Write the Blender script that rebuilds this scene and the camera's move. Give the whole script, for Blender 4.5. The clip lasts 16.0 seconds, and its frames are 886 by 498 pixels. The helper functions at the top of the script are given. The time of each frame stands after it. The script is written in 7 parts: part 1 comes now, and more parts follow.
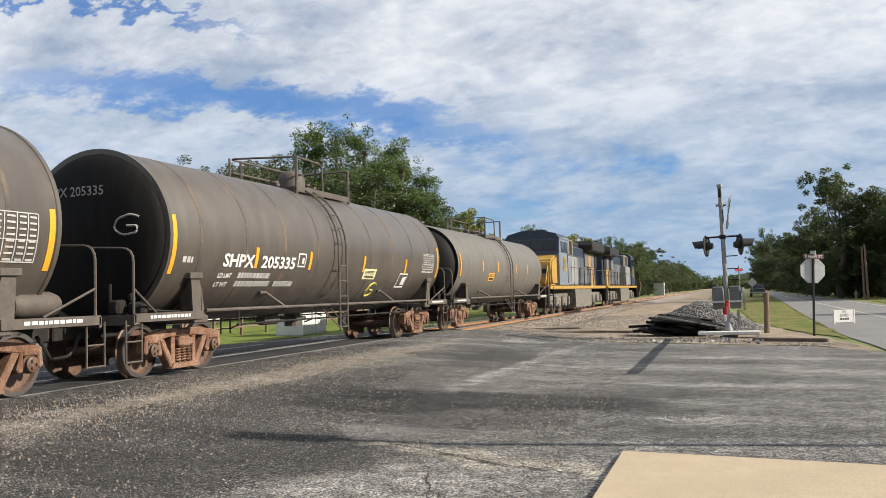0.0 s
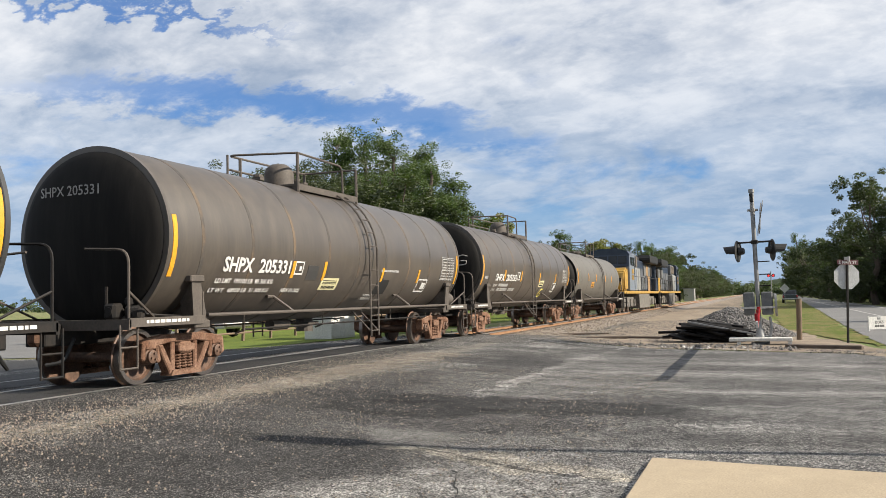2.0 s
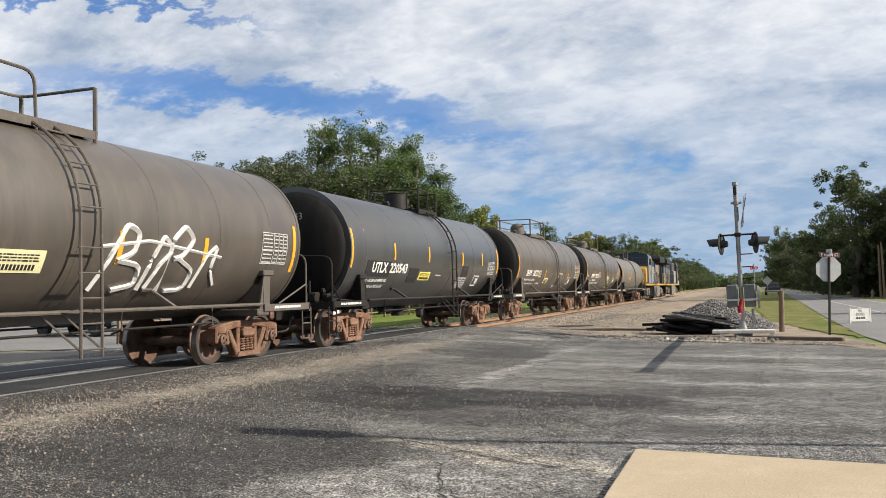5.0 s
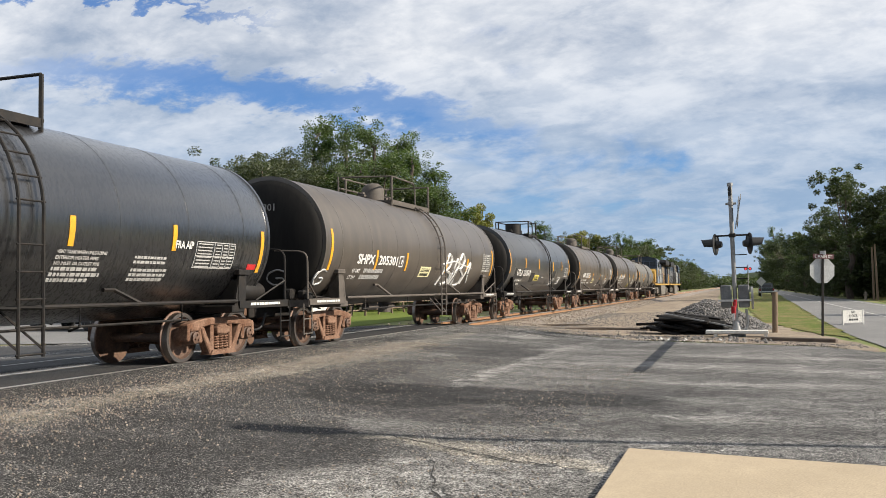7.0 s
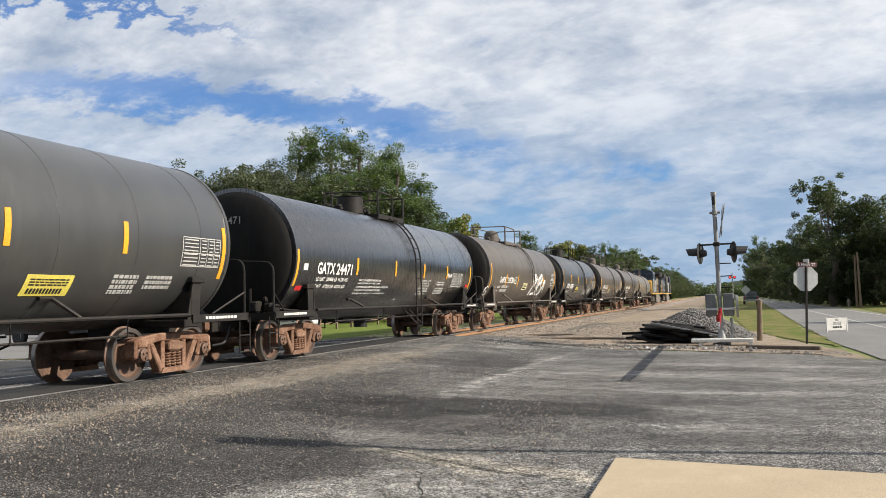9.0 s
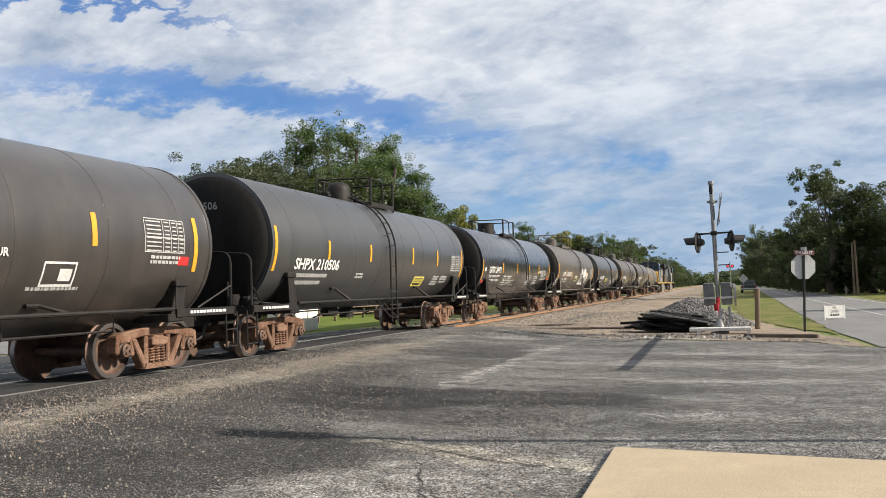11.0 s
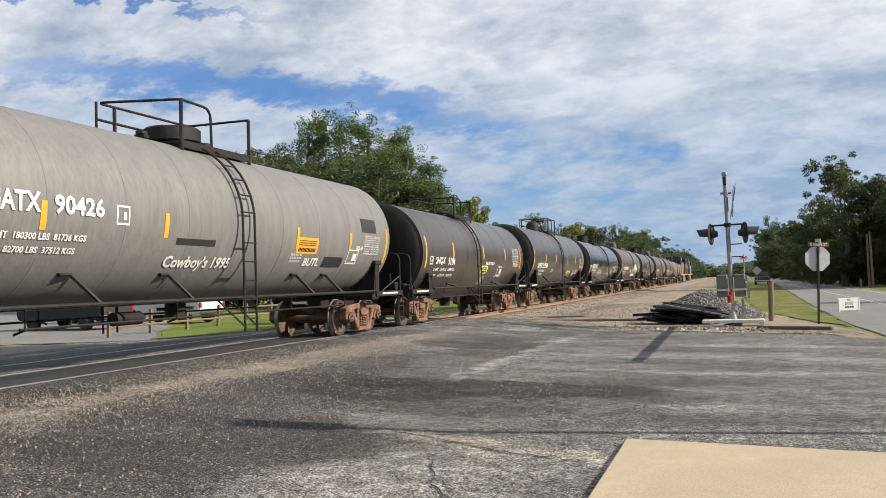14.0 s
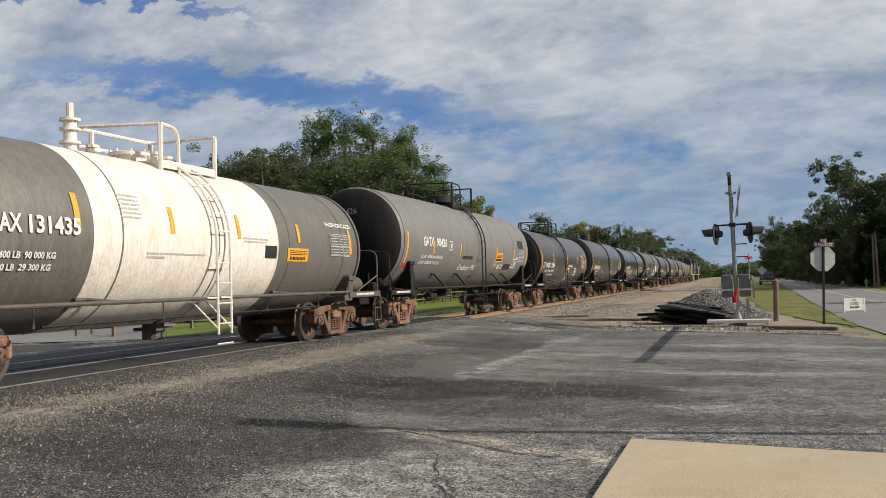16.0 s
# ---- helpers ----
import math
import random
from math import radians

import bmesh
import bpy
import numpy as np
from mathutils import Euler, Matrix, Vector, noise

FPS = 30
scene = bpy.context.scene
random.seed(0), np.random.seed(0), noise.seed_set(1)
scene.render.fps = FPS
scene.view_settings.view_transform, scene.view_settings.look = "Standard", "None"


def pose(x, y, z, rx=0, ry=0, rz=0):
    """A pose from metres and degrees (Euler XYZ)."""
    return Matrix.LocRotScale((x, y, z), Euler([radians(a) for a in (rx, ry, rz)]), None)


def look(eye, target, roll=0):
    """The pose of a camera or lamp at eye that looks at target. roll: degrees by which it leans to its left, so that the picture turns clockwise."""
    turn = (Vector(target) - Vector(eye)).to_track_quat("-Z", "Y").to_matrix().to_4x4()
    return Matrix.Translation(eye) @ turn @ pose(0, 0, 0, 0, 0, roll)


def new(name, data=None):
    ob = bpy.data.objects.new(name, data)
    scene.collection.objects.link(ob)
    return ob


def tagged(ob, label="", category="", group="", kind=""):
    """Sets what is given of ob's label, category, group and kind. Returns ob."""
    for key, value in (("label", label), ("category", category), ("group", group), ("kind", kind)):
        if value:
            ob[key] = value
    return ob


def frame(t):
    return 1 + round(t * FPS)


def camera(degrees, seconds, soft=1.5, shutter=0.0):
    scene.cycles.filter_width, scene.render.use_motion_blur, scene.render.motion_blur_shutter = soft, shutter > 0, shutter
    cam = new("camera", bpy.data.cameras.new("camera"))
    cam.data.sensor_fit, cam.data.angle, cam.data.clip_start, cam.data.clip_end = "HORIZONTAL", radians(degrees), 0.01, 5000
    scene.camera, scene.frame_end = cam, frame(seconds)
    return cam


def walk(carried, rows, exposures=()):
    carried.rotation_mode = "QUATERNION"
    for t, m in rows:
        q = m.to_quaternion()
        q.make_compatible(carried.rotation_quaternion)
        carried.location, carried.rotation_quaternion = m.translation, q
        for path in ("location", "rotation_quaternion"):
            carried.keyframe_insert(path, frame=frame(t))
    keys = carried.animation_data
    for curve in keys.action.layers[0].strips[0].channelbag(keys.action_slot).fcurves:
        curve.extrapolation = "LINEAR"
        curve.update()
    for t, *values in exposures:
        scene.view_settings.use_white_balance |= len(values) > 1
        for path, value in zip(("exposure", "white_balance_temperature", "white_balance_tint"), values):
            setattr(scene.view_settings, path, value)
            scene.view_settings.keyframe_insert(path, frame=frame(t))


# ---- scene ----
cam = camera(54.4, 16.0, 0.7)
D = 10.39          # track centre line lies at x = -D, and runs along y
EYE = 1.26         # camera above the rail heads
SPEED = 7.838      # metres a second, along +y
TURNS = [(0.0, 18.44, 3.02, 1.69), (0.5, 18.84, 3.02, 1.23), (1.0, 19.28, 3.24, 1.37), (1.5, 19.81, 3.23, 1.92),
         (2.0, 20.31, 3.37, 1.41), (2.5, 20.33, 3.59, 0.92), (3.0, 20.21, 3.53, 0.91), (3.5, 19.86, 3.57, 1.13),
         (4.0, 19.66, 3.33, 1.55), (6.5, 18.79, 2.6, 0.98), (7.0, 18.95, 2.68, 0.87), (7.5, 18.72, 2.75, 0.74),
         (8.0, 18.25, 3.07, 0.45), (8.5, 18.09, 3.36, 0.83), (9.0, 18.03, 3.38, 1.32), (11.5, 17.91, 2.63, 1.85),
         (12.0, 17.9, 2.5, 1.77), (12.5, 17.78, 2.47, 1.79), (13.0, 18.24, 2.31, 1.94), (13.5, 18.76, 2.24, 1.86),
         (14.0, 18.72, 2.26, 1.74), (14.5, 18.6, 2.35, 1.64), (15.0, 18.65, 2.31, 1.55), (15.5, 18.84, 2.31, 1.64),
         (16.0, 19.01, 2.23, 1.63)]
walk(cam, [(t, pose(0, 0, EYE, 90 + p, r, y)) for t, y, p, r in TURNS], exposures=[(0.0, 0.66), (14.8, 0.64), (15.5, 0.40), (16.0, 0.20)])

# ---- world and sun ----
SUN_EL, SUN_AZ = 30.0, 82.0      # degrees above the horizon; degrees from +y towards +x


def make_world():
    w = bpy.data.worlds.new("sky")
    scene.world = w
    w.use_nodes = True
    nt = w.node_tree
    nt.nodes.clear()
    N = nt.nodes.new
    out, bg, sky = N("ShaderNodeOutputWorld"), N("ShaderNodeBackground"), N("ShaderNodeTexSky")
    sky.sky_type, sky.sun_disc = "NISHITA", False
    sky.sun_elevation, sky.sun_rotation = radians(SUN_EL), radians(SUN_AZ)
    sky.air_density, sky.dust_density, sky.ozone_density = 1.0, 0.6, 1.5
    tc, sep = N("ShaderNodeTexCoord"), N("ShaderNodeSeparateXYZ")
    nt.links.new(tc.outputs["Generated"], sep.inputs[0])

    def math(op, a, b=0.0, c=0.0):
        n = N("ShaderNodeMath")
        n.operation = op
        for i, v in enumerate((a, b, c)):
            if hasattr(v, "links"):
                nt.links.new(v, n.inputs[i])
            else:
                n.inputs[i].default_value = v
        return n.outputs[0]

    up = math("ADD", math("MAXIMUM", sep.outputs[2], 0.0), 0.34)
    comb = N("ShaderNodeCombineXYZ")
    comb_x, comb_y = math("DIVIDE", sep.outputs[0], up), math("DIVIDE", sep.outputs[1], up)
    nt.links.new(comb_x, comb.inputs[0])
    nt.links.new(comb_y, comb.inputs[1])

    def cloud(scale, detail, rough, seed, lo, hi, stretch=(1, 1, 1), twist=0.0):
        mp = N("ShaderNodeMapping")
        mp.inputs["Location"].default_value = (seed, seed * 0.7, seed * 1.3)
        mp.inputs["Rotation"].default_value = (0, 0, radians(twist))
        mp.inputs["Scale"].default_value = stretch
        nt.links.new(comb.outputs[0], mp.inputs[0])
        no = N("ShaderNodeTexNoise")
        no.inputs["Scale"].default_value, no.inputs["Detail"].default_value = scale, detail
        no.inputs["Roughness"].default_value, no.inputs["Distortion"].default_value = rough, 0.25
        nt.links.new(mp.outputs[0], no.inputs[0])
        mr = N("ShaderNodeMapRange")
        mr.interpolation_type = "SMOOTHSTEP"
        mr.inputs[1].default_value, mr.inputs[2].default_value = lo, hi
        nt.links.new(no.outputs[0], mr.inputs[0])
        return mr.outputs[0]

    mask = cloud(2.1, 10, 0.58, 3.1, 0.25, 0.43, (1.0, 1.35, 1.0), 20)
    shade = cloud(2.6, 9, 0.55, 7.7, 0.38, 0.60, (1.0, 1.4, 1.0), 25)
    fine = cloud(8.0, 10, 0.62, 1.2, 0.36, 0.64, (1.0, 1.35, 1.0), 25)
    puff = cloud(17.0, 8, 0.60, 5.3, 0.35, 0.66, (1.0, 1.25, 1.0), 15)

    def mix(fac, a, b):
        m = N("ShaderNodeMix")
        m.data_type = "RGBA"
        for s, v in ((0, fac), (6, a), (7, b)):
            if hasattr(v, "links"):
                nt.links.new(v, m.inputs[s])
            else:
                m.inputs[s].default_value = v
        return m.outputs[2]

    dim = N("ShaderNodeVectorMath")
    dim.operation = "MULTIPLY"
    dim.inputs[1].default_value = (0.042, 0.082, 0.135)
    nt.links.new(sky.outputs[0], dim.inputs[0])
    lum = math("ADD", math("MULTIPLY", shade, 0.56), math("ADD", math("MULTIPLY", fine, 0.32), math("MULTIPLY", puff, 0.14)))
    cloud_col = mix(lum, (0.35, 0.43, 0.56, 1), (0.93, 0.945, 0.97, 1))
    low = N("ShaderNodeMapRange")
    low.inputs[1].default_value, low.inputs[2].default_value = 0.05, 0.27
    nt.links.new(sep.outputs[2], low.inputs[0])
    near = mix(low.outputs[0], mix(math("MULTIPLY", fine, 0.5), (0.31, 0.45, 0.65, 1), (0.58, 0.66, 0.78, 1)), cloud_col)
    # two long gaps in the cloud
    ragged = math("ADD", math("MULTIPLY", math("ADD", fine, -0.5), 0.07), math("MULTIPLY", math("ADD", puff, -0.5), 0.04))
    open_sky = []
    for ox, oy, length, width in ((-0.84, 1.53, 0.40, 0.062), (-0.95, 1.10, 0.20, 0.018)):
        gx, gy = math("ADD", comb_x, -ox), math("ADD", comb_y, -oy)
        along = math("ADD", math("MULTIPLY", gx, 0.762), math("MULTIPLY", gy, 0.648))
        across = math("ADD", math("ADD", math("MULTIPLY", gx, -0.648), math("MULTIPLY", gy, 0.762)), ragged)
        d2 = math("ADD", math("POWER", math("ABSOLUTE", math("DIVIDE", along, length)), 2.0), math("POWER", math("ABSOLUTE", math("DIVIDE", across, width)), 2.0))
        gap = N("ShaderNodeMapRange")
        gap.interpolation_type = "SMOOTHSTEP"
        gap.inputs[1].default_value, gap.inputs[2].default_value = 0.0, 2.6
        nt.links.new(d2, gap.inputs[0])
        open_sky.append(gap.outputs[0])
    gaps = math("MULTIPLY", open_sky[0], open_sky[1])
    lowcloud = N("ShaderNodeMapRange")
    lowcloud.inputs[1].default_value, lowcloud.inputs[2].default_value, lowcloud.inputs[3].default_value, lowcloud.inputs[4].default_value = 0.03, 0.16, 1.0, 0.0
    nt.links.new(sep.outputs[2], lowcloud.inputs[0])
    mask = math("MAXIMUM", mask, lowcloud.outputs[0])
    mask = math("MULTIPLY", mask, math("ADD", math("MULTIPLY", gaps, 0.85), 0.15))
    col = mix(math("MULTIPLY", mask, 0.95), dim.outputs[0], near)
    nt.links.new(col, bg.inputs[0])
    bg.inputs[1].default_value = 0.63
    nt.links.new(bg.outputs[0], out.inputs[0])


make_world()
sun_data = bpy.data.lights.new("sun", "SUN")
sun_data.energy, sun_data.angle, sun_data.color = 5.0, radians(0.55), (1.0, 0.91, 0.78)
sun = new("sun", sun_data)
SUN_DIR = Vector((math.sin(radians(SUN_AZ)) * math.cos(radians(SUN_EL)), math.cos(radians(SUN_AZ)) * math.cos(radians(SUN_EL)), math.sin(radians(SUN_EL))))
sun.matrix_world = look(SUN_DIR * 100, (0, 0, 0))


# ---- materials ----
def material(name, col, rough=0.6, metal=0.0, second=None, scale=3.0, amount=0.5, fine=40.0, fine_amount=0.15, bump=0.1,
             bump_scale=60.0, stretch=(1, 1, 1), lo=0.4, hi=0.65, third=None, third_scale=0.4, island=0.0, per_object=0.0, coat=0.0, spec=0.5):
    col = tuple(0.84 * v for v in col)
    second, third = [c and tuple(0.84 * v for v in c) for c in (second, third)]
    m = bpy.data.materials.new(name)
    m.use_nodes = True
    nt = m.node_tree
    N, L = nt.nodes.new, nt.links.new
    b = nt.nodes["Principled BSDF"]
    tc, mp = N("ShaderNodeTexCoord"), N("ShaderNodeMapping")
    L(tc.outputs["Object"], mp.inputs[0])
    mp.inputs["Scale"].default_value = stretch

    def noise_at(sc, detail=6, src=None, rgh=0.6):
        n = N("ShaderNodeTexNoise")
        n.inputs["Scale"].default_value, n.inputs["Detail"].default_value, n.inputs["Roughness"].default_value = sc, detail, rgh
        L(src or mp.outputs[0], n.inputs[0])
        return n.outputs[0]

    def ramp(src, a, c):
        r = N("ShaderNodeMapRange")
        r.inputs[1].default_value, r.inputs[2].default_value = a, c
        L(src, r.inputs[0])
        return r.outputs[0]

    def mix(fac, a, c, blend="MIX"):
        x = N("ShaderNodeMix")
        x.data_type, x.blend_type = "RGBA", blend
        for s, v in ((0, fac), (6, a), (7, c)):
            if hasattr(v, "links"):
                L(v, x.inputs[s])
            else:
                x.inputs[s].default_value = v
        return x.outputs[2]

    def mul(src, k):
        x = N("ShaderNodeMath")
        x.operation = "MULTIPLY"
        L(src, x.inputs[0])
        x.inputs[1].default_value = k
        return x.outputs[0]

    c = (*col, 1)
    out = None
    if second:
        out = mix(mul(ramp(noise_at(scale), lo, hi), amount), c, (*second, 1))
    if third:
        out = mix(mul(ramp(noise_at(third_scale, 4), 0.45, 0.62), 0.8), out or c, (*third, 1))
    g = noise_at(fine, 4)
    k = fine_amount
    dark, lite = [(1 - k) ** 2] * 3 + [1], [1 + k] * 3 + [1]
    out = mix(1.0, out or c, mix(ramp(g, 0.3, 0.7), dark, lite), "MULTIPLY")
    if island:
        ge = N("ShaderNodeNewGeometry")
        out = mix(1.0, out, mix(ge.outputs["Random Per Island"], [1 - island] * 3 + [1], [1 + island * 0.6] * 3 + [1]), "MULTIPLY")
    if per_object:
        oi = N("ShaderNodeObjectInfo")
        out = mix(1.0, out, mix(oi.outputs["Random"], [1 - per_object] * 3 + [1], [1 + per_object * 0.6] * 3 + [1]), "MULTIPLY")
    L(out, b.inputs["Base Color"])
    b.inputs["Metallic"].default_value = metal
    b.inputs["Coat Weight"].default_value, b.inputs["Coat Roughness"].default_value = coat, 0.3
    b.inputs["Specular IOR Level"].default_value = spec
    rr = N("ShaderNodeMapRange")
    rr.inputs[3].default_value, rr.inputs[4].default_value = max(0.03, rough - 0.1), min(1, rough + 0.1)
    L(g, rr.inputs[0])
    L(rr.outputs[0], b.inputs["Roughness"])
    if bump:
        bp = N("ShaderNodeBump")
        bp.inputs["Strength"].default_value, bp.inputs["Distance"].default_value = bump, 0.02
        L(noise_at(bump_scale, 5, tc.outputs["Object"]), bp.inputs["Height"])
        L(bp.outputs[0], b.inputs["Normal"])
    return m


def leaf_material(name, col, other):
    m = material(name, col, 0.55, second=other, scale=0.35, amount=0.9, fine=3.0, fine_amount=0.25, bump=0, island=0.45)
    b = m.node_tree.nodes["Principled BSDF"]
    tr, mx = m.node_tree.nodes.new("ShaderNodeBsdfTranslucent"), m.node_tree.nodes.new("ShaderNodeMixShader")
    tr.inputs[0].default_value = (col[0] * 1.6, col[1] * 1.7, col[2] * 0.8, 1)
    mx.inputs[0].default_value = 0.3
    L = m.node_tree.links.new
    L(b.outputs[0], mx.inputs[1])
    L(tr.outputs[0], mx.inputs[2])
    L(mx.outputs[0], m.node_tree.nodes["Material Output"].inputs[0])
    return m


def asphalt_material():
    """Worn asphalt: speckled aggregate, broad wear, and stains at their places on the lot."""
    m = material("worn_asphalt", (0.082, 0.080, 0.078), 0.85, spec=0.3, second=(0.158, 0.153, 0.145), scale=0.7, amount=0.8, fine=70, fine_amount=0.45, bump=0.9, bump_scale=70, stretch=(0.7, 1.5, 1))
    nt = m.node_tree
    N, L = nt.nodes.new, nt.links.new
    b = nt.nodes["Principled BSDF"]
    col = b.inputs["Base Color"].links[0].from_socket
    tc, sep = N("ShaderNodeTexCoord"), N("ShaderNodeSeparateXYZ")
    ns, nx = N("ShaderNodeTexNoise"), N("ShaderNodeVectorMath")
    ns.inputs["Scale"].default_value, ns.inputs["Detail"].default_value, ns.inputs["Roughness"].default_value = 1.3, 10, 0.75
    L(tc.outputs["Object"], ns.inputs[0])
    nx.operation = "MULTIPLY_ADD"
    nx.inputs[1].default_value, nx.inputs[2].default_value = (1.6, 1.6, 0), (-0.8, -0.8, 0)
    L(ns.outputs["Color"], nx.inputs[0])
    add = N("ShaderNodeVectorMath")
    L(tc.outputs["Object"], add.inputs[0])
    L(nx.outputs[0], add.inputs[1])
    L(add.outputs[0], sep.inputs[0])

    def mth(op, a, c):
        n = N("ShaderNodeMath")
        n.operation = op
        for i, v in enumerate((a, c)):
            if hasattr(v, "links"):
                L(v, n.inputs[i])
            else:
                n.inputs[i].default_value = v
        return n.outputs[0]

    def chips(col, scale, lo, hi, chip, amount, src=None):
        no = N("ShaderNodeTexNoise")
        no.inputs["Scale"].default_value, no.inputs["Detail"].default_value = scale, 2
        L(tc.outputs["Object"], no.inputs[0])
        mr = N("ShaderNodeMapRange")
        mr.inputs[1].default_value, mr.inputs[2].default_value, mr.inputs[4].default_value = lo, hi, amount
        L(no.outputs[0], mr.inputs[0])
        x = N("ShaderNodeMix")
        x.data_type = "RGBA"
        L(mr.outputs[0], x.inputs[0])
        L(col, x.inputs[6])
        x.inputs[7].default_value = (*chip, 1)
        return x.outputs[2]

    col = chips(col, 85, 0.54, 0.60, (0.36, 0.35, 0.33), 0.8)
    dark, pale, tan = (0.026, 0.025, 0.025), (0.31, 0.30, 0.28), (0.33, 0.30, 0.245)
    for cx, cy, ang, rx, ry, stain, amount in (
            (-7.45, 15.0, 1, 0.50, 11.0, tan, 0.65), (-8.8, 11.0, 0, 0.80, 12.0, dark, 0.97), (-5.3, 6.6, 0, 2.2, 2.8, dark, 0.75), (-6.0, 10.8, -8, 1.3, 3.6, dark, 0.7), (-1.9, 6.6, 0, 1.5, 1.2, pale, 0.5), (-5.4, 14.0, 0, 1.3, 3.5, dark, 0.45), (-3.9, 10.3, 4, 2.1, 1.05, dark, 0.97), (-1.9, 11.1, 8, 1.6, 0.5, dark, 0.6), (-4.9, 18.0, 6, 0.9, 2.2, dark, 0.6),
            (-4.2, 15.0, -2, 0.14, 4.0, pale, 0.8), (-3.95, 21.5, -4, 0.16, 4.0, pale, 0.7), (-2.3, 7.85, -20, 1.5, 0.26, tan, 0.9), (-2.6, 5.8, 0, 1.3, 1.4, pale, 0.55),
            (0.5, 14.2, -6, 3.2, 0.30, pale, 0.55), (-0.5, 17.0, -10, 3.4, 0.5, pale, 0.6), (0.2, 19.6, -12, 3.2, 0.45, pale, 0.55), (0.0, 15.6, -8, 3.5, 0.25, dark, 0.5), (-0.3, 18.3, -10, 3.0, 0.25, dark, 0.45),
            (-1.25, 8.85, -15, 0.5, 0.18, pale, 0.6), (-0.3, 10.4, -10, 0.6, 0.12, pale, 0.7), (-5.6, 21.0, 8, 1.3, 1.2, dark, 0.6), (-6.0, 25.0, 20, 0.6, 3.0, pale, 0.5), (-6.8, 6.0, 20, 2.0, 0.7, dark, 0.5), (-5.0, 11.9, 10, 1.6, 0.6, dark, 0.8)):
        c, s = math.cos(radians(ang)), math.sin(radians(ang))
        dx, dy = mth("SUBTRACT", sep.outputs[0], cx), mth("SUBTRACT", sep.outputs[1], cy)
        u = mth("DIVIDE", mth("ADD", mth("MULTIPLY", dx, c), mth("MULTIPLY", dy, s)), rx)
        w = mth("DIVIDE", mth("SUBTRACT", mth("MULTIPLY", dy, c), mth("MULTIPLY", dx, s)), ry)
        mr = N("ShaderNodeMapRange")
        mr.interpolation_type = "SMOOTHSTEP"
        mr.inputs[1].default_value, mr.inputs[2].default_value = 1.12, 0.78
        mr.inputs[3].default_value, mr.inputs[4].default_value = 0.0, amount
        L(mth("ADD", mth("MULTIPLY", u, u), mth("MULTIPLY", w, w)), mr.inputs[0])
        x = N("ShaderNodeMix")
        x.data_type = "RGBA"
        L(mr.outputs[0], x.inputs[0])
        L(col, x.inputs[6])
        x.inputs[7].default_value = (*stain, 1)
        col = x.outputs[2]
    col = chips(col, 3.5, 0.52, 0.40, (0.022, 0.021, 0.021), 0.45)
    col = chips(col, 9.0, 0.55, 0.68, (0.25, 0.24, 0.22), 0.3)
    col = chips(col, 1.6, 0.50, 0.42, (0.035, 0.034, 0.034), 0.3)

    def grain(col, scale, lo, hi, least, most):
        no = N("ShaderNodeTexNoise")
        no.inputs["Scale"].default_value, no.inputs["Detail"].default_value = scale, 3
        L(tc.outputs["Object"], no.inputs[0])
        mr = N("ShaderNodeMapRange")
        for i, v in enumerate((lo, hi, least, most)):
            mr.inputs[1 + i].default_value = v
        L(no.outputs[0], mr.inputs[0])
        sc = N("ShaderNodeVectorMath")
        sc.operation = "SCALE"
        L(col, sc.inputs[0])
        L(mr.outputs[0], sc.inputs[3])
        return sc.outputs[0]

    col = grain(col, 48, 0.39, 0.61, 0.15, 1.85)
    col = grain(col, 16, 0.35, 0.65, 0.60, 1.40)
    col = grain(col, 120, 0.41, 0.59, 0.30, 1.75)
    col = chips(col, 62, 0.605, 0.63, (0.60, 0.57, 0.52), 0.9)
    # spilt oil and tar that darkens the stones and the binder alike
    for cx, cy, rx, ry, keep in ((-3.2, 11.9, 2.5, 0.85, 0.34), (-4.6, 11.0, 1.3, 0.9, 0.45), (-1.2, 12.9, 1.6, 0.35, 0.65), (-4.9, 7.3, 1.9, 1.6, 0.72), (-6.2, 12.5, 0.8, 3.5, 0.7), (-5.6, 19.0, 1.6, 1.4, 0.6), (-4.4, 23.0, 1.8, 1.0, 0.7), (0.6, 9.7, 1.5, 0.35, 0.8)):
        u = mth("DIVIDE", mth("SUBTRACT", sep.outputs[0], cx), rx)
        w = mth("DIVIDE", mth("SUBTRACT", sep.outputs[1], cy), ry)
        mr = N("ShaderNodeMapRange")
        mr.interpolation_type = "SMOOTHSTEP"
        for i, v in enumerate((0.70, 1.15, keep, 1.0)):
            mr.inputs[1 + i].default_value = v
        L(mth("ADD", mth("MULTIPLY", u, u), mth("MULTIPLY", w, w)), mr.inputs[0])
        sc = N("ShaderNodeVectorMath")
        sc.operation = "SCALE"
        L(col, sc.inputs[0])
        L(mr.outputs[0], sc.inputs[3])
        col = sc.outputs[0]
    # tyre-dark film over the whole lot, broken up at metre scale
    film = N("ShaderNodeTexNoise")
    film.inputs["Scale"].default_value, film.inputs["Detail"].default_value, film.inputs["Roughness"].default_value = 0.55, 8, 0.65
    stretched = N("ShaderNodeMapping")
    stretched.inputs["Scale"].default_value = (0.6, 1.6, 1)
    L(tc.outputs["Object"], stretched.inputs[0])
    L(stretched.outputs[0], film.inputs[0])
    film_range = N("ShaderNodeMapRange")
    for i, v in enumerate((0.36, 0.62, 0.54, 1.02)):
        film_range.inputs[1 + i].default_value = v
    L(film.outputs[0], film_range.inputs[0])
    worn = N("ShaderNodeVectorMath")
    worn.operation = "SCALE"
    L(col, worn.inputs[0])
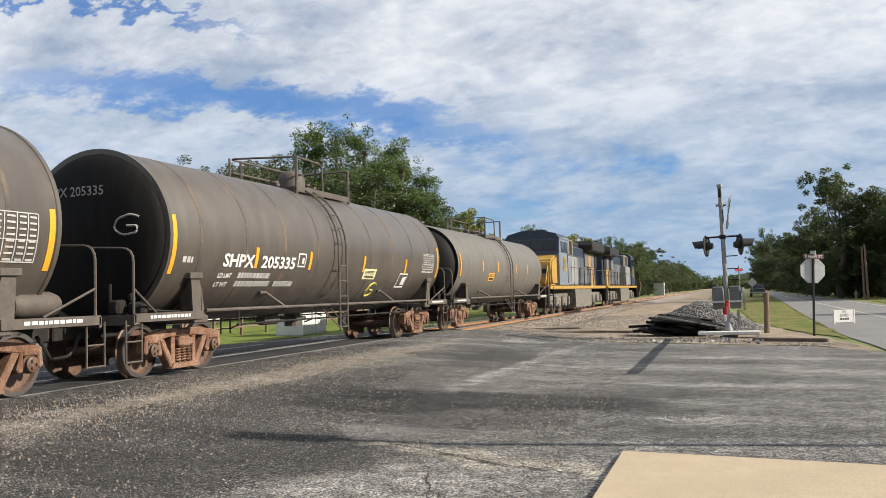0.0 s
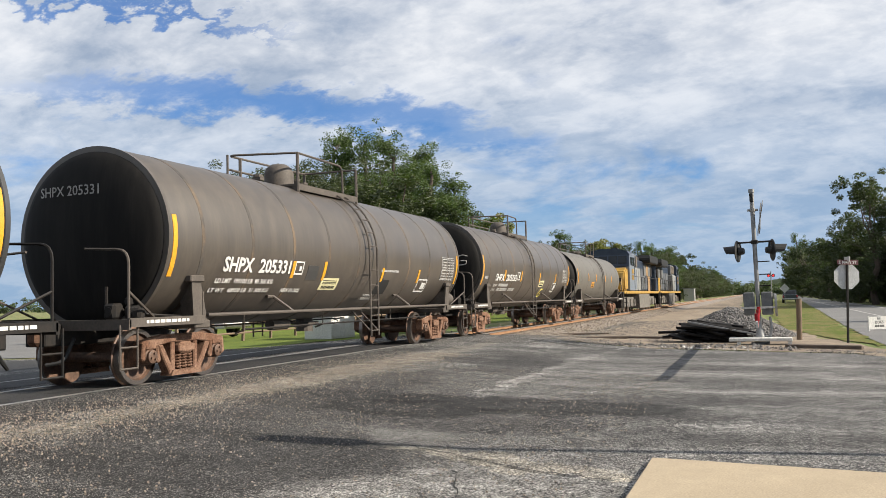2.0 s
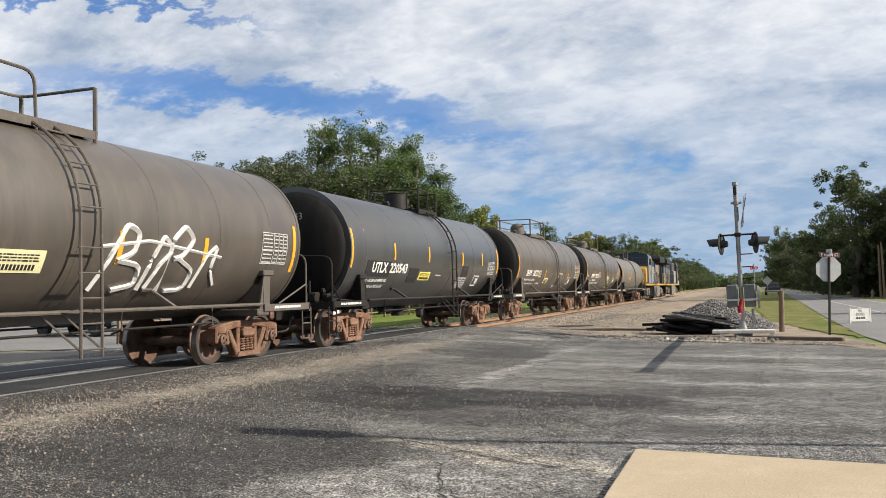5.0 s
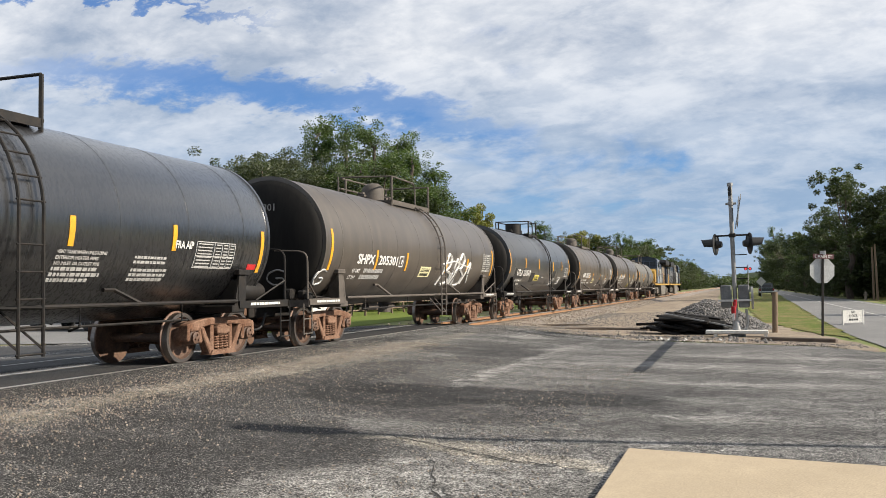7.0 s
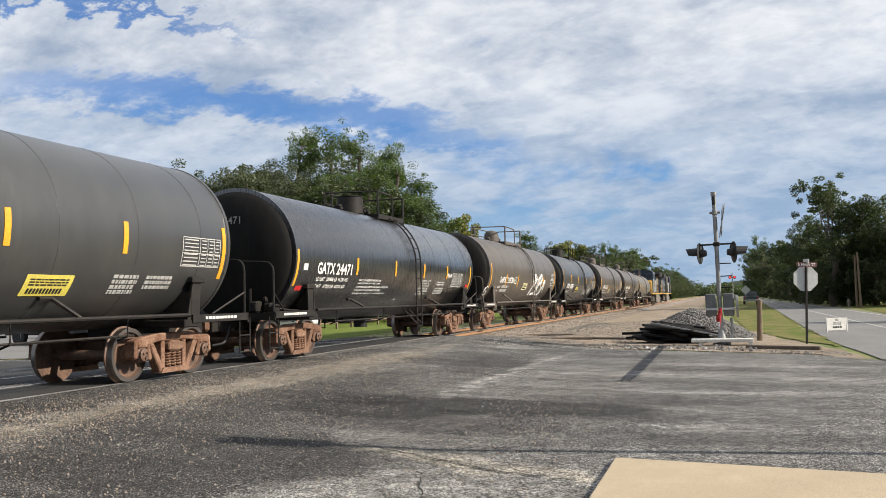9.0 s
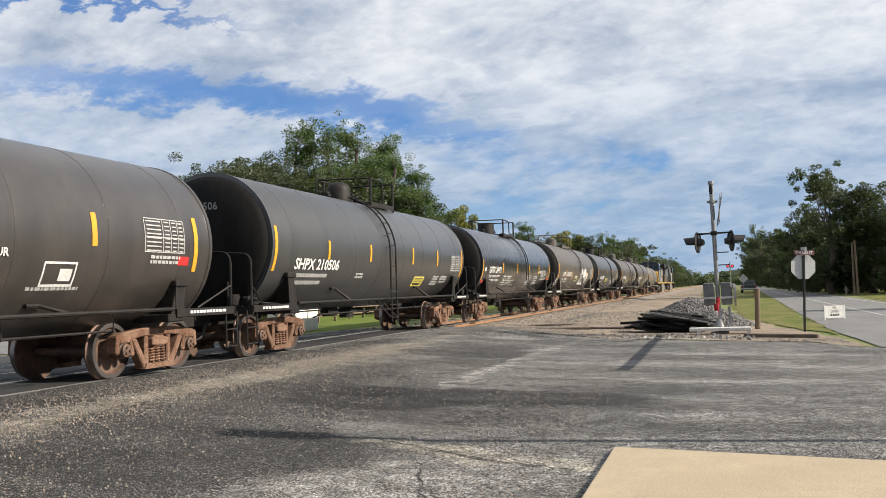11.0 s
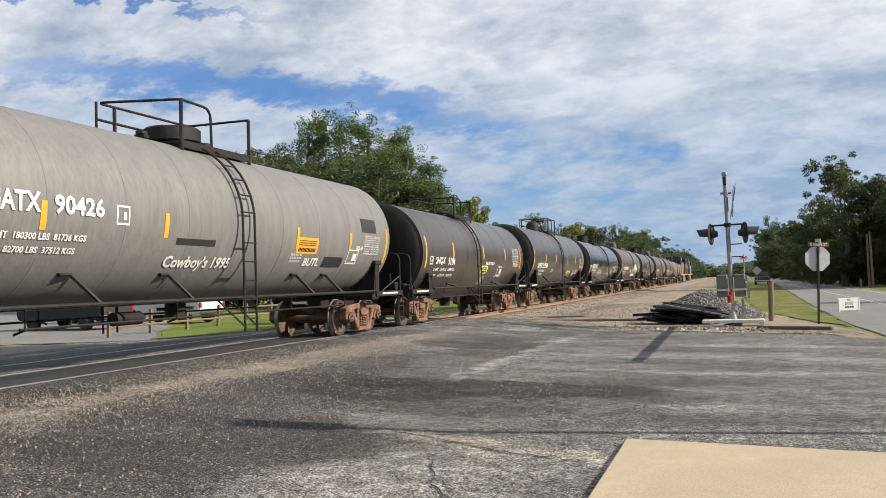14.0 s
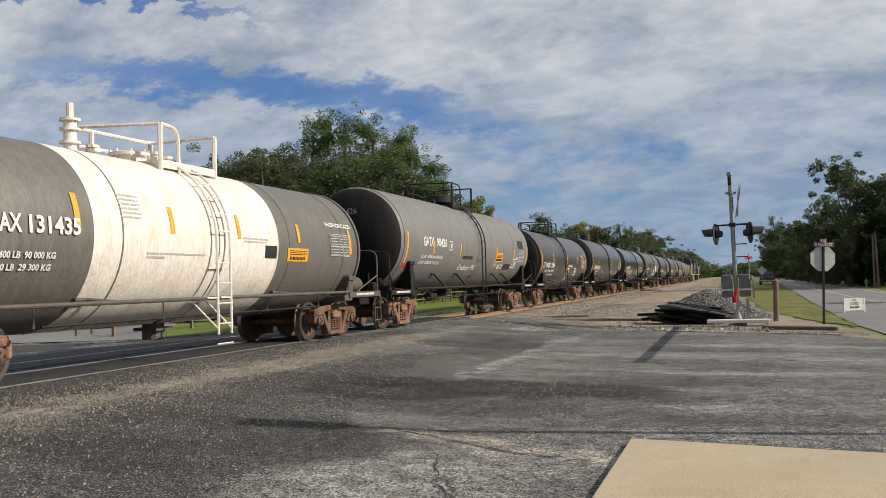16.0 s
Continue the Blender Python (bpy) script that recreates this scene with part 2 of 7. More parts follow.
    L(film_range.outputs[0], worn.inputs[3])
    L(worn.outputs[0], b.inputs["Base Color"])
    return m


STREAK = (2.2, 2.2, 0.25)
M = dict(
    black=material("black_tank_paint", (0.044, 0.038, 0.034), 0.42, second=(0.075, 0.064, 0.054), scale=1.4, amount=0.6, stretch=STREAK, coat=0.55, fine_amount=0.08, fine=8, bump=0.04, bump_scale=8),
    gloss=material("glossy_black_paint", (0.011, 0.011, 0.012), 0.28, spec=0.9, coat=1.0, second=(0.022, 0.0215, 0.021), scale=1.4, amount=0.5, stretch=STREAK, fine_amount=0.08, fine=9, bump=0.03, bump_scale=6),
    brown=material("dusty_black_paint", (0.070, 0.058, 0.047), 0.55, second=(0.115, 0.094, 0.072), scale=1.3, amount=0.6, stretch=STREAK, coat=0.5, fine_amount=0.08, fine=8, bump=0.05, bump_scale=8),
    grey=material("faded_grey_paint", (0.165, 0.162, 0.156), 0.55, second=(0.22, 0.213, 0.20), scale=1.6, amount=0.6, stretch=STREAK, fine=9, fine_amount=0.10, bump=0.05, bump_scale=8),
    darkgrey=material("dark_grey_paint", (0.045, 0.045, 0.0445), 0.42, second=(0.066, 0.065, 0.062), scale=1.2, amount=0.5, stretch=STREAK, coat=0.6, fine_amount=0.07, fine=8, bump=0.04, bump_scale=8),
    taupe=material("taupe_grey_paint", (0.13, 0.122, 0.108), 0.5, second=(0.18, 0.168, 0.145), scale=2.5, amount=0.7, stretch=STREAK, fine=14, bump=0.04, bump_scale=8),
    cream=material("stained_white_paint", (0.86, 0.80, 0.72), 0.5, second=(0.66, 0.53, 0.42), scale=1.6, amount=0.55, stretch=STREAK, fine=14, bump=0.04, bump_scale=8),
    # end heads: black paint taken darker still, their shade put into the colour
    head=material("shade_black_tank_head", (0.010, 0.0095, 0.009), 0.7, spec=0.15, second=(0.022, 0.020, 0.018), scale=2.5, amount=0.6, stretch=STREAK, fine=14, bump=0.04, bump_scale=8),
    dustiron=material("dust_brown_steel", (0.11, 0.092, 0.076), 0.7, second=(0.06, 0.05, 0.042), scale=4, amount=0.6, fine=25),
    iron=material("black_iron", (0.016, 0.015, 0.0145), 0.6, spec=0.25, second=(0.045, 0.035, 0.027), scale=5, amount=0.5, fine=30),
    rust=material("rusty_cast_steel", (0.17, 0.088, 0.055), 0.85, spec=0.2, second=(0.32, 0.20, 0.14), scale=4, amount=0.8, fine=35, fine_amount=0.3, bump=0.3, bump_scale=30, per_object=0.25),
    wheel=material("rusty_wheel_steel", (0.20, 0.115, 0.075), 0.6, 0.15, second=(0.07, 0.045, 0.035), scale=3, amount=0.8, fine=30, fine_amount=0.25, bump=0.15),
    tread=material("polished_tread", (0.34, 0.30, 0.27), 0.4, 1.0, fine=40),
    dust=material("dusty_beige_steel", (0.26, 0.22, 0.17), 0.75, second=(0.14, 0.10, 0.07), scale=5, amount=0.7, fine=30, bump=0.2),
    white=material("white_lettering", (0.78, 0.77, 0.74), 0.6, second=(0.5, 0.48, 0.45), scale=6, amount=0.4, fine=60),
    dimwhite=material("worn_white_lettering", (0.40, 0.39, 0.37), 0.6, second=(0.2, 0.19, 0.18), scale=8, amount=0.6, fine=60),
    print=material("small_white_print", (0.52, 0.51, 0.49), 0.6, second=(0.35, 0.34, 0.32), scale=8, amount=0.5, fine=60),
    yellow=material("reflective_yellow", (0.85, 0.40, 0.02), 0.45, second=(0.6, 0.30, 0.05), scale=5, amount=0.5, fine=60),
    panel=material("yellow_placard", (0.85, 0.72, 0.12), 0.5, second=(0.6, 0.5, 0.2), scale=6, amount=0.4, fine=60),
    orange=material("orange_placard", (0.85, 0.38, 0.03), 0.5, fine=60),
    cream_panel=material("cream_placard", (0.78, 0.72, 0.42), 0.5, fine=60),
    darkred=material("faded_red_stripe", (0.28, 0.03, 0.03), 0.6, second=(0.18, 0.03, 0.03), scale=4, amount=0.6, fine=40),
    red=material("red_placard", (0.6, 0.03, 0.03), 0.5, fine=60),
    ink=material("black_print", (0.02, 0.02, 0.02), 0.6, fine=60),
    rustline=material("rust_streaked_seam", (0.155, 0.108, 0.068), 0.6, second=(0.068, 0.060, 0.052), scale=1.6, amount=1.0, lo=0.38, hi=0.58, fine=20),
    steel=material("galvanised_steel", (0.34, 0.34, 0.335), 0.5, 0.4, second=(0.22, 0.22, 0.22), scale=6, amount=0.6, fine=40),
    alu=material("sign_back_aluminium", (0.62, 0.62, 0.60), 0.5, 0.35, second=(0.5, 0.5, 0.48), scale=4, amount=0.5, fine=40),
    rail=material("rusty_rail", (0.36, 0.19, 0.09), 0.75, second=(0.22, 0.12, 0.06), scale=1.5, amount=0.7, fine=30, bump=0.2),
    railtop=material("polished_rail_head", (0.75, 0.72, 0.68), 0.42, 1.0, fine=30),
    tie=material("weathered_sleeper", (0.16, 0.12, 0.09), 0.85, second=(0.09, 0.07, 0.055), scale=4, amount=0.8, fine=30, bump=0.3),
    rubber=material("black_crossing_panel", (0.013, 0.0125, 0.012), 0.85, spec=0.15, second=(0.03, 0.027, 0.025), scale=3, amount=0.7, fine=20, bump=0.2),
    ballast=material("ballast_stone", (0.36, 0.31, 0.26), 0.9, second=(0.22, 0.18, 0.15), scale=14, amount=0.9, fine=45, fine_amount=0.4, bump=1.0, bump_scale=30),
    rock=material("grey_crushed_rock", (0.27, 0.255, 0.24), 0.9, second=(0.13, 0.125, 0.12), scale=3, amount=0.8, fine=30, fine_amount=0.3, bump=0.4, island=0.4),
    ballastrock=material("tan_ballast_rock", (0.42, 0.36, 0.29), 0.9, second=(0.28, 0.22, 0.17), scale=3, amount=0.8, fine=30, fine_amount=0.3, bump=0.4, island=0.45),
    dirt=material("tan_sandy_dirt", (0.37, 0.295, 0.21), 0.95, second=(0.22, 0.165, 0.115), scale=0.8, amount=1.0, fine=25, fine_amount=0.35, bump=0.6, bump_scale=30),
    grass=material("dry_mown_grass", (0.15, 0.20, 0.04), 0.9, second=(0.36, 0.29, 0.14), scale=0.5, amount=0.8, fine=25, fine_amount=0.4, bump=0.8, bump_scale=40, lo=0.45, hi=0.6),
    lawn=material("green_lawn", (0.15, 0.20, 0.045), 0.9, second=(0.20, 0.24, 0.05), scale=0.8, amount=0.7, fine=30, fine_amount=0.35, bump=0.6, bump_scale=40, spec=0.1),
    green=material("green_mown_grass", (0.125, 0.165, 0.035), 0.95, spec=0.1, second=(0.27, 0.21, 0.10), scale=1.1, amount=0.9, fine=30, fine_amount=0.35, bump=0.6, bump_scale=40),
    asphalt=asphalt_material(),
    road=material("grey_road_asphalt", (0.19, 0.187, 0.18), 0.85, second=(0.26, 0.25, 0.24), scale=0.5, amount=0.6, fine=40, fine_amount=0.25, bump=0.4, bump_scale=60),
    darkasphalt=material("dark_asphalt_strip", (0.03, 0.029, 0.029), 0.8, second=(0.065, 0.06, 0.055), scale=1.2, amount=0.6, fine=50, fine_amount=0.4, bump=0.5, bump_scale=60),
    pale=material("pale_dusty_asphalt", (0.24, 0.215, 0.175), 0.9, second=(0.12, 0.11, 0.10), scale=2.2, amount=0.9, fine=60, fine_amount=0.45, bump=0.6, bump_scale=70),
    crack=material("tar_crack", (0.02, 0.019, 0.018), 0.9, fine=50),
    paint=material("white_road_paint", (0.62, 0.61, 0.57), 0.7, second=(0.3, 0.29, 0.27), scale=4, amount=0.7, fine=40),
    concrete=material("tan_concrete", (0.52, 0.42, 0.285), 0.85, second=(0.40, 0.32, 0.215), scale=1.1, amount=0.6, third=(0.47, 0.38, 0.26), third_scale=6.0, fine=70, fine_amount=0.2, bump=0.15, bump_scale=90),
    wood=material("weathered_post_wood", (0.24, 0.17, 0.11), 0.85, second=(0.14, 0.10, 0.07), scale=5, amount=0.8, stretch=(6, 6, 0.6), fine=30, bump=0.4),
    bark=material("bark", (0.13, 0.10, 0.08), 0.9, second=(0.07, 0.055, 0.045), scale=4, amount=0.8, fine=20, bump=0.5, bump_scale=15),
    cabgrey=material("blue_grey_cab_paint", (0.20, 0.235, 0.285), 0.5, second=(0.13, 0.15, 0.18), scale=2, amount=0.6, fine=20),
    palegrey=material("pale_grey_locomotive_paint", (0.29, 0.30, 0.29), 0.55, second=(0.19, 0.185, 0.175), scale=2.5, amount=0.7, fine=20),
    tan=material("dusty_tan_panel", (0.36, 0.22, 0.10), 0.7, second=(0.24, 0.16, 0.09), scale=2, amount=0.6, fine=20),
    blue=material("navy_locomotive_paint", (0.018, 0.032, 0.060), 0.45, second=(0.04, 0.06, 0.09), scale=2, amount=0.6, fine=20),
    lgrey=material("grey_locomotive_paint", (0.17, 0.18, 0.185), 0.55, second=(0.09, 0.09, 0.09), scale=2, amount=0.6, fine=20),
    slate=material("dirty_blue_grey_paint", (0.115, 0.13, 0.155), 0.5, second=(0.08, 0.07, 0.06), scale=2, amount=0.6, fine=20),
    ash=material("pale_dusty_steel", (0.21, 0.195, 0.17), 0.75, second=(0.07, 0.06, 0.05), scale=4, amount=0.9, fine=30, bump=0.2),
    gold=material("yellow_locomotive_paint", (0.50, 0.30, 0.05), 0.55, second=(0.24, 0.15, 0.06), scale=2, amount=0.6, fine=20),
    glass=material("dark_window_glass", (0.015, 0.018, 0.02), 0.08, fine=5, fine_amount=0.02, bump=0),
    redlens=material("red_signal_lens", (0.35, 0.015, 0.02), 0.25, fine=30),
    litlens=material("lit_red_signal_lens", (0.8, 0.03, 0.03), 0.3, fine=30),
    lamp_black=material("matt_black_hood", (0.012, 0.012, 0.012), 0.6, fine=30),
    chrome=material("bright_wheel_rim", (0.6, 0.6, 0.6), 0.3, 1.0, fine=20),
    tyre=material("tyre_rubber", (0.02, 0.02, 0.02), 0.8, fine=30),
    carpaint=material("dark_green_car_paint", (0.03, 0.045, 0.045), 0.3, fine=20, coat=0.5),
    redpaint=material("red_car_paint", (0.3, 0.03, 0.03), 0.35, fine=20, coat=0.5),
    carwhite=material("white_car_paint", (0.7, 0.7, 0.7), 0.35, fine=20, coat=0.5),
    wall=material("white_wall_paint", (0.72, 0.71, 0.67), 0.7, second=(0.6, 0.58, 0.53), scale=1.5, amount=0.5, fine=20),
    roof=material("grey_metal_roof", (0.2, 0.2, 0.21), 0.5, fine=20),
    signbrown=material("street_name_plate", (0.16, 0.06, 0.06), 0.5, fine=30),
    bushy=leaf_material("dense_leaves", (0.048, 0.068, 0.026), (0.095, 0.11, 0.045)),
    oak=leaf_material("oak_leaves", (0.070, 0.088, 0.045), (0.125, 0.138, 0.080)),
    pine=leaf_material("pine_needles", (0.075, 0.118, 0.036), (0.115, 0.16, 0.05)),
    lime=leaf_material("yellow_green_leaves", (0.19, 0.20, 0.05), (0.25, 0.22, 0.06)),
    far=leaf_material("far_foliage", (0.075, 0.105, 0.05), (0.10, 0.13, 0.055)),
    moss=leaf_material("hanging_moss", (0.12, 0.12, 0.085), (0.16, 0.14, 0.10)),
)


lit = M["litlens"].node_tree.nodes["Principled BSDF"]
lit.inputs["Emission Color"].default_value, lit.inputs["Emission Strength"].default_value = (1.0, 0.04, 0.04, 1), 1.2


# ---- mesh helpers ----
def box(bm, c, s, m=None, bevel=0.0):
    r = bmesh.ops.create_cube(bm, size=1.0)
    vs = r["verts"]
    bmesh.ops.scale(bm, vec=s, verts=vs)
    if bevel:
        es = {e for v in vs for e in v.link_edges}
        vs = bmesh.ops.bevel(bm, geom=list(es), offset=bevel, segments=1, affect="EDGES")["verts"]
    if m is not None:
        bmesh.ops.transform(bm, matrix=m, verts=vs)
    bmesh.ops.translate(bm, vec=c, verts=vs)
    return vs


def cyl(bm, p0, p1, r, seg=10, r2=None):
    p0, p1 = Vector(p0), Vector(p1)
    d = p1 - p0
    q = d.to_track_quat("Z", "Y").to_matrix().to_4x4()
    res = bmesh.ops.create_cone(bm, cap_ends=True, segments=seg, radius1=r, radius2=r if r2 is None else r2, depth=d.length)
    bmesh.ops.transform(bm, matrix=Matrix.Translation((p0 + p1) / 2) @ q, verts=res["verts"])
    return res["verts"]


def tube(bm, pts, r, seg=6):
    """A bent pipe along pts."""
    pts = [Vector(p) for p in pts]
    rings = []
    for i, p in enumerate(pts):
        d = (pts[min(i + 1, len(pts) - 1)] - pts[max(i - 1, 0)]).normalized()
        a = d.cross(Vector((0, 0, 1)) if abs(d.z) < 0.9 else Vector((1, 0, 0))).normalized()
        b = d.cross(a)
        rings.append([bm.verts.new(p + r * (a * math.cos(t) + b * math.sin(t))) for t in [2 * math.pi * k / seg for k in range(seg)]])
    for u, w in zip(rings, rings[1:]):
        for k in range(seg):
            bm.faces.new((u[k], u[(k + 1) % seg], w[(k + 1) % seg], w[k]))
    bm.faces.new(rings[0][::-1])
    bm.faces.new(rings[-1])


def rounded(pts, r, n=4):
    """The corners of a polyline, rounded off."""
    pts = [Vector(p) for p in pts]
    out = [pts[0]]
    for a, b, c in zip(pts, pts[1:], pts[2:]):
        u, w = (a - b), (c - b)
        k = min(r, u.length * 0.45, w.length * 0.45)
        p, q = b + u.normalized() * k, b + w.normalized() * k
        for i in range(n + 1):
            t = i / n
            out.append(p * (1 - t) ** 2 + b * 2 * t * (1 - t) + q * t * t)
    return out + [pts[-1]]


def lathe_x(bm, prof, seg=28, axis="X"):
    """Turns (along, radius) pairs round an axis."""
    rings = []
    for a, r in prof:
        ring = []
        for k in range(seg):
            t = 2 * math.pi * k / seg
            c, s = r * math.cos(t), r * math.sin(t)
            ring.append(bm.verts.new((a, c, s) if axis == "X" else (c, a, s) if axis == "Y" else (c, s, a)))
        rings.append(ring)
    for u, w in zip(rings, rings[1:]):
        for k in range(seg):
            bm.faces.new((u[k], u[(k + 1) % seg], w[(k + 1) % seg], w[k]))
    for ring in (rings[0], rings[-1]):
        if len(ring) > 2:
            bm.faces.new(ring)


def prism(bm, pts, x0, x1):
    """A flat outline in y, z, given thickness from x0 to x1."""
    a = [bm.verts.new((x0, y, z)) for y, z in pts]
    b = [bm.verts.new((x1, y, z)) for y, z in pts]
    n = len(pts)
    bm.faces.new(a[::-1])
    bm.faces.new(b)
    for i in range(n):
        bm.faces.new((a[i], a[(i + 1) % n], b[(i + 1) % n], b[i]))


def mesh_of(name, bm, mat, smooth=False, angle=35):
    bmesh.ops.recalc_face_normals(bm, faces=bm.faces)
    me = bpy.data.meshes.new(name)
    bm.to_mesh(me)
    bm.free()
    me.materials.append(mat)
    if smooth:
        me.polygons.foreach_set("use_smooth", [True] * len(me.polygons))
        me.set_sharp_from_angle(angle=radians(angle))
    return me


def part(name, bm, mat, parent, label="", smooth=False, at=None):
    """Links a bmesh (or a ready mesh) as one mesh object under a thing or a part."""
    me = bm if isinstance(bm, bpy.types.Mesh) else mesh_of(name, bm, mat, smooth)
    ob = new(name, me)
    ob.parent = parent
    if at is not None:
        ob.matrix_basis = at
    if label:
        ob["label"] = label
    return ob


def thing(name, at, label, category, group="", kind=""):
    ob = new(name)
    ob.empty_display_size = 0.2
    ob.matrix_basis = at
    return tagged(ob, label, category, group, kind)


def solid(name, bm, mat, label, category, at=None, kind="", group="", smooth=False):
    ob = new(name, bm if isinstance(bm, bpy.types.Mesh) else mesh_of(name, bm, mat, smooth))
    if at is not None:
        ob.matrix_basis = at
    return tagged(ob, label, category, group, kind)


WORDS = {}


def scatter(spots):
    """A mesh of small angular stones, one at each (x, y, z, radius), by turning and squashing one shape."""
    rng = random.Random(len(spots))
    t = bmesh.new()
    bmesh.ops.create_icosphere(t, subdivisions=1, radius=1.0)
    base = [v.co.copy() for v in t.verts]
    faces = [tuple(v.index for v in f.verts) for f in t.faces]
    t.free()
    vs, fs = [], []
    for x, y, z, r in spots:
        m = pose(x, y, z, rng.uniform(0, 90), rng.uniform(0, 90), rng.uniform(0, 90)) @ Matrix.Diagonal((r, r * rng.uniform(0.55, 1), r * rng.uniform(0.45, 0.9), 1))
        i = len(vs)
        vs += [m @ c for c in base]
        fs += [tuple(i + k for k in f) for f in faces]
    me = bpy.data.meshes.new("stones")
    me.from_pydata(vs, [], fs)
    return me


def words(text, bold=0.0):
    """The outlines of a text as vertices and faces, one unit high, and its width."""
    if (text, bold) in WORDS:
        return WORDS[text, bold]
    cu = bpy.data.curves.new("text", "FONT")
    cu.body, cu.size, cu.offset, cu.resolution_u = text, 1.0, bold, 2
    ob = new("text", cu)
    me = bpy.data.meshes.new_from_object(ob.evaluated_get(bpy.context.evaluated_depsgraph_get()))
    vs = [v.co.copy() for v in me.vertices]
    fs = [tuple(p.vertices) for p in me.polygons]
    bpy.data.objects.remove(ob)
    bpy.data.curves.remove(cu)
    bpy.data.meshes.remove(me)
    lo, hi = min(v.x for v in vs), max(v.x for v in vs)
    bot, top = min(v.y for v in vs), max(v.y for v in vs)
    WORDS[text, bold] = [((v.x - lo) / (top - bot), (v.y - bot) / (top - bot)) for v in vs], fs, (hi - lo) / (top - bot)
    return WORDS[text, bold]
# ---- ground, roads and track ----
LOW = -0.28        # the ground away from the track


def ease(a, b, x):
    t = max(0.0, min(1.0, (x - a) / (b - a)))
    return t * t * (3 - 2 * t)


def ground_z(x, y):
    d = abs(x + D)
    ramp = LOW + (abs(LOW) - 0.008) * (1 - ease(1.3, 8.0, d))          # the road rises to the rails
    bed = LOW - 0.06 * (1 - ease(2.0, 7.0, d))
    return ramp + (bed - ramp) * ease(29.0, 31.5, y - 0.72 * (-9.6 - x) * 0.0)


def sheet(name, xs, ys, lift, mat, label, category, keep=None, rough=0.0, seed=0):
    rng = random.Random(seed)
    vs, fs, idx = [], [], {}
    for i, x in enumerate(xs):
        for j, y in enumerate(ys):
            idx[i, j] = len(vs)
            vs.append((x, y, ground_z(x, y) + lift + rng.uniform(-rough, rough)))
    for i in range(len(xs) - 1):
        for j in range(len(ys) - 1):
            if keep is None or keep((xs[i] + xs[i + 1]) / 2, (ys[j] + ys[j + 1]) / 2):
                fs.append((idx[i, j], idx[i + 1, j], idx[i + 1, j + 1], idx[i, j + 1]))
    me = bpy.data.meshes.new(name)
    me.from_pydata(vs, [], fs)
    me.materials.append(mat)
    me.polygons.foreach_set("use_smooth", [True] * len(me.polygons))
    ob = new(name, me)
    return tagged(ob, label, category, kind="structure")


def spread(a, b, step, *beyond):
    n = int((b - a) / step)
    return sorted([a + (b - a) * k / n for k in range(n + 1)] + list(beyond))


FARX = [-2500, -1200, -600, -300, -150, -90, -60]
FARY = [200, 280, 400, 700, 1200, 2500]
sheet("ground", spread(-45, 45, 0.8, *FARX, *[-v for v in FARX]), spread(-60, 150, 1.5, -2500, -800, -200, *FARY), -0.02, M["grass"],
      "dry mown grass with sandy patches", "ground")


def strip(name, outline, lift, mat, label, category, cuts=1.0, wobble=0.0, kind="structure", seed=1):
    """A flat-laid area inside an outline (x, y), cut into short lengths so that it follows the ground."""
    rng = random.Random(seed)
    bm = bmesh.new()
    pts = []
    for (ax, ay), (bx, by) in zip(outline, outline[1:] + outline[:1]):
        n = max(1, int(math.hypot(bx - ax, by - ay) / cuts))
        for k in range(n):
            t = k / n
            pts.append((ax + (bx - ax) * t + rng.uniform(-wobble, wobble), ay + (by - ay) * t + rng.uniform(-wobble, wobble)))
    f = bm.faces.new([bm.verts.new((x, y, 0)) for x, y in pts])
    x0, x1 = min(p[0] for p in pts), max(p[0] for p in pts)
    y0, y1 = min(p[1] for p in pts), max(p[1] for p in pts)
    bmesh.ops.triangulate(bm, faces=[f])
    step = max(0.7, (x1 - x0) / 60)
    x = x0 + step
    while x < x1:
        bmesh.ops.bisect_plane(bm, geom=bm.verts[:] + bm.edges[:] + bm.faces[:], plane_co=(x, 0, 0), plane_no=(1, 0, 0))
        x += step
    for y in (29.0, 29.6, 30.2, 30.8, 31.5):
        if y0 < y < y1:
            bmesh.ops.bisect_plane(bm, geom=bm.verts[:] + bm.edges[:] + bm.faces[:], plane_co=(0, y, 0), plane_no=(0, 1, 0))
    for v in bm.verts:
        v.co.z = ground_z(v.co.x, v.co.y) + lift
    for f in bm.faces:
        if f.normal.z < 0:
            f.normal_flip()
    me = bpy.data.meshes.new(name)
    bm.to_mesh(me)
    bm.free()
    me.materials.append(mat)
    me.polygons.foreach_set("use_smooth", [True] * len(me.polygons))
    ob = new(name, me)
    return tagged(ob, label, category, kind=kind)


# crossing road and the paved lot before it
strip("pavement", [(-70, -30), (60, -30), (60, 16.5), (12, 18.5), (3.3, 21.0), (1.9, 23.0), (-3.2, 25.3), (-9.0, 29.5), (-9.2, 30.6), (-11.6, 30.6), (-12.6, 26.5), (-17, 22.5), (-26, 19.5), (-70, 17)], 0.0,
      M["asphalt"], "worn patched grey asphalt of the crossing", "pavement", 0.8, 0.06)
strip("road", [(3.3, 21.2), (14, 18.7), (40, 16.4), (40, 24), (16, 26.5), (9.2, 33), (9.6, 60), (9.9, 90), (9.4, 160), (11, 420), (7.5, 420), (5.6, 140), (4.1, 74), (3.3, 42), (3.05, 29)], 0.004,
      M["road"], "grey asphalt street running beside the railway", "road", 2.0, 0.03)
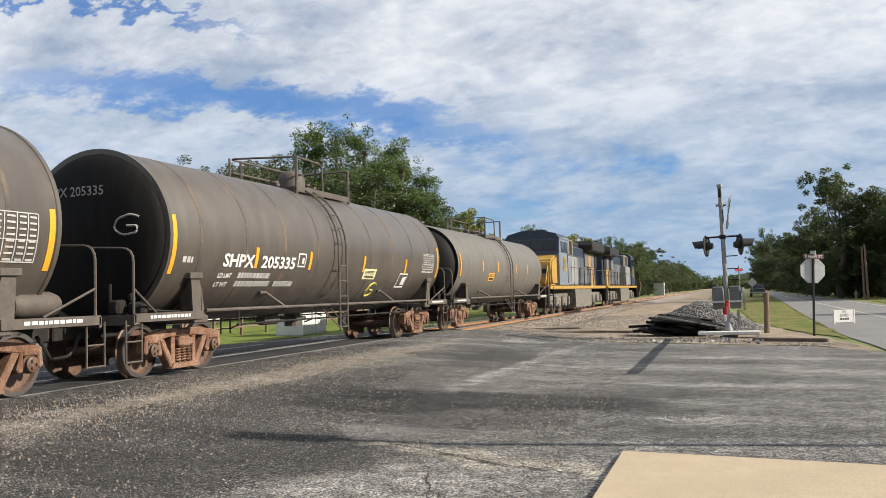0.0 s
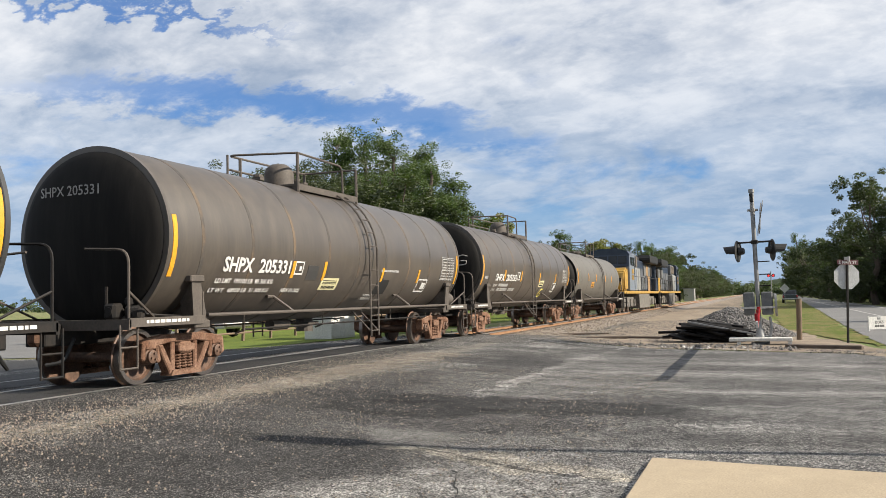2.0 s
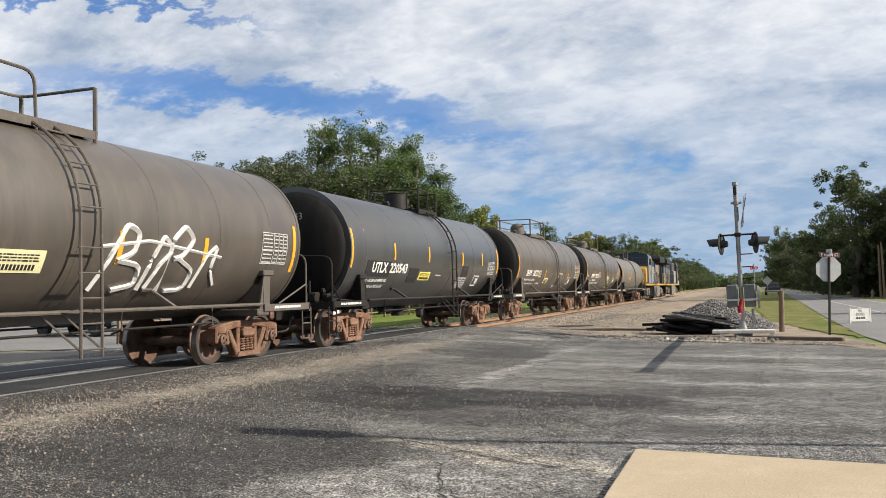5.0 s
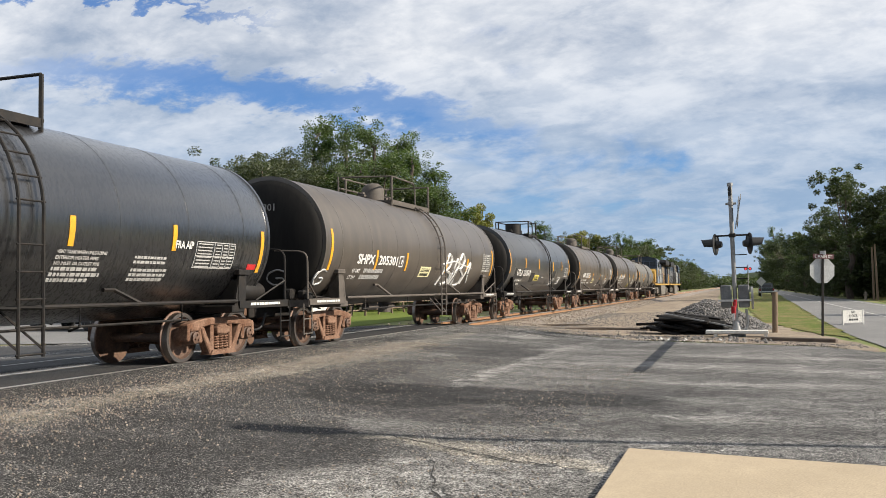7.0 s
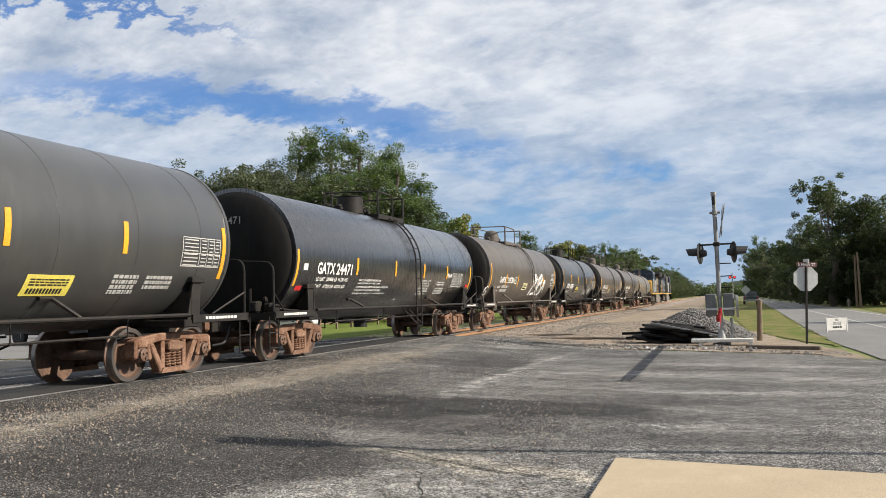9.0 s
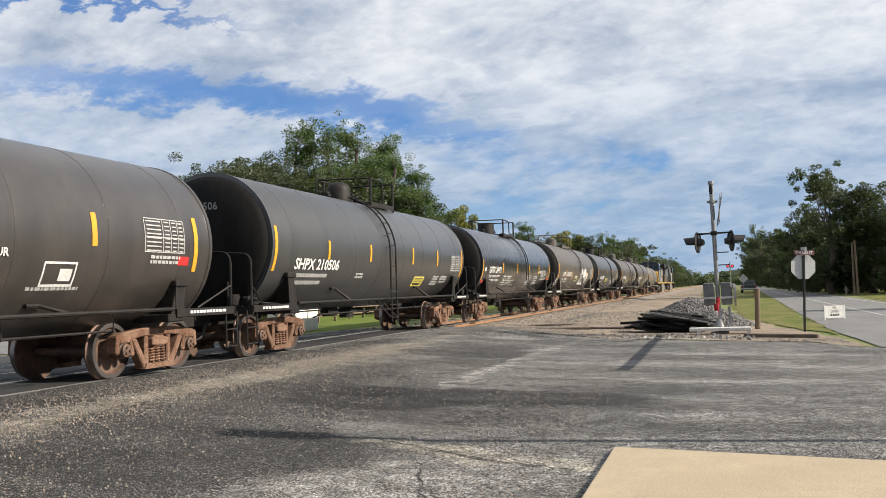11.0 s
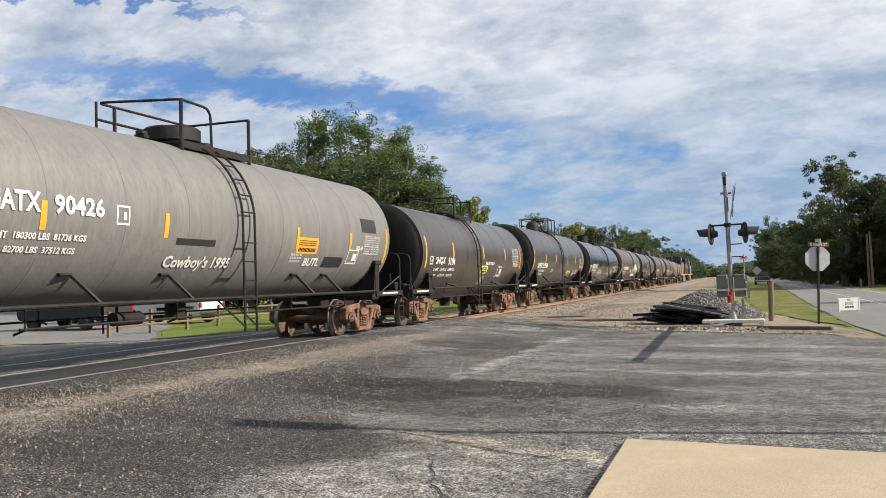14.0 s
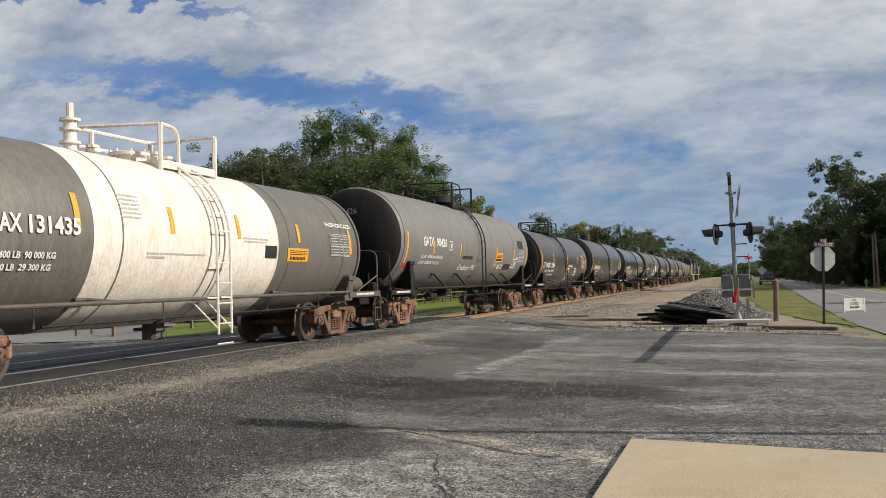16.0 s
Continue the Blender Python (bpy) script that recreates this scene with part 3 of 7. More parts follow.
# darker sheet behind the track: the train's shade put into the asphalt colour
strip("pavement", [(-24, -6), (-11.6, -6), (-11.6, 24), (-13.6, 24), (-24, 19)], 0.006, M["darkasphalt"], "asphalt beyond the rails, coloured dark for the train's shade", "pavement", 1.2, 0.06)
for k, pts in enumerate(([(-7.6, 27.4), (-6.9, 26.6), (-5.4, 25.3), (-3.7, 24.3), (-2.2, 24.0)], [(-3.8, 8.55), (-2.9, 8.1), (-2.0, 7.55), (-1.1, 7.2)], [(-2.7, 7.5), (-2.35, 6.5), (-1.9, 5.6)], [(-1.9, 9.9), (-1.35, 9.3), (-1.2, 9.0)], [(-2.2, 6.4), (-1.9, 5.6), (-1.8, 4.8)], [(-1.1, 11.6), (-1.0, 10.9), (-1.3, 10.2), (-1.6, 9.6)], [(1.1, 12.2), (0.9, 11.2), (0.55, 10.3), (0.5, 9.6)], [(0.3, 12.5), (0.15, 10.5), (-0.4, 9.3), (-0.9, 8.9)])):
    bm = bmesh.new()
    line = [Vector((x, y, 0)) for x, y in pts]
    rng = random.Random(k)
    fine = []
    for a, b in zip(line, line[1:]):
        fine += [a.lerp(b, i / 8) + Vector((rng.uniform(-0.03, 0.03), rng.uniform(-0.03, 0.03), 0)) for i in range(8)]
    prev = None
    for p in fine:
        w = rng.uniform(0.007, 0.020) if k else rng.uniform(0.05, 0.13)
        pair = [bm.verts.new((p.x, p.y + e, ground_z(p.x, p.y) + 0.012)) for e in (-w, w)]
        if prev:
            bm.faces.new((prev[0], pair[0], pair[1], prev[1]))
        prev = pair
    solid("pavement", bm, M["crack"], "dark crack in the asphalt", "pavement", kind="structure")

# white lines
strip("road_marking", [(-12.9, 1), (-12.75, 1), (-12.75, 22), (-12.9, 22)], 0.012, M["paint"], "worn white line along the rails", "road marking")
strip("road_marking", [(5.0, 27.0), (8.6, 25.8), (8.6, 26.2), (5.0, 27.4)], 0.012, M["paint"], "worn white stop line", "road marking")
strip("road_marking", [(9.0, 36), (9.1, 36), (9.3, 150), (9.15, 150)], 0.012, M["paint"], "worn white edge line", "road marking")
strip("road_marking", [(6.1, 36), (6.2, 36), (6.9, 150), (6.75, 150)], 0.012, M["paint"], "worn centre line", "road marking")

# bare ground and mown strips
strip("ground", [(-8.2, 29.2), (-3.2, 25.6), (1.9, 23.3), (3.1, 21.4), (3.0, 24.6), (2.4, 27.0), (1.7, 30.5), (0.9, 38), (-0.8, 60), (-2.5, 110), (-5, 300), (-8.0, 300), (-8.0, 31)], 0.003, M["dirt"], "tan sandy dirt with gravel beside the track", "ground", 1.0, 0.2)
strip("ground", [(3.0, 25.8), (3.2, 42), (4.0, 74), (5.4, 138), (3, 180), (0.2, 120), (0.4, 60), (0.9, 38), (2.2, 29)], 0.006, M["green"], "green mown grass verge", "ground", 1.0, 0.2)
strip("ground", [(-15.8, 23.6), (-16.4, 60), (-17, 160), (-70, 160), (-60, 75), (-40, 50), (-27, 37.5), (-20.2, 27.0), (-17.6, 23.4)], 0.002, M["lawn"], "green mown lawn beyond the track", "ground", 2.0, 0.1)
strip("pavement", [(-90, 17.5), (-26, 20.0), (-17.8, 23.2), (-20.4, 27.0), (-27.2, 37.5), (-40.2, 50), (-60, 75), (-90, 75)], 0.003, M["road"], "grey parking area beyond the lawn", "pavement", 2.0, 0.1)
strip("ground", [(9.9, 62), (11, 80), (13, 110), (26, 110), (26, 75), (14, 56)], 0.006, M["green"], "green mown grass across the street", "ground", 2.0, 0.2)

# concrete slab
bm = bmesh.new()
for x0, x1 in ((-1.02, 1.70), (1.715, 4.2), (4.215, 6.8)):
    slope = (8.22 - 8.53) / 2.21
    a, b = 8.17 + slope * (x0 + 1.02), 8.17 + slope * (x1 + 1.02)
    vs = [bm.verts.new((x, y, z)) for z in (LOW - 0.1, LOW + 0.05) for x, y in ((x0, a), (x1, b), (x1, -6), (x0, -6))]
    for f in ((4, 5, 6, 7), (0, 1, 5, 4), (1, 2, 6, 5), (2, 3, 7, 6), (3, 0, 4, 7)):
        bm.faces.new([vs[i] for i in f])
bmesh.ops.bevel(bm, geom=bm.edges[:], offset=0.012, segments=2, affect="EDGES")
solid("pavement", bm, M["concrete"], "tan concrete slab beside the asphalt", "pavement", kind="structure")


# track
def rail_mesh(y0, y1):
    bm = bmesh.new()
    prof = [(-0.07, -0.17), (0.07, -0.17), (0.07, -0.158), (0.012, -0.135), (0.010, -0.045), (0.036, -0.035), (0.036, -0.004), (0.03, 0.0), (-0.03, 0.0), (-0.036, -0.004), (-0.036, -0.035), (-0.010, -0.045), (-0.012, -0.135), (-0.07, -0.158)]
    a = [bm.verts.new((x, y0, z)) for x, z in prof]
    b = [bm.verts.new((x, y1, z)) for x, z in prof]
    for i in range(len(prof)):
        j = (i + 1) % len(prof)
        bm.faces.new((a[i], a[j], b[j], b[i]))
    me = mesh_of("rail", bm, M["rail"])
    me.materials.append(M["railtop"])
    for p in me.polygons:
        if p.center.z > -0.034:
            p.material_index = 1
    return me


track = thing("railway_track", pose(-D, 0, 0), "railway track with rusty rails on stone ballast", "railway track", kind="structure")
for x in (-0.755, 0.755):
    part("rail", rail_mesh(-80, 700), None, track, at=pose(x, 0, 0))
bm = bmesh.new()
for y0, y1 in ((30.2, 700),):
    prism_pts = [(-3.6, -0.42), (-1.75, -0.15), (1.75, -0.15), (3.6, -0.42)]
    ys = [y0 + (y1 - y0) * (k / 160) ** 1.8 for k in range(161)]
    rng = random.Random(3)
    rows = [[bm.verts.new((x + rng.uniform(-0.05, 0.05), y, z + rng.uniform(-0.02, 0.02))) for x, z in [(-3.6, -0.42), (-2.6, -0.28), (-1.75, -0.15), (-0.5, -0.16), (0.5, -0.16), (1.75, -0.15), (2.6, -0.28), (3.6, -0.42)]] for y in ys]
    for u, w in zip(rows, rows[1:]):
        for k in range(7):
            bm.faces.new((u[k], u[k + 1], w[k + 1], w[k]))
part("ballast", bm, M["ballast"], track, "tan-grey crushed stone ballast", smooth=True)
tie = bmesh.new()
box(tie, (0, 0, -0.24), (2.6, 0.23, 0.18), None, 0.015)
tie_mesh = mesh_of("sleeper", tie, M["tie"])
for k in range(180):
    part("sleeper", tie_mesh, None, track, at=pose(0, 30.8 + 0.55 * k, 0.012))
rng = random.Random(11)
spots = []
for k in range(5200):
    y = 28.5 + 60 * rng.random() ** 1.7
    x = rng.uniform(1.2, 3.4) if rng.random() < 0.85 else rng.uniform(-3.4, 3.4)
    r = rng.uniform(0.02, 0.05)
    spots.append((x, y, (-0.15 if x < 1.75 else -0.15 - (x - 1.75) * 0.146) + r * 0.3, r))
me = scatter(spots)
me.materials.append(M["ballastrock"])
tagged(part("ballast_stones", me, None, track), kind="stuff")

# flangeway panels in the crossing
bm = bmesh.new()
box(bm, (-D, 0, -0.03), (1.30, 60, 0.05))
for x in (-0.95, 0.95):
    box(bm, (-D + x, 0, -0.035), (0.24, 60, 0.05))
ob = solid("pavement", bm, M["darkasphalt"], "dark crossing panels between the rails", "pavement", kind="structure")
# ---- trees ----
def leaf_cloud(clumps, rng, n, size, flat=1.0):
    """Many small leaf quads scattered through rounded clumps (x, y, z, r)."""
    vs, fs = [], []
    weights = [c[3] ** 2 for c in clumps]
    for x, y, z, r in rng.choices(clumps, weights, k=n):
        d = Vector((rng.gauss(0, 1), rng.gauss(0, 1), rng.gauss(0, 1))).normalized() * r * rng.random() ** 0.4
        p = Vector((x, y, z)) + Vector((d.x, d.y, d.z * flat))
        s = size * rng.uniform(0.6, 1.4)
        u = Vector((rng.gauss(0, 1), rng.gauss(0, 1), rng.gauss(0, 0.7))).normalized()
        w = u.cross(Vector((rng.gauss(0, 1), rng.gauss(0, 1), rng.gauss(0, 1)))).normalized()
        i = len(vs)
        vs += [p - u * s, p + w * s * 0.55, p + u * s, p - w * s * 0.55]
        fs.append((i, i + 1, i + 2, i + 3))
    return vs, fs


def crown_mesh(name, clumps, seed, n, size, mat, flat=1.0):
    vs, fs = leaf_cloud(clumps, random.Random(seed), n, size, flat)
    me = bpy.data.meshes.new(name)
    me.from_pydata(vs, [], fs)
    me.materials.append(mat)
    return me


def limb(bm, p, q, r0, r1, rng, n=5):
    p, q = Vector(p), Vector(q)
    prev = None
    for k in range(n + 1):
        t = k / n
        c = p.lerp(q, t) + Vector((rng.uniform(-1, 1), rng.uniform(-1, 1), 0)) * 0.05 * (q - p).length * math.sin(t * math.pi)
        r = r0 + (r1 - r0) * t
        ring = [bm.verts.new(c + Vector((r * math.cos(a), r * math.sin(a), 0))) for a in [2 * math.pi * j / 7 for j in range(7)]]
        if prev:
            for j in range(7):
                bm.faces.new((prev[j], prev[(j + 1) % 7], ring[(j + 1) % 7], ring[j]))
        prev = ring


def tree_kind(kind, seed):
    """Trunk and crown meshes of a tree about 10 m high."""
    rng = random.Random(seed)
    clumps, tr = [], bmesh.new()
    if kind == "oak":
        limb(tr, (0, 0, -0.3), (0.2, 0.1, 4.0), 0.42, 0.28, rng)
        for k in range(17):
            a, rad, z = rng.uniform(0, 6.28), rng.uniform(1.5, 4.3), rng.uniform(3.6, 8.6)
            rad *= 1.1 - (z - 3.6) / 9
            e = (rad * math.cos(a), rad * math.sin(a), z)
            limb(tr, (0.2, 0.1, rng.uniform(2.6, 4.0)), e, 0.16, 0.04, rng)
            clumps.append((*e, rng.uniform(0.5, 0.9)))
            for j in range(14):
                clumps.append((e[0] * 0.92 + rng.gauss(0, 0.95), e[1] * 0.92 + rng.gauss(0, 0.95), e[2] + rng.gauss(0.0, 0.55), rng.uniform(0.2, 0.46)))
        crown = crown_mesh("crown", clumps, seed, 27000, 0.062, M["oak"], 0.8)
    elif kind == "pine":
        limb(tr, (0, 0, -0.3), (0.2, 0, 9.2), 0.24, 0.07, rng, 8)
        for k in range(30):
            z = rng.uniform(3.4, 9.7)
            a, rad = rng.uniform(0, 6.28), rng.uniform(0.7, 2.6) * (1.15 - (z - 4.6) / 6.5)
            e = (rad * math.cos(a), rad * math.sin(a), z + 0.35)
            limb(tr, (0.1, 0, z - 0.2), e, 0.06, 0.02, rng)
            clumps.append((*e, rng.uniform(0.28, 0.52)))
            for j in range(5):
                clumps.append((e[0] * rng.uniform(0.5, 1.25) + rng.gauss(0, 0.25), e[1] * rng.uniform(0.5, 1.25) + rng.gauss(0, 0.25), e[2] + rng.gauss(0.1, 0.5), rng.uniform(0.2, 0.42)))
            clumps.append((e[0] * 0.6 + rng.gauss(0, 0.2), e[1] * 0.6 + rng.gauss(0, 0.2), e[2] - 0.05, rng.uniform(0.3, 0.55)))
        crown = crown_mesh("crown", clumps, seed, 19000, 0.054, M["pine"], 0.95)
    elif kind == "bushy":
        limb(tr, (0, 0, -0.3), (0.1, 0.2, 5.0), 0.26, 0.15, rng)
        for k in range(26):
            z = 0.5 + 8.8 * rng.random() ** 1.15
            a, rad = rng.uniform(0, 6.28), rng.uniform(0.4, 2.7) * (1.25 - abs(z - 4.2) / 7.5)
            e = (rad * math.cos(a), rad * math.sin(a), z)
            limb(tr, (0.1, 0.1, min(4.6, z * 0.8)), e, 0.07, 0.02, rng)
            clumps.append((*e, rng.uniform(0.5, 1.15)))
            for j in range(6):
                clumps.append((e[0] + rng.gauss(0, 0.75), e[1] + rng.gauss(0, 0.75), e[2] + rng.gauss(0.2, 0.7), rng.uniform(0.2, 0.45)))
        crown = crown_mesh("crown", clumps, seed, 24000, 0.085, M["bushy"], 0.9)
    else:
        limb(tr, (0, 0, -0.3), (0, 0.2, 5.5), 0.16, 0.09, rng)
        for k in range(14):
            z = rng.uniform(4.0, 9.5)
            a, rad = rng.uniform(0, 6.28), rng.uniform(0.3, 2.4)
            e = (rad * math.cos(a), rad * math.sin(a), z)
            limb(tr, (0, 0.2, min(5.2, z - 1)), e, 0.05, 0.015, rng)
            clumps.append((*e, rng.uniform(0.35, 0.9)))
        crown = crown_mesh("crown", clumps, seed, 4500, 0.10, M["lime"], 0.9)
    return mesh_of("trunk", tr, M["bark"], True), crown


KINDS = {}


def tree(kind, variant, x, y, height, wide=1.0, turn=0.0, label=""):
    key = (kind, variant)
    if key not in KINDS:
        KINDS[key] = tree_kind(kind, 31 * variant + len(kind))
    trunk, crown = KINDS[key]
    names = dict(oak="broad dark-green live oak hung with grey moss", pine="tall pine with tufted bright-green needles", bushy="dense dark-green roadside tree", lime="thin tree with yellow-green leaves")
    cats = dict(oak="tree", pine="pine tree", bushy="tree", lime="tree")
    ob = thing("tree", Matrix.Translation((x, y, ground_z(x, y))) @ Matrix.Rotation(turn, 4, "Z") @ Matrix.Diagonal((wide * height / 10, wide * height / 10, height / 10, 1)), label or names[kind], cats[kind], kind + " trees")
    part("trunk", trunk, None, ob)
    part("crown", crown, None, ob)
    return ob


def at_bearing(deg, dist):
    """A place so many degrees to the left of the track's direction, and so far along it."""
    return -math.tan(radians(deg)) * dist, dist


rng = random.Random(5)
# stand behind the train: oaks to one side, pines in the middle
for deg, dist, h, kind, v, wide in ((34.5, 62, 11.6, "oak", 1, 1.15), (33.0, 66, 13.0, "oak", 2, 1.1), (31.2, 62, 13.4, "oak", 3, 1.1), (29.5, 68, 15.0, "oak", 1, 1.1), (27.2, 74, 17.5, "pine", 1, 1.0),
                                    (28.2, 66, 12.8, "oak", 2, 1.0), (26.0, 66, 13.0, "oak", 3, 0.9), (25.2, 74, 17.2, "pine", 2, 1.1), (23.6, 72, 16.0, "pine", 3, 1.15), (22.3, 76, 15.6, "pine", 1, 1.2), (24.4, 64, 12.0, "pine", 2, 1.2),
                                    (21.2, 72, 13.0, "pine", 3, 1.2), (20.4, 78, 12.2, "pine", 2, 1.2), (22.0, 66, 11.0, "bushy", 1, 1.2), (20.0, 70, 9.0, "bushy", 2, 1.2), (37.0, 64, 10.2, "oak", 3, 1.1), (41, 68, 9.0, "oak", 2, 1.1), (23.0, 60, 11.5, "bushy", 3, 1.5), (19.4, 74, 12.0, "pine", 1, 1.4), (21.0, 68, 13.2, "pine", 2, 1.3), (35.8, 66, 12.2, "oak", 2, 1.1), (34.2, 64, 11.2, "bushy", 3, 1.5), (35.8, 65, 10.8, "bushy", 2, 1.4), (32.2, 63, 11.8, "bushy", 1, 1.5), (18.2, 80, 9.0, "bushy", 1, 1.3), (26.5, 60, 10.5, "bushy", 2, 1.6)):
    x, y = at_bearing(deg, dist)
    tree(kind, v, x, y, h, wide, rng.uniform(0, 6.28))
for deg, dist, h in ((17.0, 84, 10.3), (16.2, 88, 9.6)):
    x, y = at_bearing(deg, dist)
    tree("lime", 1, x, y, h, 0.9, rng.uniform(0, 6.28))
# the line that follows the track into the distance
for deg, dist, h, kind, v, wide in ((12.2, 125, 10.5, "pine", 1, 1.4), (11.2, 130, 9.8, "oak", 2, 0.9), (10.2, 135, 10.5, "lime", 1, 1.2), (9.2, 140, 10.0, "lime", 1, 1.2), (7.3, 150, 10.6, "pine", 2, 1.2), (6.7, 155, 9.8, "pine", 3, 1.2),
                                    (6.4, 160, 9.8, "oak", 1, 0.9), (5.7, 165, 9.8, "pine", 1, 1.4), (13.2, 120, 9.5, "bushy", 1, 1.2), (14.5, 112, 8.5, "bushy", 2, 1.2), (8.6, 140, 9.5, "bushy", 2, 1.3)):
    x, y = at_bearing(deg, dist)
    tree(kind, v, x, y, h, wide, rng.uniform(0, 6.28))
for k in range(38):
    dist = 150 + 9 * k
    x = -18.0 - rng.uniform(0, 5)
    tree(("bushy", "oak", "bushy", "pine")[k % 4], 1 + k % 3, x, dist, rng.uniform(8.0, 11.0), 1.6, rng.uniform(0, 6.28))
# roadside trees across the street
for x, y, h, kind, v, wide in ((10.6, 95, 13.2, "bushy", 1, 1.1), (14.2, 94, 10.6, "bushy", 2, 1.3), (10.9, 112, 10.4, "bushy", 2, 1.2), (17.0, 88, 11.2, "bushy", 3, 1.4), (20.5, 90, 11.5, "oak", 1, 1.0), (10.4, 126, 11.4, "bushy", 3, 1.2), (10.8, 144, 8.8, "bushy", 1, 1.2),
                               (11.2, 166, 9.6, "pine", 1, 1.3), (11.4, 172, 9.6, "bushy", 2, 1.3), (10.9, 300, 20.0, "pine", 2, 0.9), (10.4, 285, 15.5, "bushy", 1, 0.9), (9.9, 330, 15.0, "bushy", 2, 0.9), (11.0, 205, 13.0, "bushy", 1, 1.5), (11.5, 235, 13.0, "oak", 2, 1.1), (12.0, 270, 13.5, "bushy", 3, 1.5), (12.5, 310, 13.5, "oak", 3, 1.2), (13.0, 360, 14.0, "bushy", 2, 1.6),
                               (25.0, 86, 11.0, "bushy", 1, 1.3), (12.6, 98, 7.5, "bushy", 3, 1.7), (16.5, 100, 8.0, "oak", 2, 1.2), (21.0, 96, 10.0, "bushy", 2, 1.4), (12.4, 116, 7.5, "oak", 3, 1.2), (13.0, 150, 8.5, "oak", 1, 1.3), (12.2, 104, 6.5, "bushy", 1, 1.5), (18.5, 92, 7.5, "bushy", 1, 1.6)):
    tree(kind, v, x, y, h, wide, rng.uniform(0, 6.28))
# unseen tree added off to the right, to throw shade over verge and street
tree("bushy", 1, 15.5, 47.0, 7.5, 0.8, 1.0)
# far woods closing the view
clumps = []
for k in range(420):
    a = radians(rng.uniform(-40, 60))
    r = rng.uniform(460, 640)
    x, y = -math.sin(a) * r, math.cos(a) * r
    if abs(x + D) < 4:
        continue
    for j in range(4):
        clumps.append((x + rng.gauss(0, 5), y, 5.5 * rng.random() ** 1.6, rng.uniform(1.8, 2.8)))
for k in range(330):
    y = 105 + 360 * rng.random() ** 1.5
    clumps.append((-21 - rng.uniform(0, 9), y, rng.uniform(0.3, 5.2), rng.uniform(1.2, 2.4)))
    clumps.append((14.0 + rng.uniform(-1.2, 7) + (y - 105) * 0.004, y, rng.uniform(0.3, 6.0), rng.uniform(1.2, 2.4)))
for k in range(60):
    for j in range(3):
        clumps.append((rng.uniform(-60, 70), 596, 7 * rng.random() ** 1.5, rng.uniform(2, 3)))
ob = new("far_woods", crown_mesh("far_woods", clumps, 9, 130000, 0.62, M["far"]))
tagged(ob, "distant green woods along the horizon", "woods", kind="stuff")

# the solid mass of the farthest trees
bm = bmesh.new()
prev = None
for k in range(161):
    x = -420 + 900 * k / 160
    top = 8.5 + 3.5 * noise.noise((x * 0.05, 3.0, 0)) + 2.0 * noise.noise((x * 0.21, 9.0, 0))
    if abs(x + D) < 5:
        top *= 0.55
    row = [bm.verts.new((x, y + 3 * noise.noise((x * 0.1, z, 1.0)), z)) for y, z in ((600, LOW - 0.2), (598, top * 0.5), (601, top * 0.85), (606, top), (625, LOW - 0.2))]
    if prev:
        for i in range(4):
            bm.faces.new((prev[i], row[i], row[i + 1], prev[i + 1]))
    prev = row
tagged(part("woods_mass", bm, M["far"], ob, smooth=True), kind="stuff")
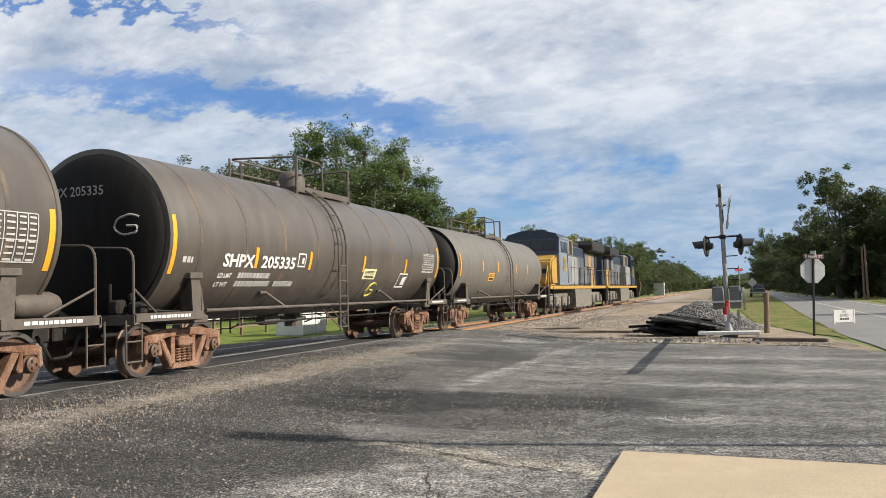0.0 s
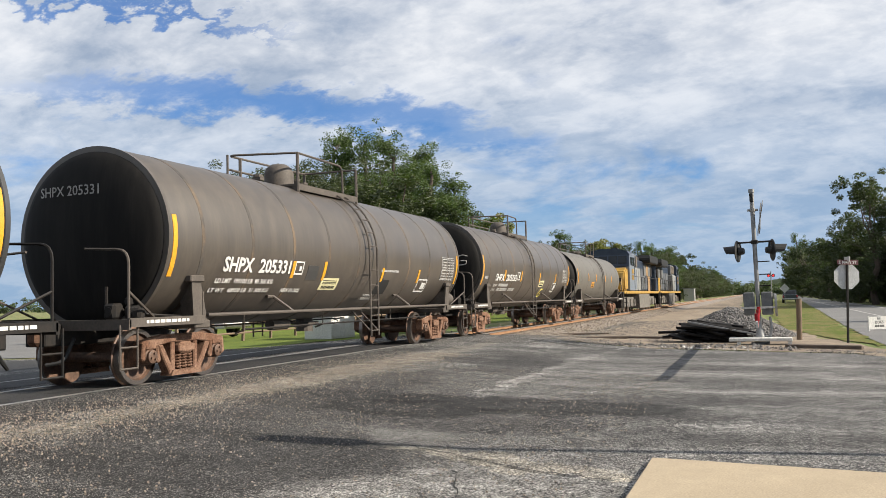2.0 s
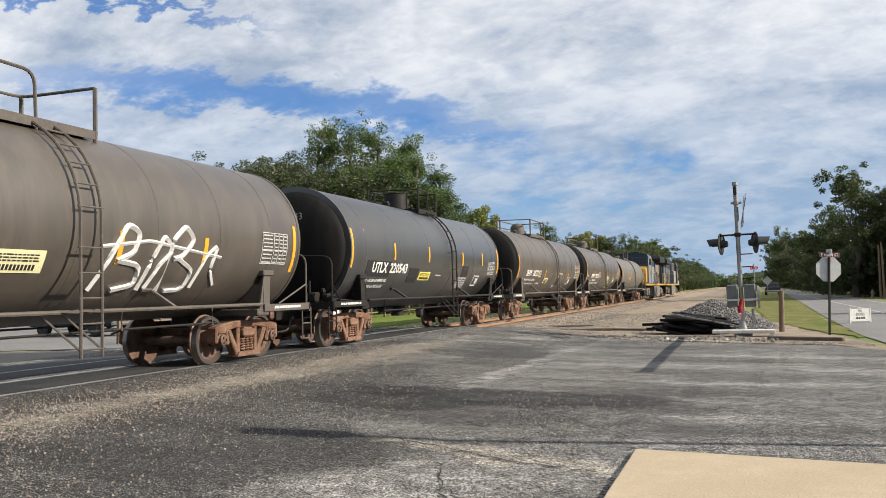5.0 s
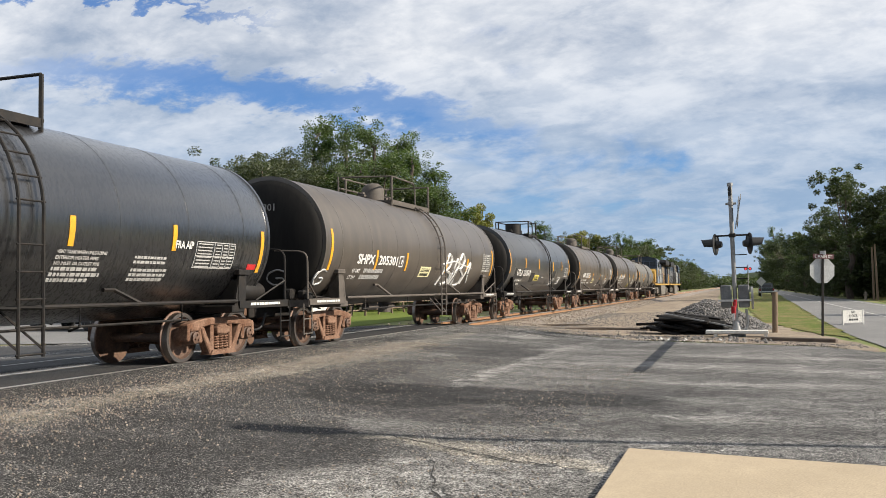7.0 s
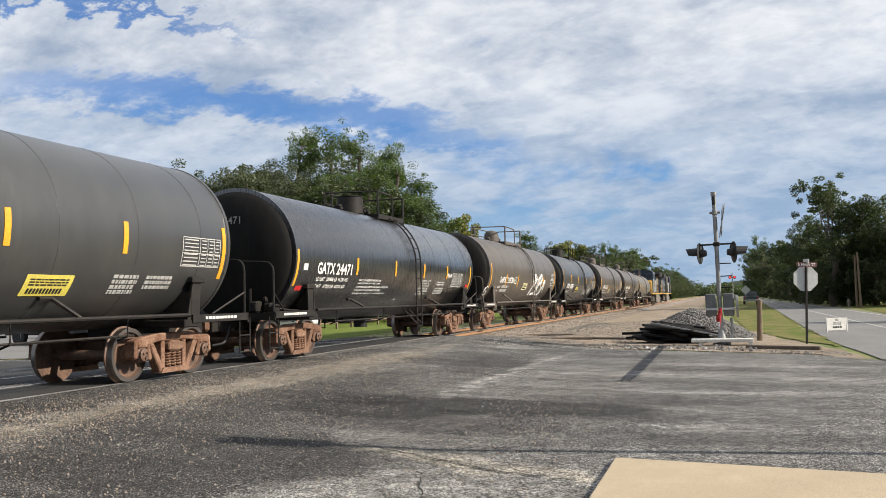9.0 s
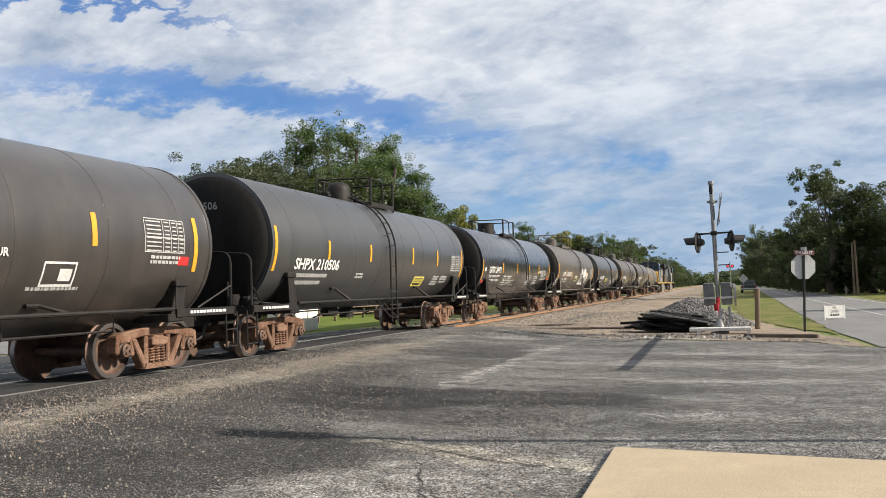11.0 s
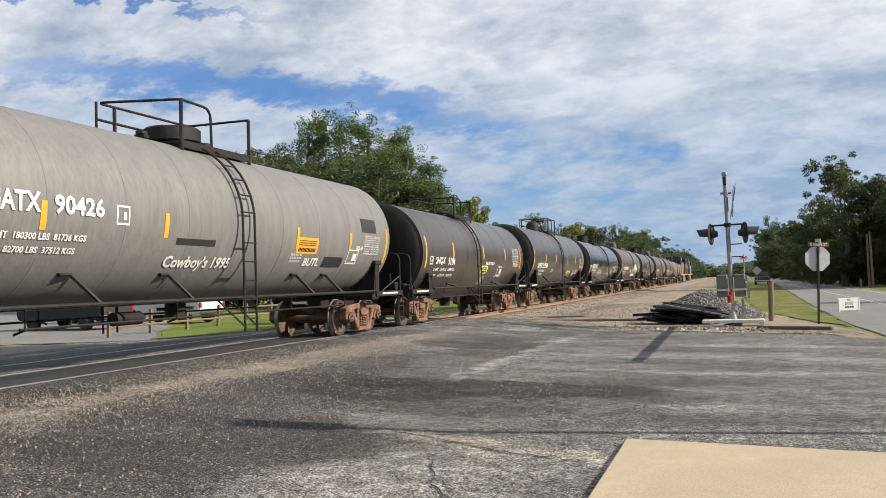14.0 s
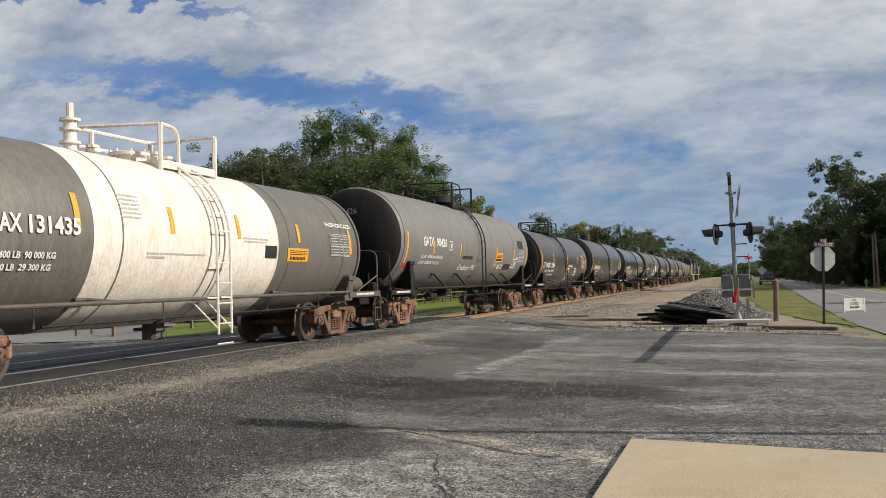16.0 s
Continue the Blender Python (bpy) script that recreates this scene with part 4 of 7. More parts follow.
# ---- crossing signal, signs and roadside things ----
def crossing_signal(x, y):
    z = ground_z(x, y)
    sig = thing("crossing_signal", pose(x, y, z, 0, -0.9, 0), "grey steel railway crossing signal with two lamps and gate box", "crossing signal", "crossing signals")
    bm = bmesh.new()
    cyl(bm, (0, 0, 0.05), (0, 0, 4.58), 0.064, 14)
    cyl(bm, (0, 0, 4.52), (0, 0, 4.62), 0.085, 12)
    part("mast", bm, M["steel"], sig, smooth=True)
    bm = bmesh.new()
    cyl(bm, (0, 0, 0), (0, 0, 0.06), 0.26, 16)
    cyl(bm, (0, 0, 0.05), (0, 0, 0.45), 0.17, 14, 0.085)
    part("base_casting", bm, M["steel"], sig, smooth=True)
    bm = bmesh.new()
    box(bm, (-0.01, -0.05, 4.36), (0.11, 0.12, 0.26), None, 0.02)
    part("bell_box", bm, M["lamp_black"], sig)
    bm = bmesh.new()
    cyl(bm, (-0.15, 0, 3.99), (0.16, 0, 3.99), 0.035, 8)
    cyl(bm, (0, 0, 3.94), (0, 0, 4.04), 0.085, 10)
    part("sign_bracket", bm, M["steel"], sig)
    # crossbuck: two crossed boards that face along the road
    for a in (45, -45):
        bm = bmesh.new()
        box(bm, (0, 0, 0), (0.02, 1.2, 0.22), Matrix.Rotation(radians(a), 4, "X"))
        bmesh.ops.transform(bm, matrix=pose(0.20, 0.05, 3.74, 0, 8, 4), verts=bm.verts)
        part("crossbuck_board", bm, M["steel"], sig)
    bm = bmesh.new()
    cyl(bm, (-0.55, 0, 3.03), (0.55, 0, 3.03), 0.028, 8)
    box(bm, (0, 0, 3.03), (0.2, 0.2, 0.12), None, 0.02)
    part("lamp_arm", bm, M["iron"], sig)
    for s in (-1, 1):
        bm = bmesh.new()
        lathe_x(bm, [(0, 0.02), (s * 0.01, 0.30), (s * 0.03, 0.30), (s * 0.035, 0.16), (s * 0.035, 0.02)], 24)
        disc = pose(s * 0.47, -0.02, 2.77, 0, 0, s * 14) @ Matrix.Scale(1.08, 4)
        lamp = part("lamp_disc", bm, M["lamp_black"], sig, at=disc, smooth=True)
        bm = bmesh.new()
        lathe_x(bm, [(s * 0.036, 0.15), (s * 0.07, 0.12), (s * 0.08, 0.02)], 20)
        part("red_lens", bm, M["redlens"], lamp, smooth=True)
        bm = bmesh.new()
        rows = []
        for k in range(11):
            a = radians(-20 + 22 * k)
            rows.append([bm.verts.new((s * u, w * math.cos(a), w * math.sin(a))) for u, w in ((0.035, 0.165), (0.42 - 0.12 * abs(k - 5) / 5, 0.15), (0.42 - 0.12 * abs(k - 5) / 5, 0.14), (0.035, 0.155))])
        for u, w in zip(rows, rows[1:]):
            for i in range(4):
                bm.faces.new((u[i], u[(i + 1) % 4], w[(i + 1) % 4], w[i]))
        part("hood", bm, M["lamp_black"], lamp)
        bm = bmesh.new()
        cyl(bm, (-s * 0.02, 0, 0), (-s * 0.16, 0, 0), 0.12, 14, 0.08)
        tube(bm, [(-s * 0.08, 0, 0.08), (-s * 0.05, 0, 0.24)], 0.02)
        part("lamp_body", bm, M["lamp_black"], lamp)
    for z in (2.44, 2.06, 1.72):
        bm = bmesh.new()
        box(bm, (0.22, 0, z), (0.34, 0.03, 0.03))
        part("step_bar", bm, M["iron"], sig)
    # gate mechanism
    for s, name in ((-1, "gate_box"), (1, "junction_box")):
        bm = bmesh.new()
        box(bm, (s * 0.25, 0.05, 1.20), (0.32, 0.42, 0.68), None, 0.03)
        for dz in (-0.2, 0.2):
            cyl(bm, (s * 0.25, -0.155, 1.20 + dz), (s * 0.25, -0.185, 1.20 + dz), 0.03, 8)
        part(name, bm, M["lgrey"], sig)
    bm = bmesh.new()
    lathe_x(bm, [(0.46, 0.1), (0.46, 0.34), (0.52, 0.34), (0.52, 0.1)], 18)
    bmesh.ops.translate(bm, vec=(0, 0.05, 1.14), verts=bm.verts)
    part("counterweight", bm, M["steel"], sig, smooth=True)
    bm = bmesh.new()
    box(bm, (0.02, -0.22, 1.08), (1.0, 0.04, 0.06))
    part("support_arm", bm, M["alu"], sig)
    bm = bmesh.new()
    prism(bm, [(-0.25, 0.93), (-0.25, 1.08), (-11.2, 1.02), (-11.2, 0.91)], 0.00, 0.03)
    arm = part("gate_arm", bm, M["alu"], sig, "lowered gate arm with red and white stripes")
    for k in range(13):
        bm = bmesh.new()
        y, z = -0.7 - 0.8 * k, 1.0 - 0.0033 * k
        prism(bm, [(y, z - 0.072), (y - 0.4, z - 0.071), (y - 0.4, z + 0.072), (y, z + 0.074)], -0.004, 0.034)
        part("red_stripe", bm, M["darkred"], arm)
    for y in (-3.6, -7.2, -11.0):
        bm = bmesh.new()
        cyl(bm, (0.02, y, 1.03), (0.02, y, 1.16), 0.045, 10)
        part("gate_lamp", bm, M["redlens"], arm)
    bm = bmesh.new()
    tube(bm, rounded([(0.3, 0.05, 0.8), (0.34, 0.02, 0.4), (0.2, 0, 0.02)], 0.15), 0.04, 8)
    part("conduit", bm, M["steel"], sig)
    return sig


SIG = (-0.11, 27.33)
crossing_signal(*SIG)
# skid on which the signal stands
bm = bmesh.new()
box(bm, (0.05, -0.15, 0.17), (1.75, 0.55, 0.10), None, 0.015)
for x in (-0.55, 0.85):
    box(bm, (x, -0.35, 0.07), (0.10, 0.10, 0.24))
    box(bm, (x, 0.05, 0.07), (0.10, 0.10, 0.24))
solid("signal_skid", bm, M["wall"], "pale steel skid at the foot of the crossing signal", "signal base", pose(SIG[0] - 0.05, SIG[1] - 0.1, LOW - 0.02))


def sign_text(bm, text, w, h, x0, z0, y):
    vs, fs, tw = words(text, 0.015)
    made = [bm.verts.new((x0 + u * w / tw, y, z0 + q * h)) for u, q in vs]
    for f in fs:
        try:
            bm.faces.new([made[i] for i in f])
        except ValueError:
            pass


def stop_sign(x, y):
    st = thing("stop_sign", pose(x, y, LOW, 0, 2.2, 22), "bare back of a stop sign under a street-name plate", "stop sign")
    bm = bmesh.new()
    box(bm, (0, 0, 1.12), (0.06, 0.05, 2.34), None, 0.008)
    part("post", bm, M["iron"], st)
    bm = bmesh.new()
    r = 0.40
    pts = [(r * math.cos(radians(22.5 + 45 * k)), r * math.sin(radians(22.5 + 45 * k)) + 1.93) for k in range(8)]
    a = [bm.verts.new((p, 0.035, q)) for p, q in pts]
    b = [bm.verts.new((p, 0.040, q)) for p, q in pts]
    bm.faces.new(a)
    bm.faces.new(b[::-1])
    for i in range(8):
        bm.faces.new((a[i], a[(i + 1) % 8], b[(i + 1) % 8], b[i]))
    part("sign_plate", bm, M["alu"], st, "grey aluminium back of the octagonal plate")
    bm = bmesh.new()
    box(bm, (0, -0.03, 2.34), (0.62, 0.012, 0.14))
    plate = part("street_name_plate", bm, M["signbrown"], st, "dark street-name plate with pale letters")
    bm = bmesh.new()
    sign_text(bm, "E MAIN ST", 0.52, 0.09, -0.26, 2.295, -0.040)
    part("lettering", bm, M["white"], plate)
    bm = bmesh.new()
    box(bm, (0, 0, 2.44), (0.03, 0.3, 0.13))
    part("cross_plate", bm, M["alu"], st)
    return st


stop_sign(2.27, 27.6)

bm = bmesh.new()
bmesh.ops.create_cone(bm, cap_ends=True, segments=10, radius1=0.09, radius2=0.085, depth=1.5)
bmesh.ops.translate(bm, vec=(0, 0, 0.55), verts=bm.verts)
bmesh.ops.bevel(bm, geom=bm.edges[:], offset=0.01, segments=1, affect="EDGES")
solid("wooden_post", bm, M["wood"], "short weathered wooden post in the dry grass", "post", pose(1.04, 29.6, LOW, 0, 1.5, 0))


def yard_sign(x, y):
    s = thing("yard_sign", pose(x, y, LOW, 0, 0, 35), "small white notice board about dogs on the grass", "sign")
    bm = bmesh.new()
    box(bm, (0, 0, 0.30), (0.86, 0.02, 0.46))
    board = part("board", bm, M["wall"], s)
    for e in (-1, 1):
        bm = bmesh.new()
        box(bm, (e * 0.45, 0.0, 0.26), (0.05, 0.04, 0.58))
        part("leg", bm, M["wall"], s)
    bm = bmesh.new()
    sign_text(bm, "NO", 0.16, 0.085, -0.08, 0.415, -0.013)
    sign_text(bm, "DOGS", 0.36, 0.11, -0.18, 0.27, -0.013)
    for k in range(4):
        box(bm, (-0.16 + 0.107 * k, -0.013, 0.185), (0.08, 0.004, 0.07))
    part("lettering", bm, M["ink"], board)


yard_sign(3.98, 35.4)

# gravel pile
rng = random.Random(21)
PILE = (-1.15, 33.2)


def pile_z(x, y):
    u, w = (x - PILE[0]) / 2.25, (y - PILE[1]) / 3.4
    d = math.hypot(u, w)
    return max(0.0, 1 - d ** 1.25) * 1.02 + 0.10 * noise.noise((x * 1.3, y * 1.3, 0)) * max(0, 1 - d * d)


bm = bmesh.new()
grid = {}
for i in range(34):
    for j in range(34):
        x, y = PILE[0] - 3 + 6 * i / 33, PILE[1] - 4 + 8 * j / 33
        grid[i, j] = bm.verts.new((x, y, LOW - 0.06 + pile_z(x, y)))
for i in range(33):
    for j in range(33):
        bm.faces.new((grid[i, j], grid[i + 1, j], grid[i + 1, j + 1], grid[i, j + 1]))
heap = solid("gravel_pile", bm, M["rock"], "heap of grey crushed rock beside the crossing", "gravel pile", kind="stuff", smooth=True)
spots = []
for k in range(5600):
    a, r = rng.uniform(0, 6.28), math.sqrt(rng.random()) * 1.1
    x, y = PILE[0] + 2.25 * r * math.cos(a), PILE[1] + 3.4 * r * math.sin(a)
    spots.append((x, y, LOW - 0.03 + pile_z(x, y), rng.uniform(0.022, 0.062)))
me = scatter(spots)
me.materials.append(M["rock"])
tagged(part("rocks", me, None, heap), kind="stuff")

# stack of old crossing panels
stack = thing("panel_stack", pose(-1.5, 28.7, LOW), "jumbled stack of old black crossing panels lying on the dirt", "timber stack")
for k in range(34):
    bm = bmesh.new()
    length = rng.uniform(0.9, 2.0)
    box(bm, (0, 0, 0), (length, rng.uniform(0.22, 0.36), 0.065), None, 0.012)
    u = rng.gauss(-0.1, 0.40)
    part("panel", bm, M["rubber"], stack, at=pose(u, rng.gauss(0, 0.38), 0.07 + 0.015 * k * math.exp(-u * u), rng.uniform(-22, 22), rng.uniform(-3.0, 14.0), rng.uniform(-42, 14)))
rail_piece = bmesh.new()
box(rail_piece, (0, 0, 0), (2.5, 0.06, 0.05), None, 0.008)
part("steel_strip", rail_piece, M["steel"], stack, "bare steel edging strip", at=pose(0.45, -0.62, 0.42, 0, 11, -8))

# rubble and timbers along the edge of the asphalt
bm = bmesh.new()
box(bm, (0, 0, 0.04), (2.0, 0.16, 0.12), None, 0.02)
solid("timber", bm, M["tie"], "old dark sleeper lying at the road's edge", "timber", pose(1.45, 25.0, LOW, 0, 0, -24))
for k, (x, y, l, a) in enumerate(((-5.4, 31.6, 2.4, -14), (-5.2, 29.9, 1.6, 15), (-3.9, 31.0, 2.0, -24), (-7.1, 35.5, 2.3, 8))):
    bm = bmesh.new()
    box(bm, (0, 0, 0.04), (l, 0.20, 0.12), None, 0.025)
    solid("timber", bm, M["tie"], "old brown sleeper lying on the dirt", "timber", pose(x, y, ground_z(x, y) - 0.02, 0, 0, a), group="loose sleepers")
spots = []
for k in range(2600):
    t = rng.random()
    x = -8.6 + 11.5 * t
    y = 29.4 - 6.6 * t ** 0.9 + rng.gauss(0.4, 0.5) + (0.6 if -1.5 < x < 1 else 0)
    r = rng.uniform(0.010, 0.026) * (rng.uniform(1.5, 3.4) if -4 < x < 0.8 and rng.random() < 0.16 else 1.0)
    spots.append((x, y, ground_z(x, y) + r * 0.2, r))
for k in range(9000):
    y = rng.uniform(24.5, 52)
    x = rng.uniform(-8.4, -1.0 - 0.06 * (y - 24.5))
    if rng.random() < 0.55:
        x = -8.3 + abs(rng.gauss(0, 1.1))
    r = rng.uniform(0.010, 0.034)
    spots.append((x, y, ground_z(x, y) + r * 0.2, r))
me = scatter(spots)
me.materials.append(M["rock"])
solid("rubble", me, None, "loose stones and broken asphalt along the edge", "rubble", kind="stuff")
spots = []
for k in range(60):
    x = rng.gauss(-1.9, 0.9)
    y = 25.4 + (-1.9 - x) * 0.45 + rng.gauss(0, 0.3)
    r = rng.uniform(0.015, 0.03) * (2.4 if k % 9 == 0 else 1.0)
    spots.append((x, y, ground_z(x, y) + r * 0.25, r))
me = scatter(spots)
me.materials.append(M["wall"])
solid("broken_concrete", me, None, "pale broken concrete bits along the asphalt edge", "rubble", kind="stuff")
spots = []
for k in range(15000):
    if rng.random() < 0.6:
        x, y = rng.gauss(-7.5, 0.55), rng.uniform(4, 20)
    else:
        x, y = rng.uniform(-9.0, -1.5), rng.uniform(3.5, 17)
    r = rng.uniform(0.004, 0.013)
    spots.append((x, y, ground_z(x, y) + r * 0.4 + 0.006, r))
me = scatter(spots)
me.materials.append(M["ballastrock"])
solid("grit", me, None, "scattered pale grit on the asphalt", "grit", kind="stuff")

# signal post beside the slab, whose long shadow crosses the lot
post = thing("signal_post", pose(3.5, 9.38, LOW + 0.05), "tall grey signal post standing on the concrete slab", "signal post")
bm = bmesh.new()
cyl(bm, (0, 0, 0), (0, 0, 4.95), 0.065, 12)
part("pole", bm, M["steel"], post)
bm = bmesh.new()
box(bm, (0, 0, 4.75), (0.10, 0.42, 0.75), None, 0.03)
part("head", bm, M["lamp_black"], post)


# ---- far roadside ----
def diamond_sign(x, y):
    g = thing("warning_sign", pose(x, y, LOW), "grey back of a diamond warning sign", "road sign")
    bm = bmesh.new()
    box(bm, (0, 0, 1.0), (0.07, 0.05, 2.3))
    part("post", bm, M["steel"], g)
    bm = bmesh.new()
    box(bm, (0, -0.04, 0), (0.78, 0.012, 0.78), Matrix.Rotation(radians(45), 4, "Y"))
    bmesh.ops.translate(bm, vec=(0, 0, 1.88), verts=bm.verts)
    part("sign_plate", bm, M["alu"], g)


diamond_sign(2.45, 108)


def far_signal(x, y):
    g = thing("crossing_signal", pose(x, y, LOW), "distant crossing signal with lit red lamps on its mast", "crossing signal", "crossing signals")
    bm = bmesh.new()
    cyl(bm, (0, 0, 0), (0, 0, 5.0), 0.10, 10)
    part("mast", bm, M["steel"], g, smooth=True)
    bm = bmesh.new()
    box(bm, (0, 0, 4.3), (1.1, 0.08, 0.08))
    part("lamp_arm", bm, M["iron"], g)
    for e in (-1, 1):
        bm = bmesh.new()
        cyl(bm, (e * 0.38, -0.05, 4.3), (e * 0.38, 0.02, 4.3), 0.27, 20)
        disc = part("lamp_disc", bm, M["lamp_black"], g)
        bm = bmesh.new()
        cyl(bm, (e * 0.38, -0.08, 4.3), (e * 0.38, -0.05, 4.3), 0.16, 16)
        part("red_lens", bm, M["litlens"], disc)
    bm = bmesh.new()
    box(bm, (0.1, 0, 0.8), (0.7, 0.5, 1.0), None, 0.04)
    part("gate_box", bm, M["steel"], g)


far_signal(1.5, 158)


def red_sign(x, y):
    g = thing("road_sign", pose(x, y, LOW), "small red regulatory sign on a thin post", "road sign")
    bm = bmesh.new()
    box(bm, (0, 0, 1.1), (0.07, 0.05, 2.2))
    part("post", bm, M["steel"], g)
    bm = bmesh.new()
    cyl(bm, (0, -0.05, 1.9), (0, -0.03, 1.9), 0.38, 8)
    plate = part("sign_plate", bm, M["red"], g)
    bm = bmesh.new()
    box(bm, (0, -0.055, 1.9), (0.5, 0.006, 0.12))
    part("white_bar", bm, M["white"], plate)


red_sign(10.3, 138)


def utility_pole(x, y, h, lean=0):
    p = thing("utility_pole", pose(x, y, LOW, 0, lean, 0), "weathered wooden utility pole", "utility pole", "utility poles")
    bm = bmesh.new()
    cyl(bm, (0, 0, -0.2), (0, 0, h), 0.11, 12, 0.08)
    part("pole", bm, M["wood"], p, smooth=True)
    return p


utility_pole(11.75, 86, 5.0, -1.2)
utility_pole(11.5, 86.5, 4.8, -0.2)

hyd = thing("fire_hydrant", pose(11.0, 88, LOW), "small pale fire hydrant on the grass", "hydrant")
bm = bmesh.new()
lathe_x(bm, [(0, 0.16), (0.06, 0.16), (0.07, 0.11), (0.55, 0.11), (0.58, 0.14), (0.68, 0.11), (0.76, 0.03)], 14, "Z")
part("barrel", bm, M["dust"], hyd, smooth=True)
bm = bmesh.new()
cyl(bm, (-0.2, 0, 0.45), (0.2, 0, 0.45), 0.07, 10)
part("outlet", bm, M["dust"], hyd)


def road_vehicle(name, x, y, turn, paint, kind, label, category):
    v = thing(name, pose(x, y, ground_z(x, y) + 0.01, 0, 0, turn), label, category, "parked vehicles")
    tall = 0.95 if kind == "pickup" else 0.75
    bm = bmesh.new()
    prism(bm, [(-2.5, 0.42), (2.45, 0.42), (2.55, 0.75), (2.45, 1.02), (1.0, 1.08), (-2.5, 1.05)], -0.93, 0.93)
    bmesh.ops.bevel(bm, geom=bm.edges[:], offset=0.06, segments=2, affect="EDGES")
    body = part("body", bm, M[paint], v, smooth=True)
    bm = bmesh.new()
    back = -0.6 if kind == "pickup" else -2.2
    prism(bm, [(back, 1.0), (1.1, 1.0), (0.45, 1.0 + tall * 0.75), (back + 0.25, 1.0 + tall * 0.75)], -0.82, 0.82)
    bmesh.ops.bevel(bm, geom=bm.edges[:], offset=0.07, segments=2, affect="EDGES")
    part("cabin", bm, M[paint], v, smooth=True)
    bm = bmesh.new()
    for x0 in (-0.83, 0.83):
        prism(bm, [(back + 0.15, 1.1), (0.95, 1.1), (0.45, 1.0 + tall * 0.66), (back + 0.3, 1.0 + tall * 0.66)], x0 - 0.012, x0 + 0.012)
    part("side_glass", bm, M["glass"], v)
    bm = bmesh.new()
    box(bm, (0, back + 0.10, 1.34), (1.35, 0.03, 0.36), Matrix.Rotation(radians(-18), 4, "X"))
    part("rear_glass", bm, M["glass"], v)
    for sx in (-0.82, 0.82):
        for sy in (-1.55, 1.55):
            bm = bmesh.new()
            lathe_x(bm, [(-0.12, 0.2), (-0.12, 0.34), (-0.09, 0.37), (0.09, 0.37), (0.12, 0.34), (0.12, 0.2)], 20)
            w = part("wheel", bm, M["tyre"], v, at=pose(sx, sy, 0.37), smooth=True)
            bm = bmesh.new()
            lathe_x(bm, [(-0.10, 0.21), (-0.125, 0.18), (0.125, 0.18), (0.10, 0.21)], 16)
            part("rim", bm, M["chrome"], w, smooth=True)
        bm = bmesh.new()
        box(bm, (sx, -2.5, 0.85), (0.16, 0.05, 0.26), None, 0.02)
        part("tail_light", bm, M["redlens"], v)
    bm = bmesh.new()
    box(bm, (0, -2.53, 0.55), (1.8, 0.12, 0.16), None, 0.03)
    part("bumper", bm, M["chrome"], v)


road_vehicle("pickup_truck", 3.4, 124, 0, "carpaint", "pickup", "dark green pickup truck parked on the verge", "pickup truck")
road_vehicle("car", -27.4, 30.6, 84, "tyre", "car", "black sport utility car parked beyond the tracks", "car")
road_vehicle("car", -31.5, 37.5, 80, "redpaint", "car", "red car parked beyond the tracks", "car")
road_vehicle("pickup_truck", -25.8, 35.2, 84, "carwhite", "pickup", "white pickup truck parked beyond the tracks", "pickup truck")

# equipment cabinet, fence and signal hut beyond the track
cab = thing("equipment_cabinet", pose(-17.6, 33.4, LOW), "white electrical cabinet on the lawn beyond the track", "cabinet")
bm = bmesh.new()
box(bm, (0, 0, 0.62), (1.3, 2.2, 1.25), None, 0.03)
body = part("body", bm, M["wall"], cab)
bm = bmesh.new()
box(bm, (0, 0, 1.28), (1.4, 2.3, 0.08), None, 0.02)
part("lid", bm, M["wall"], cab)
for e in (-0.52, 0.52):
    bm = bmesh.new()
    box(bm, (0.66, e, 0.62), (0.02, 0.98, 1.05))
    part("door", bm, M["wall"], body)

fence = thing("rail_fence", pose(0, 0, 0), "low weathered wooden rail fence along the lawn", "fence")
for k in range(24):
    x, y = -20.5 - 0.12 * k, 24.5 + 2.4 * k
    bm = bmesh.new()
    box(bm, (x, y, LOW + 0.4), (0.10, 0.10, 1.0), Matrix.Rotation(radians(rng.uniform(-6, 6)), 4, "Y"))
    part("fence_post", bm, M["wood"], fence)
    if k < 23:
        for z in (0.35, 0.72):
            bm = bmesh.new()
            tube(bm, [(x, y, LOW + z), (x - 0.12, y + 2.4, LOW + z)], 0.045, 6)
            part("fence_rail", bm, M["wood"], fence)


def hut(x, y, w, l, h, label):
    ob = thing("signal_hut", pose(x, y, LOW), label, "signal hut")
    bm = bmesh.new()
    box(bm, (0, 0, h / 2), (w, l, h), None, 0.03)
    body = part("body", bm, M["alu"], ob)
    bm = bmesh.new()
    box(bm, (0, 0, h + 0.05), (w + 0.2, l + 0.2, 0.1), None, 0.02)
    part("roof", bm, M["roof"], ob)
    bm = bmesh.new()
    box(bm, (w / 2 + 0.005, 0, h * 0.45), (0.03, 0.8, h * 0.8))
    part("door", bm, M["lgrey"], body)


hut(-14.5, 190, 2.2, 2.6, 2.6, "small grey metal signal hut beside the track")
# ---- rolling stock ----
SHARED = {}
SPIN = []          # wheelsets that turn
RUN = []           # cars and locomotives that run along the track


def shared(key, build):
    if key not in SHARED:
        SHARED[key] = build()
    return SHARED[key]


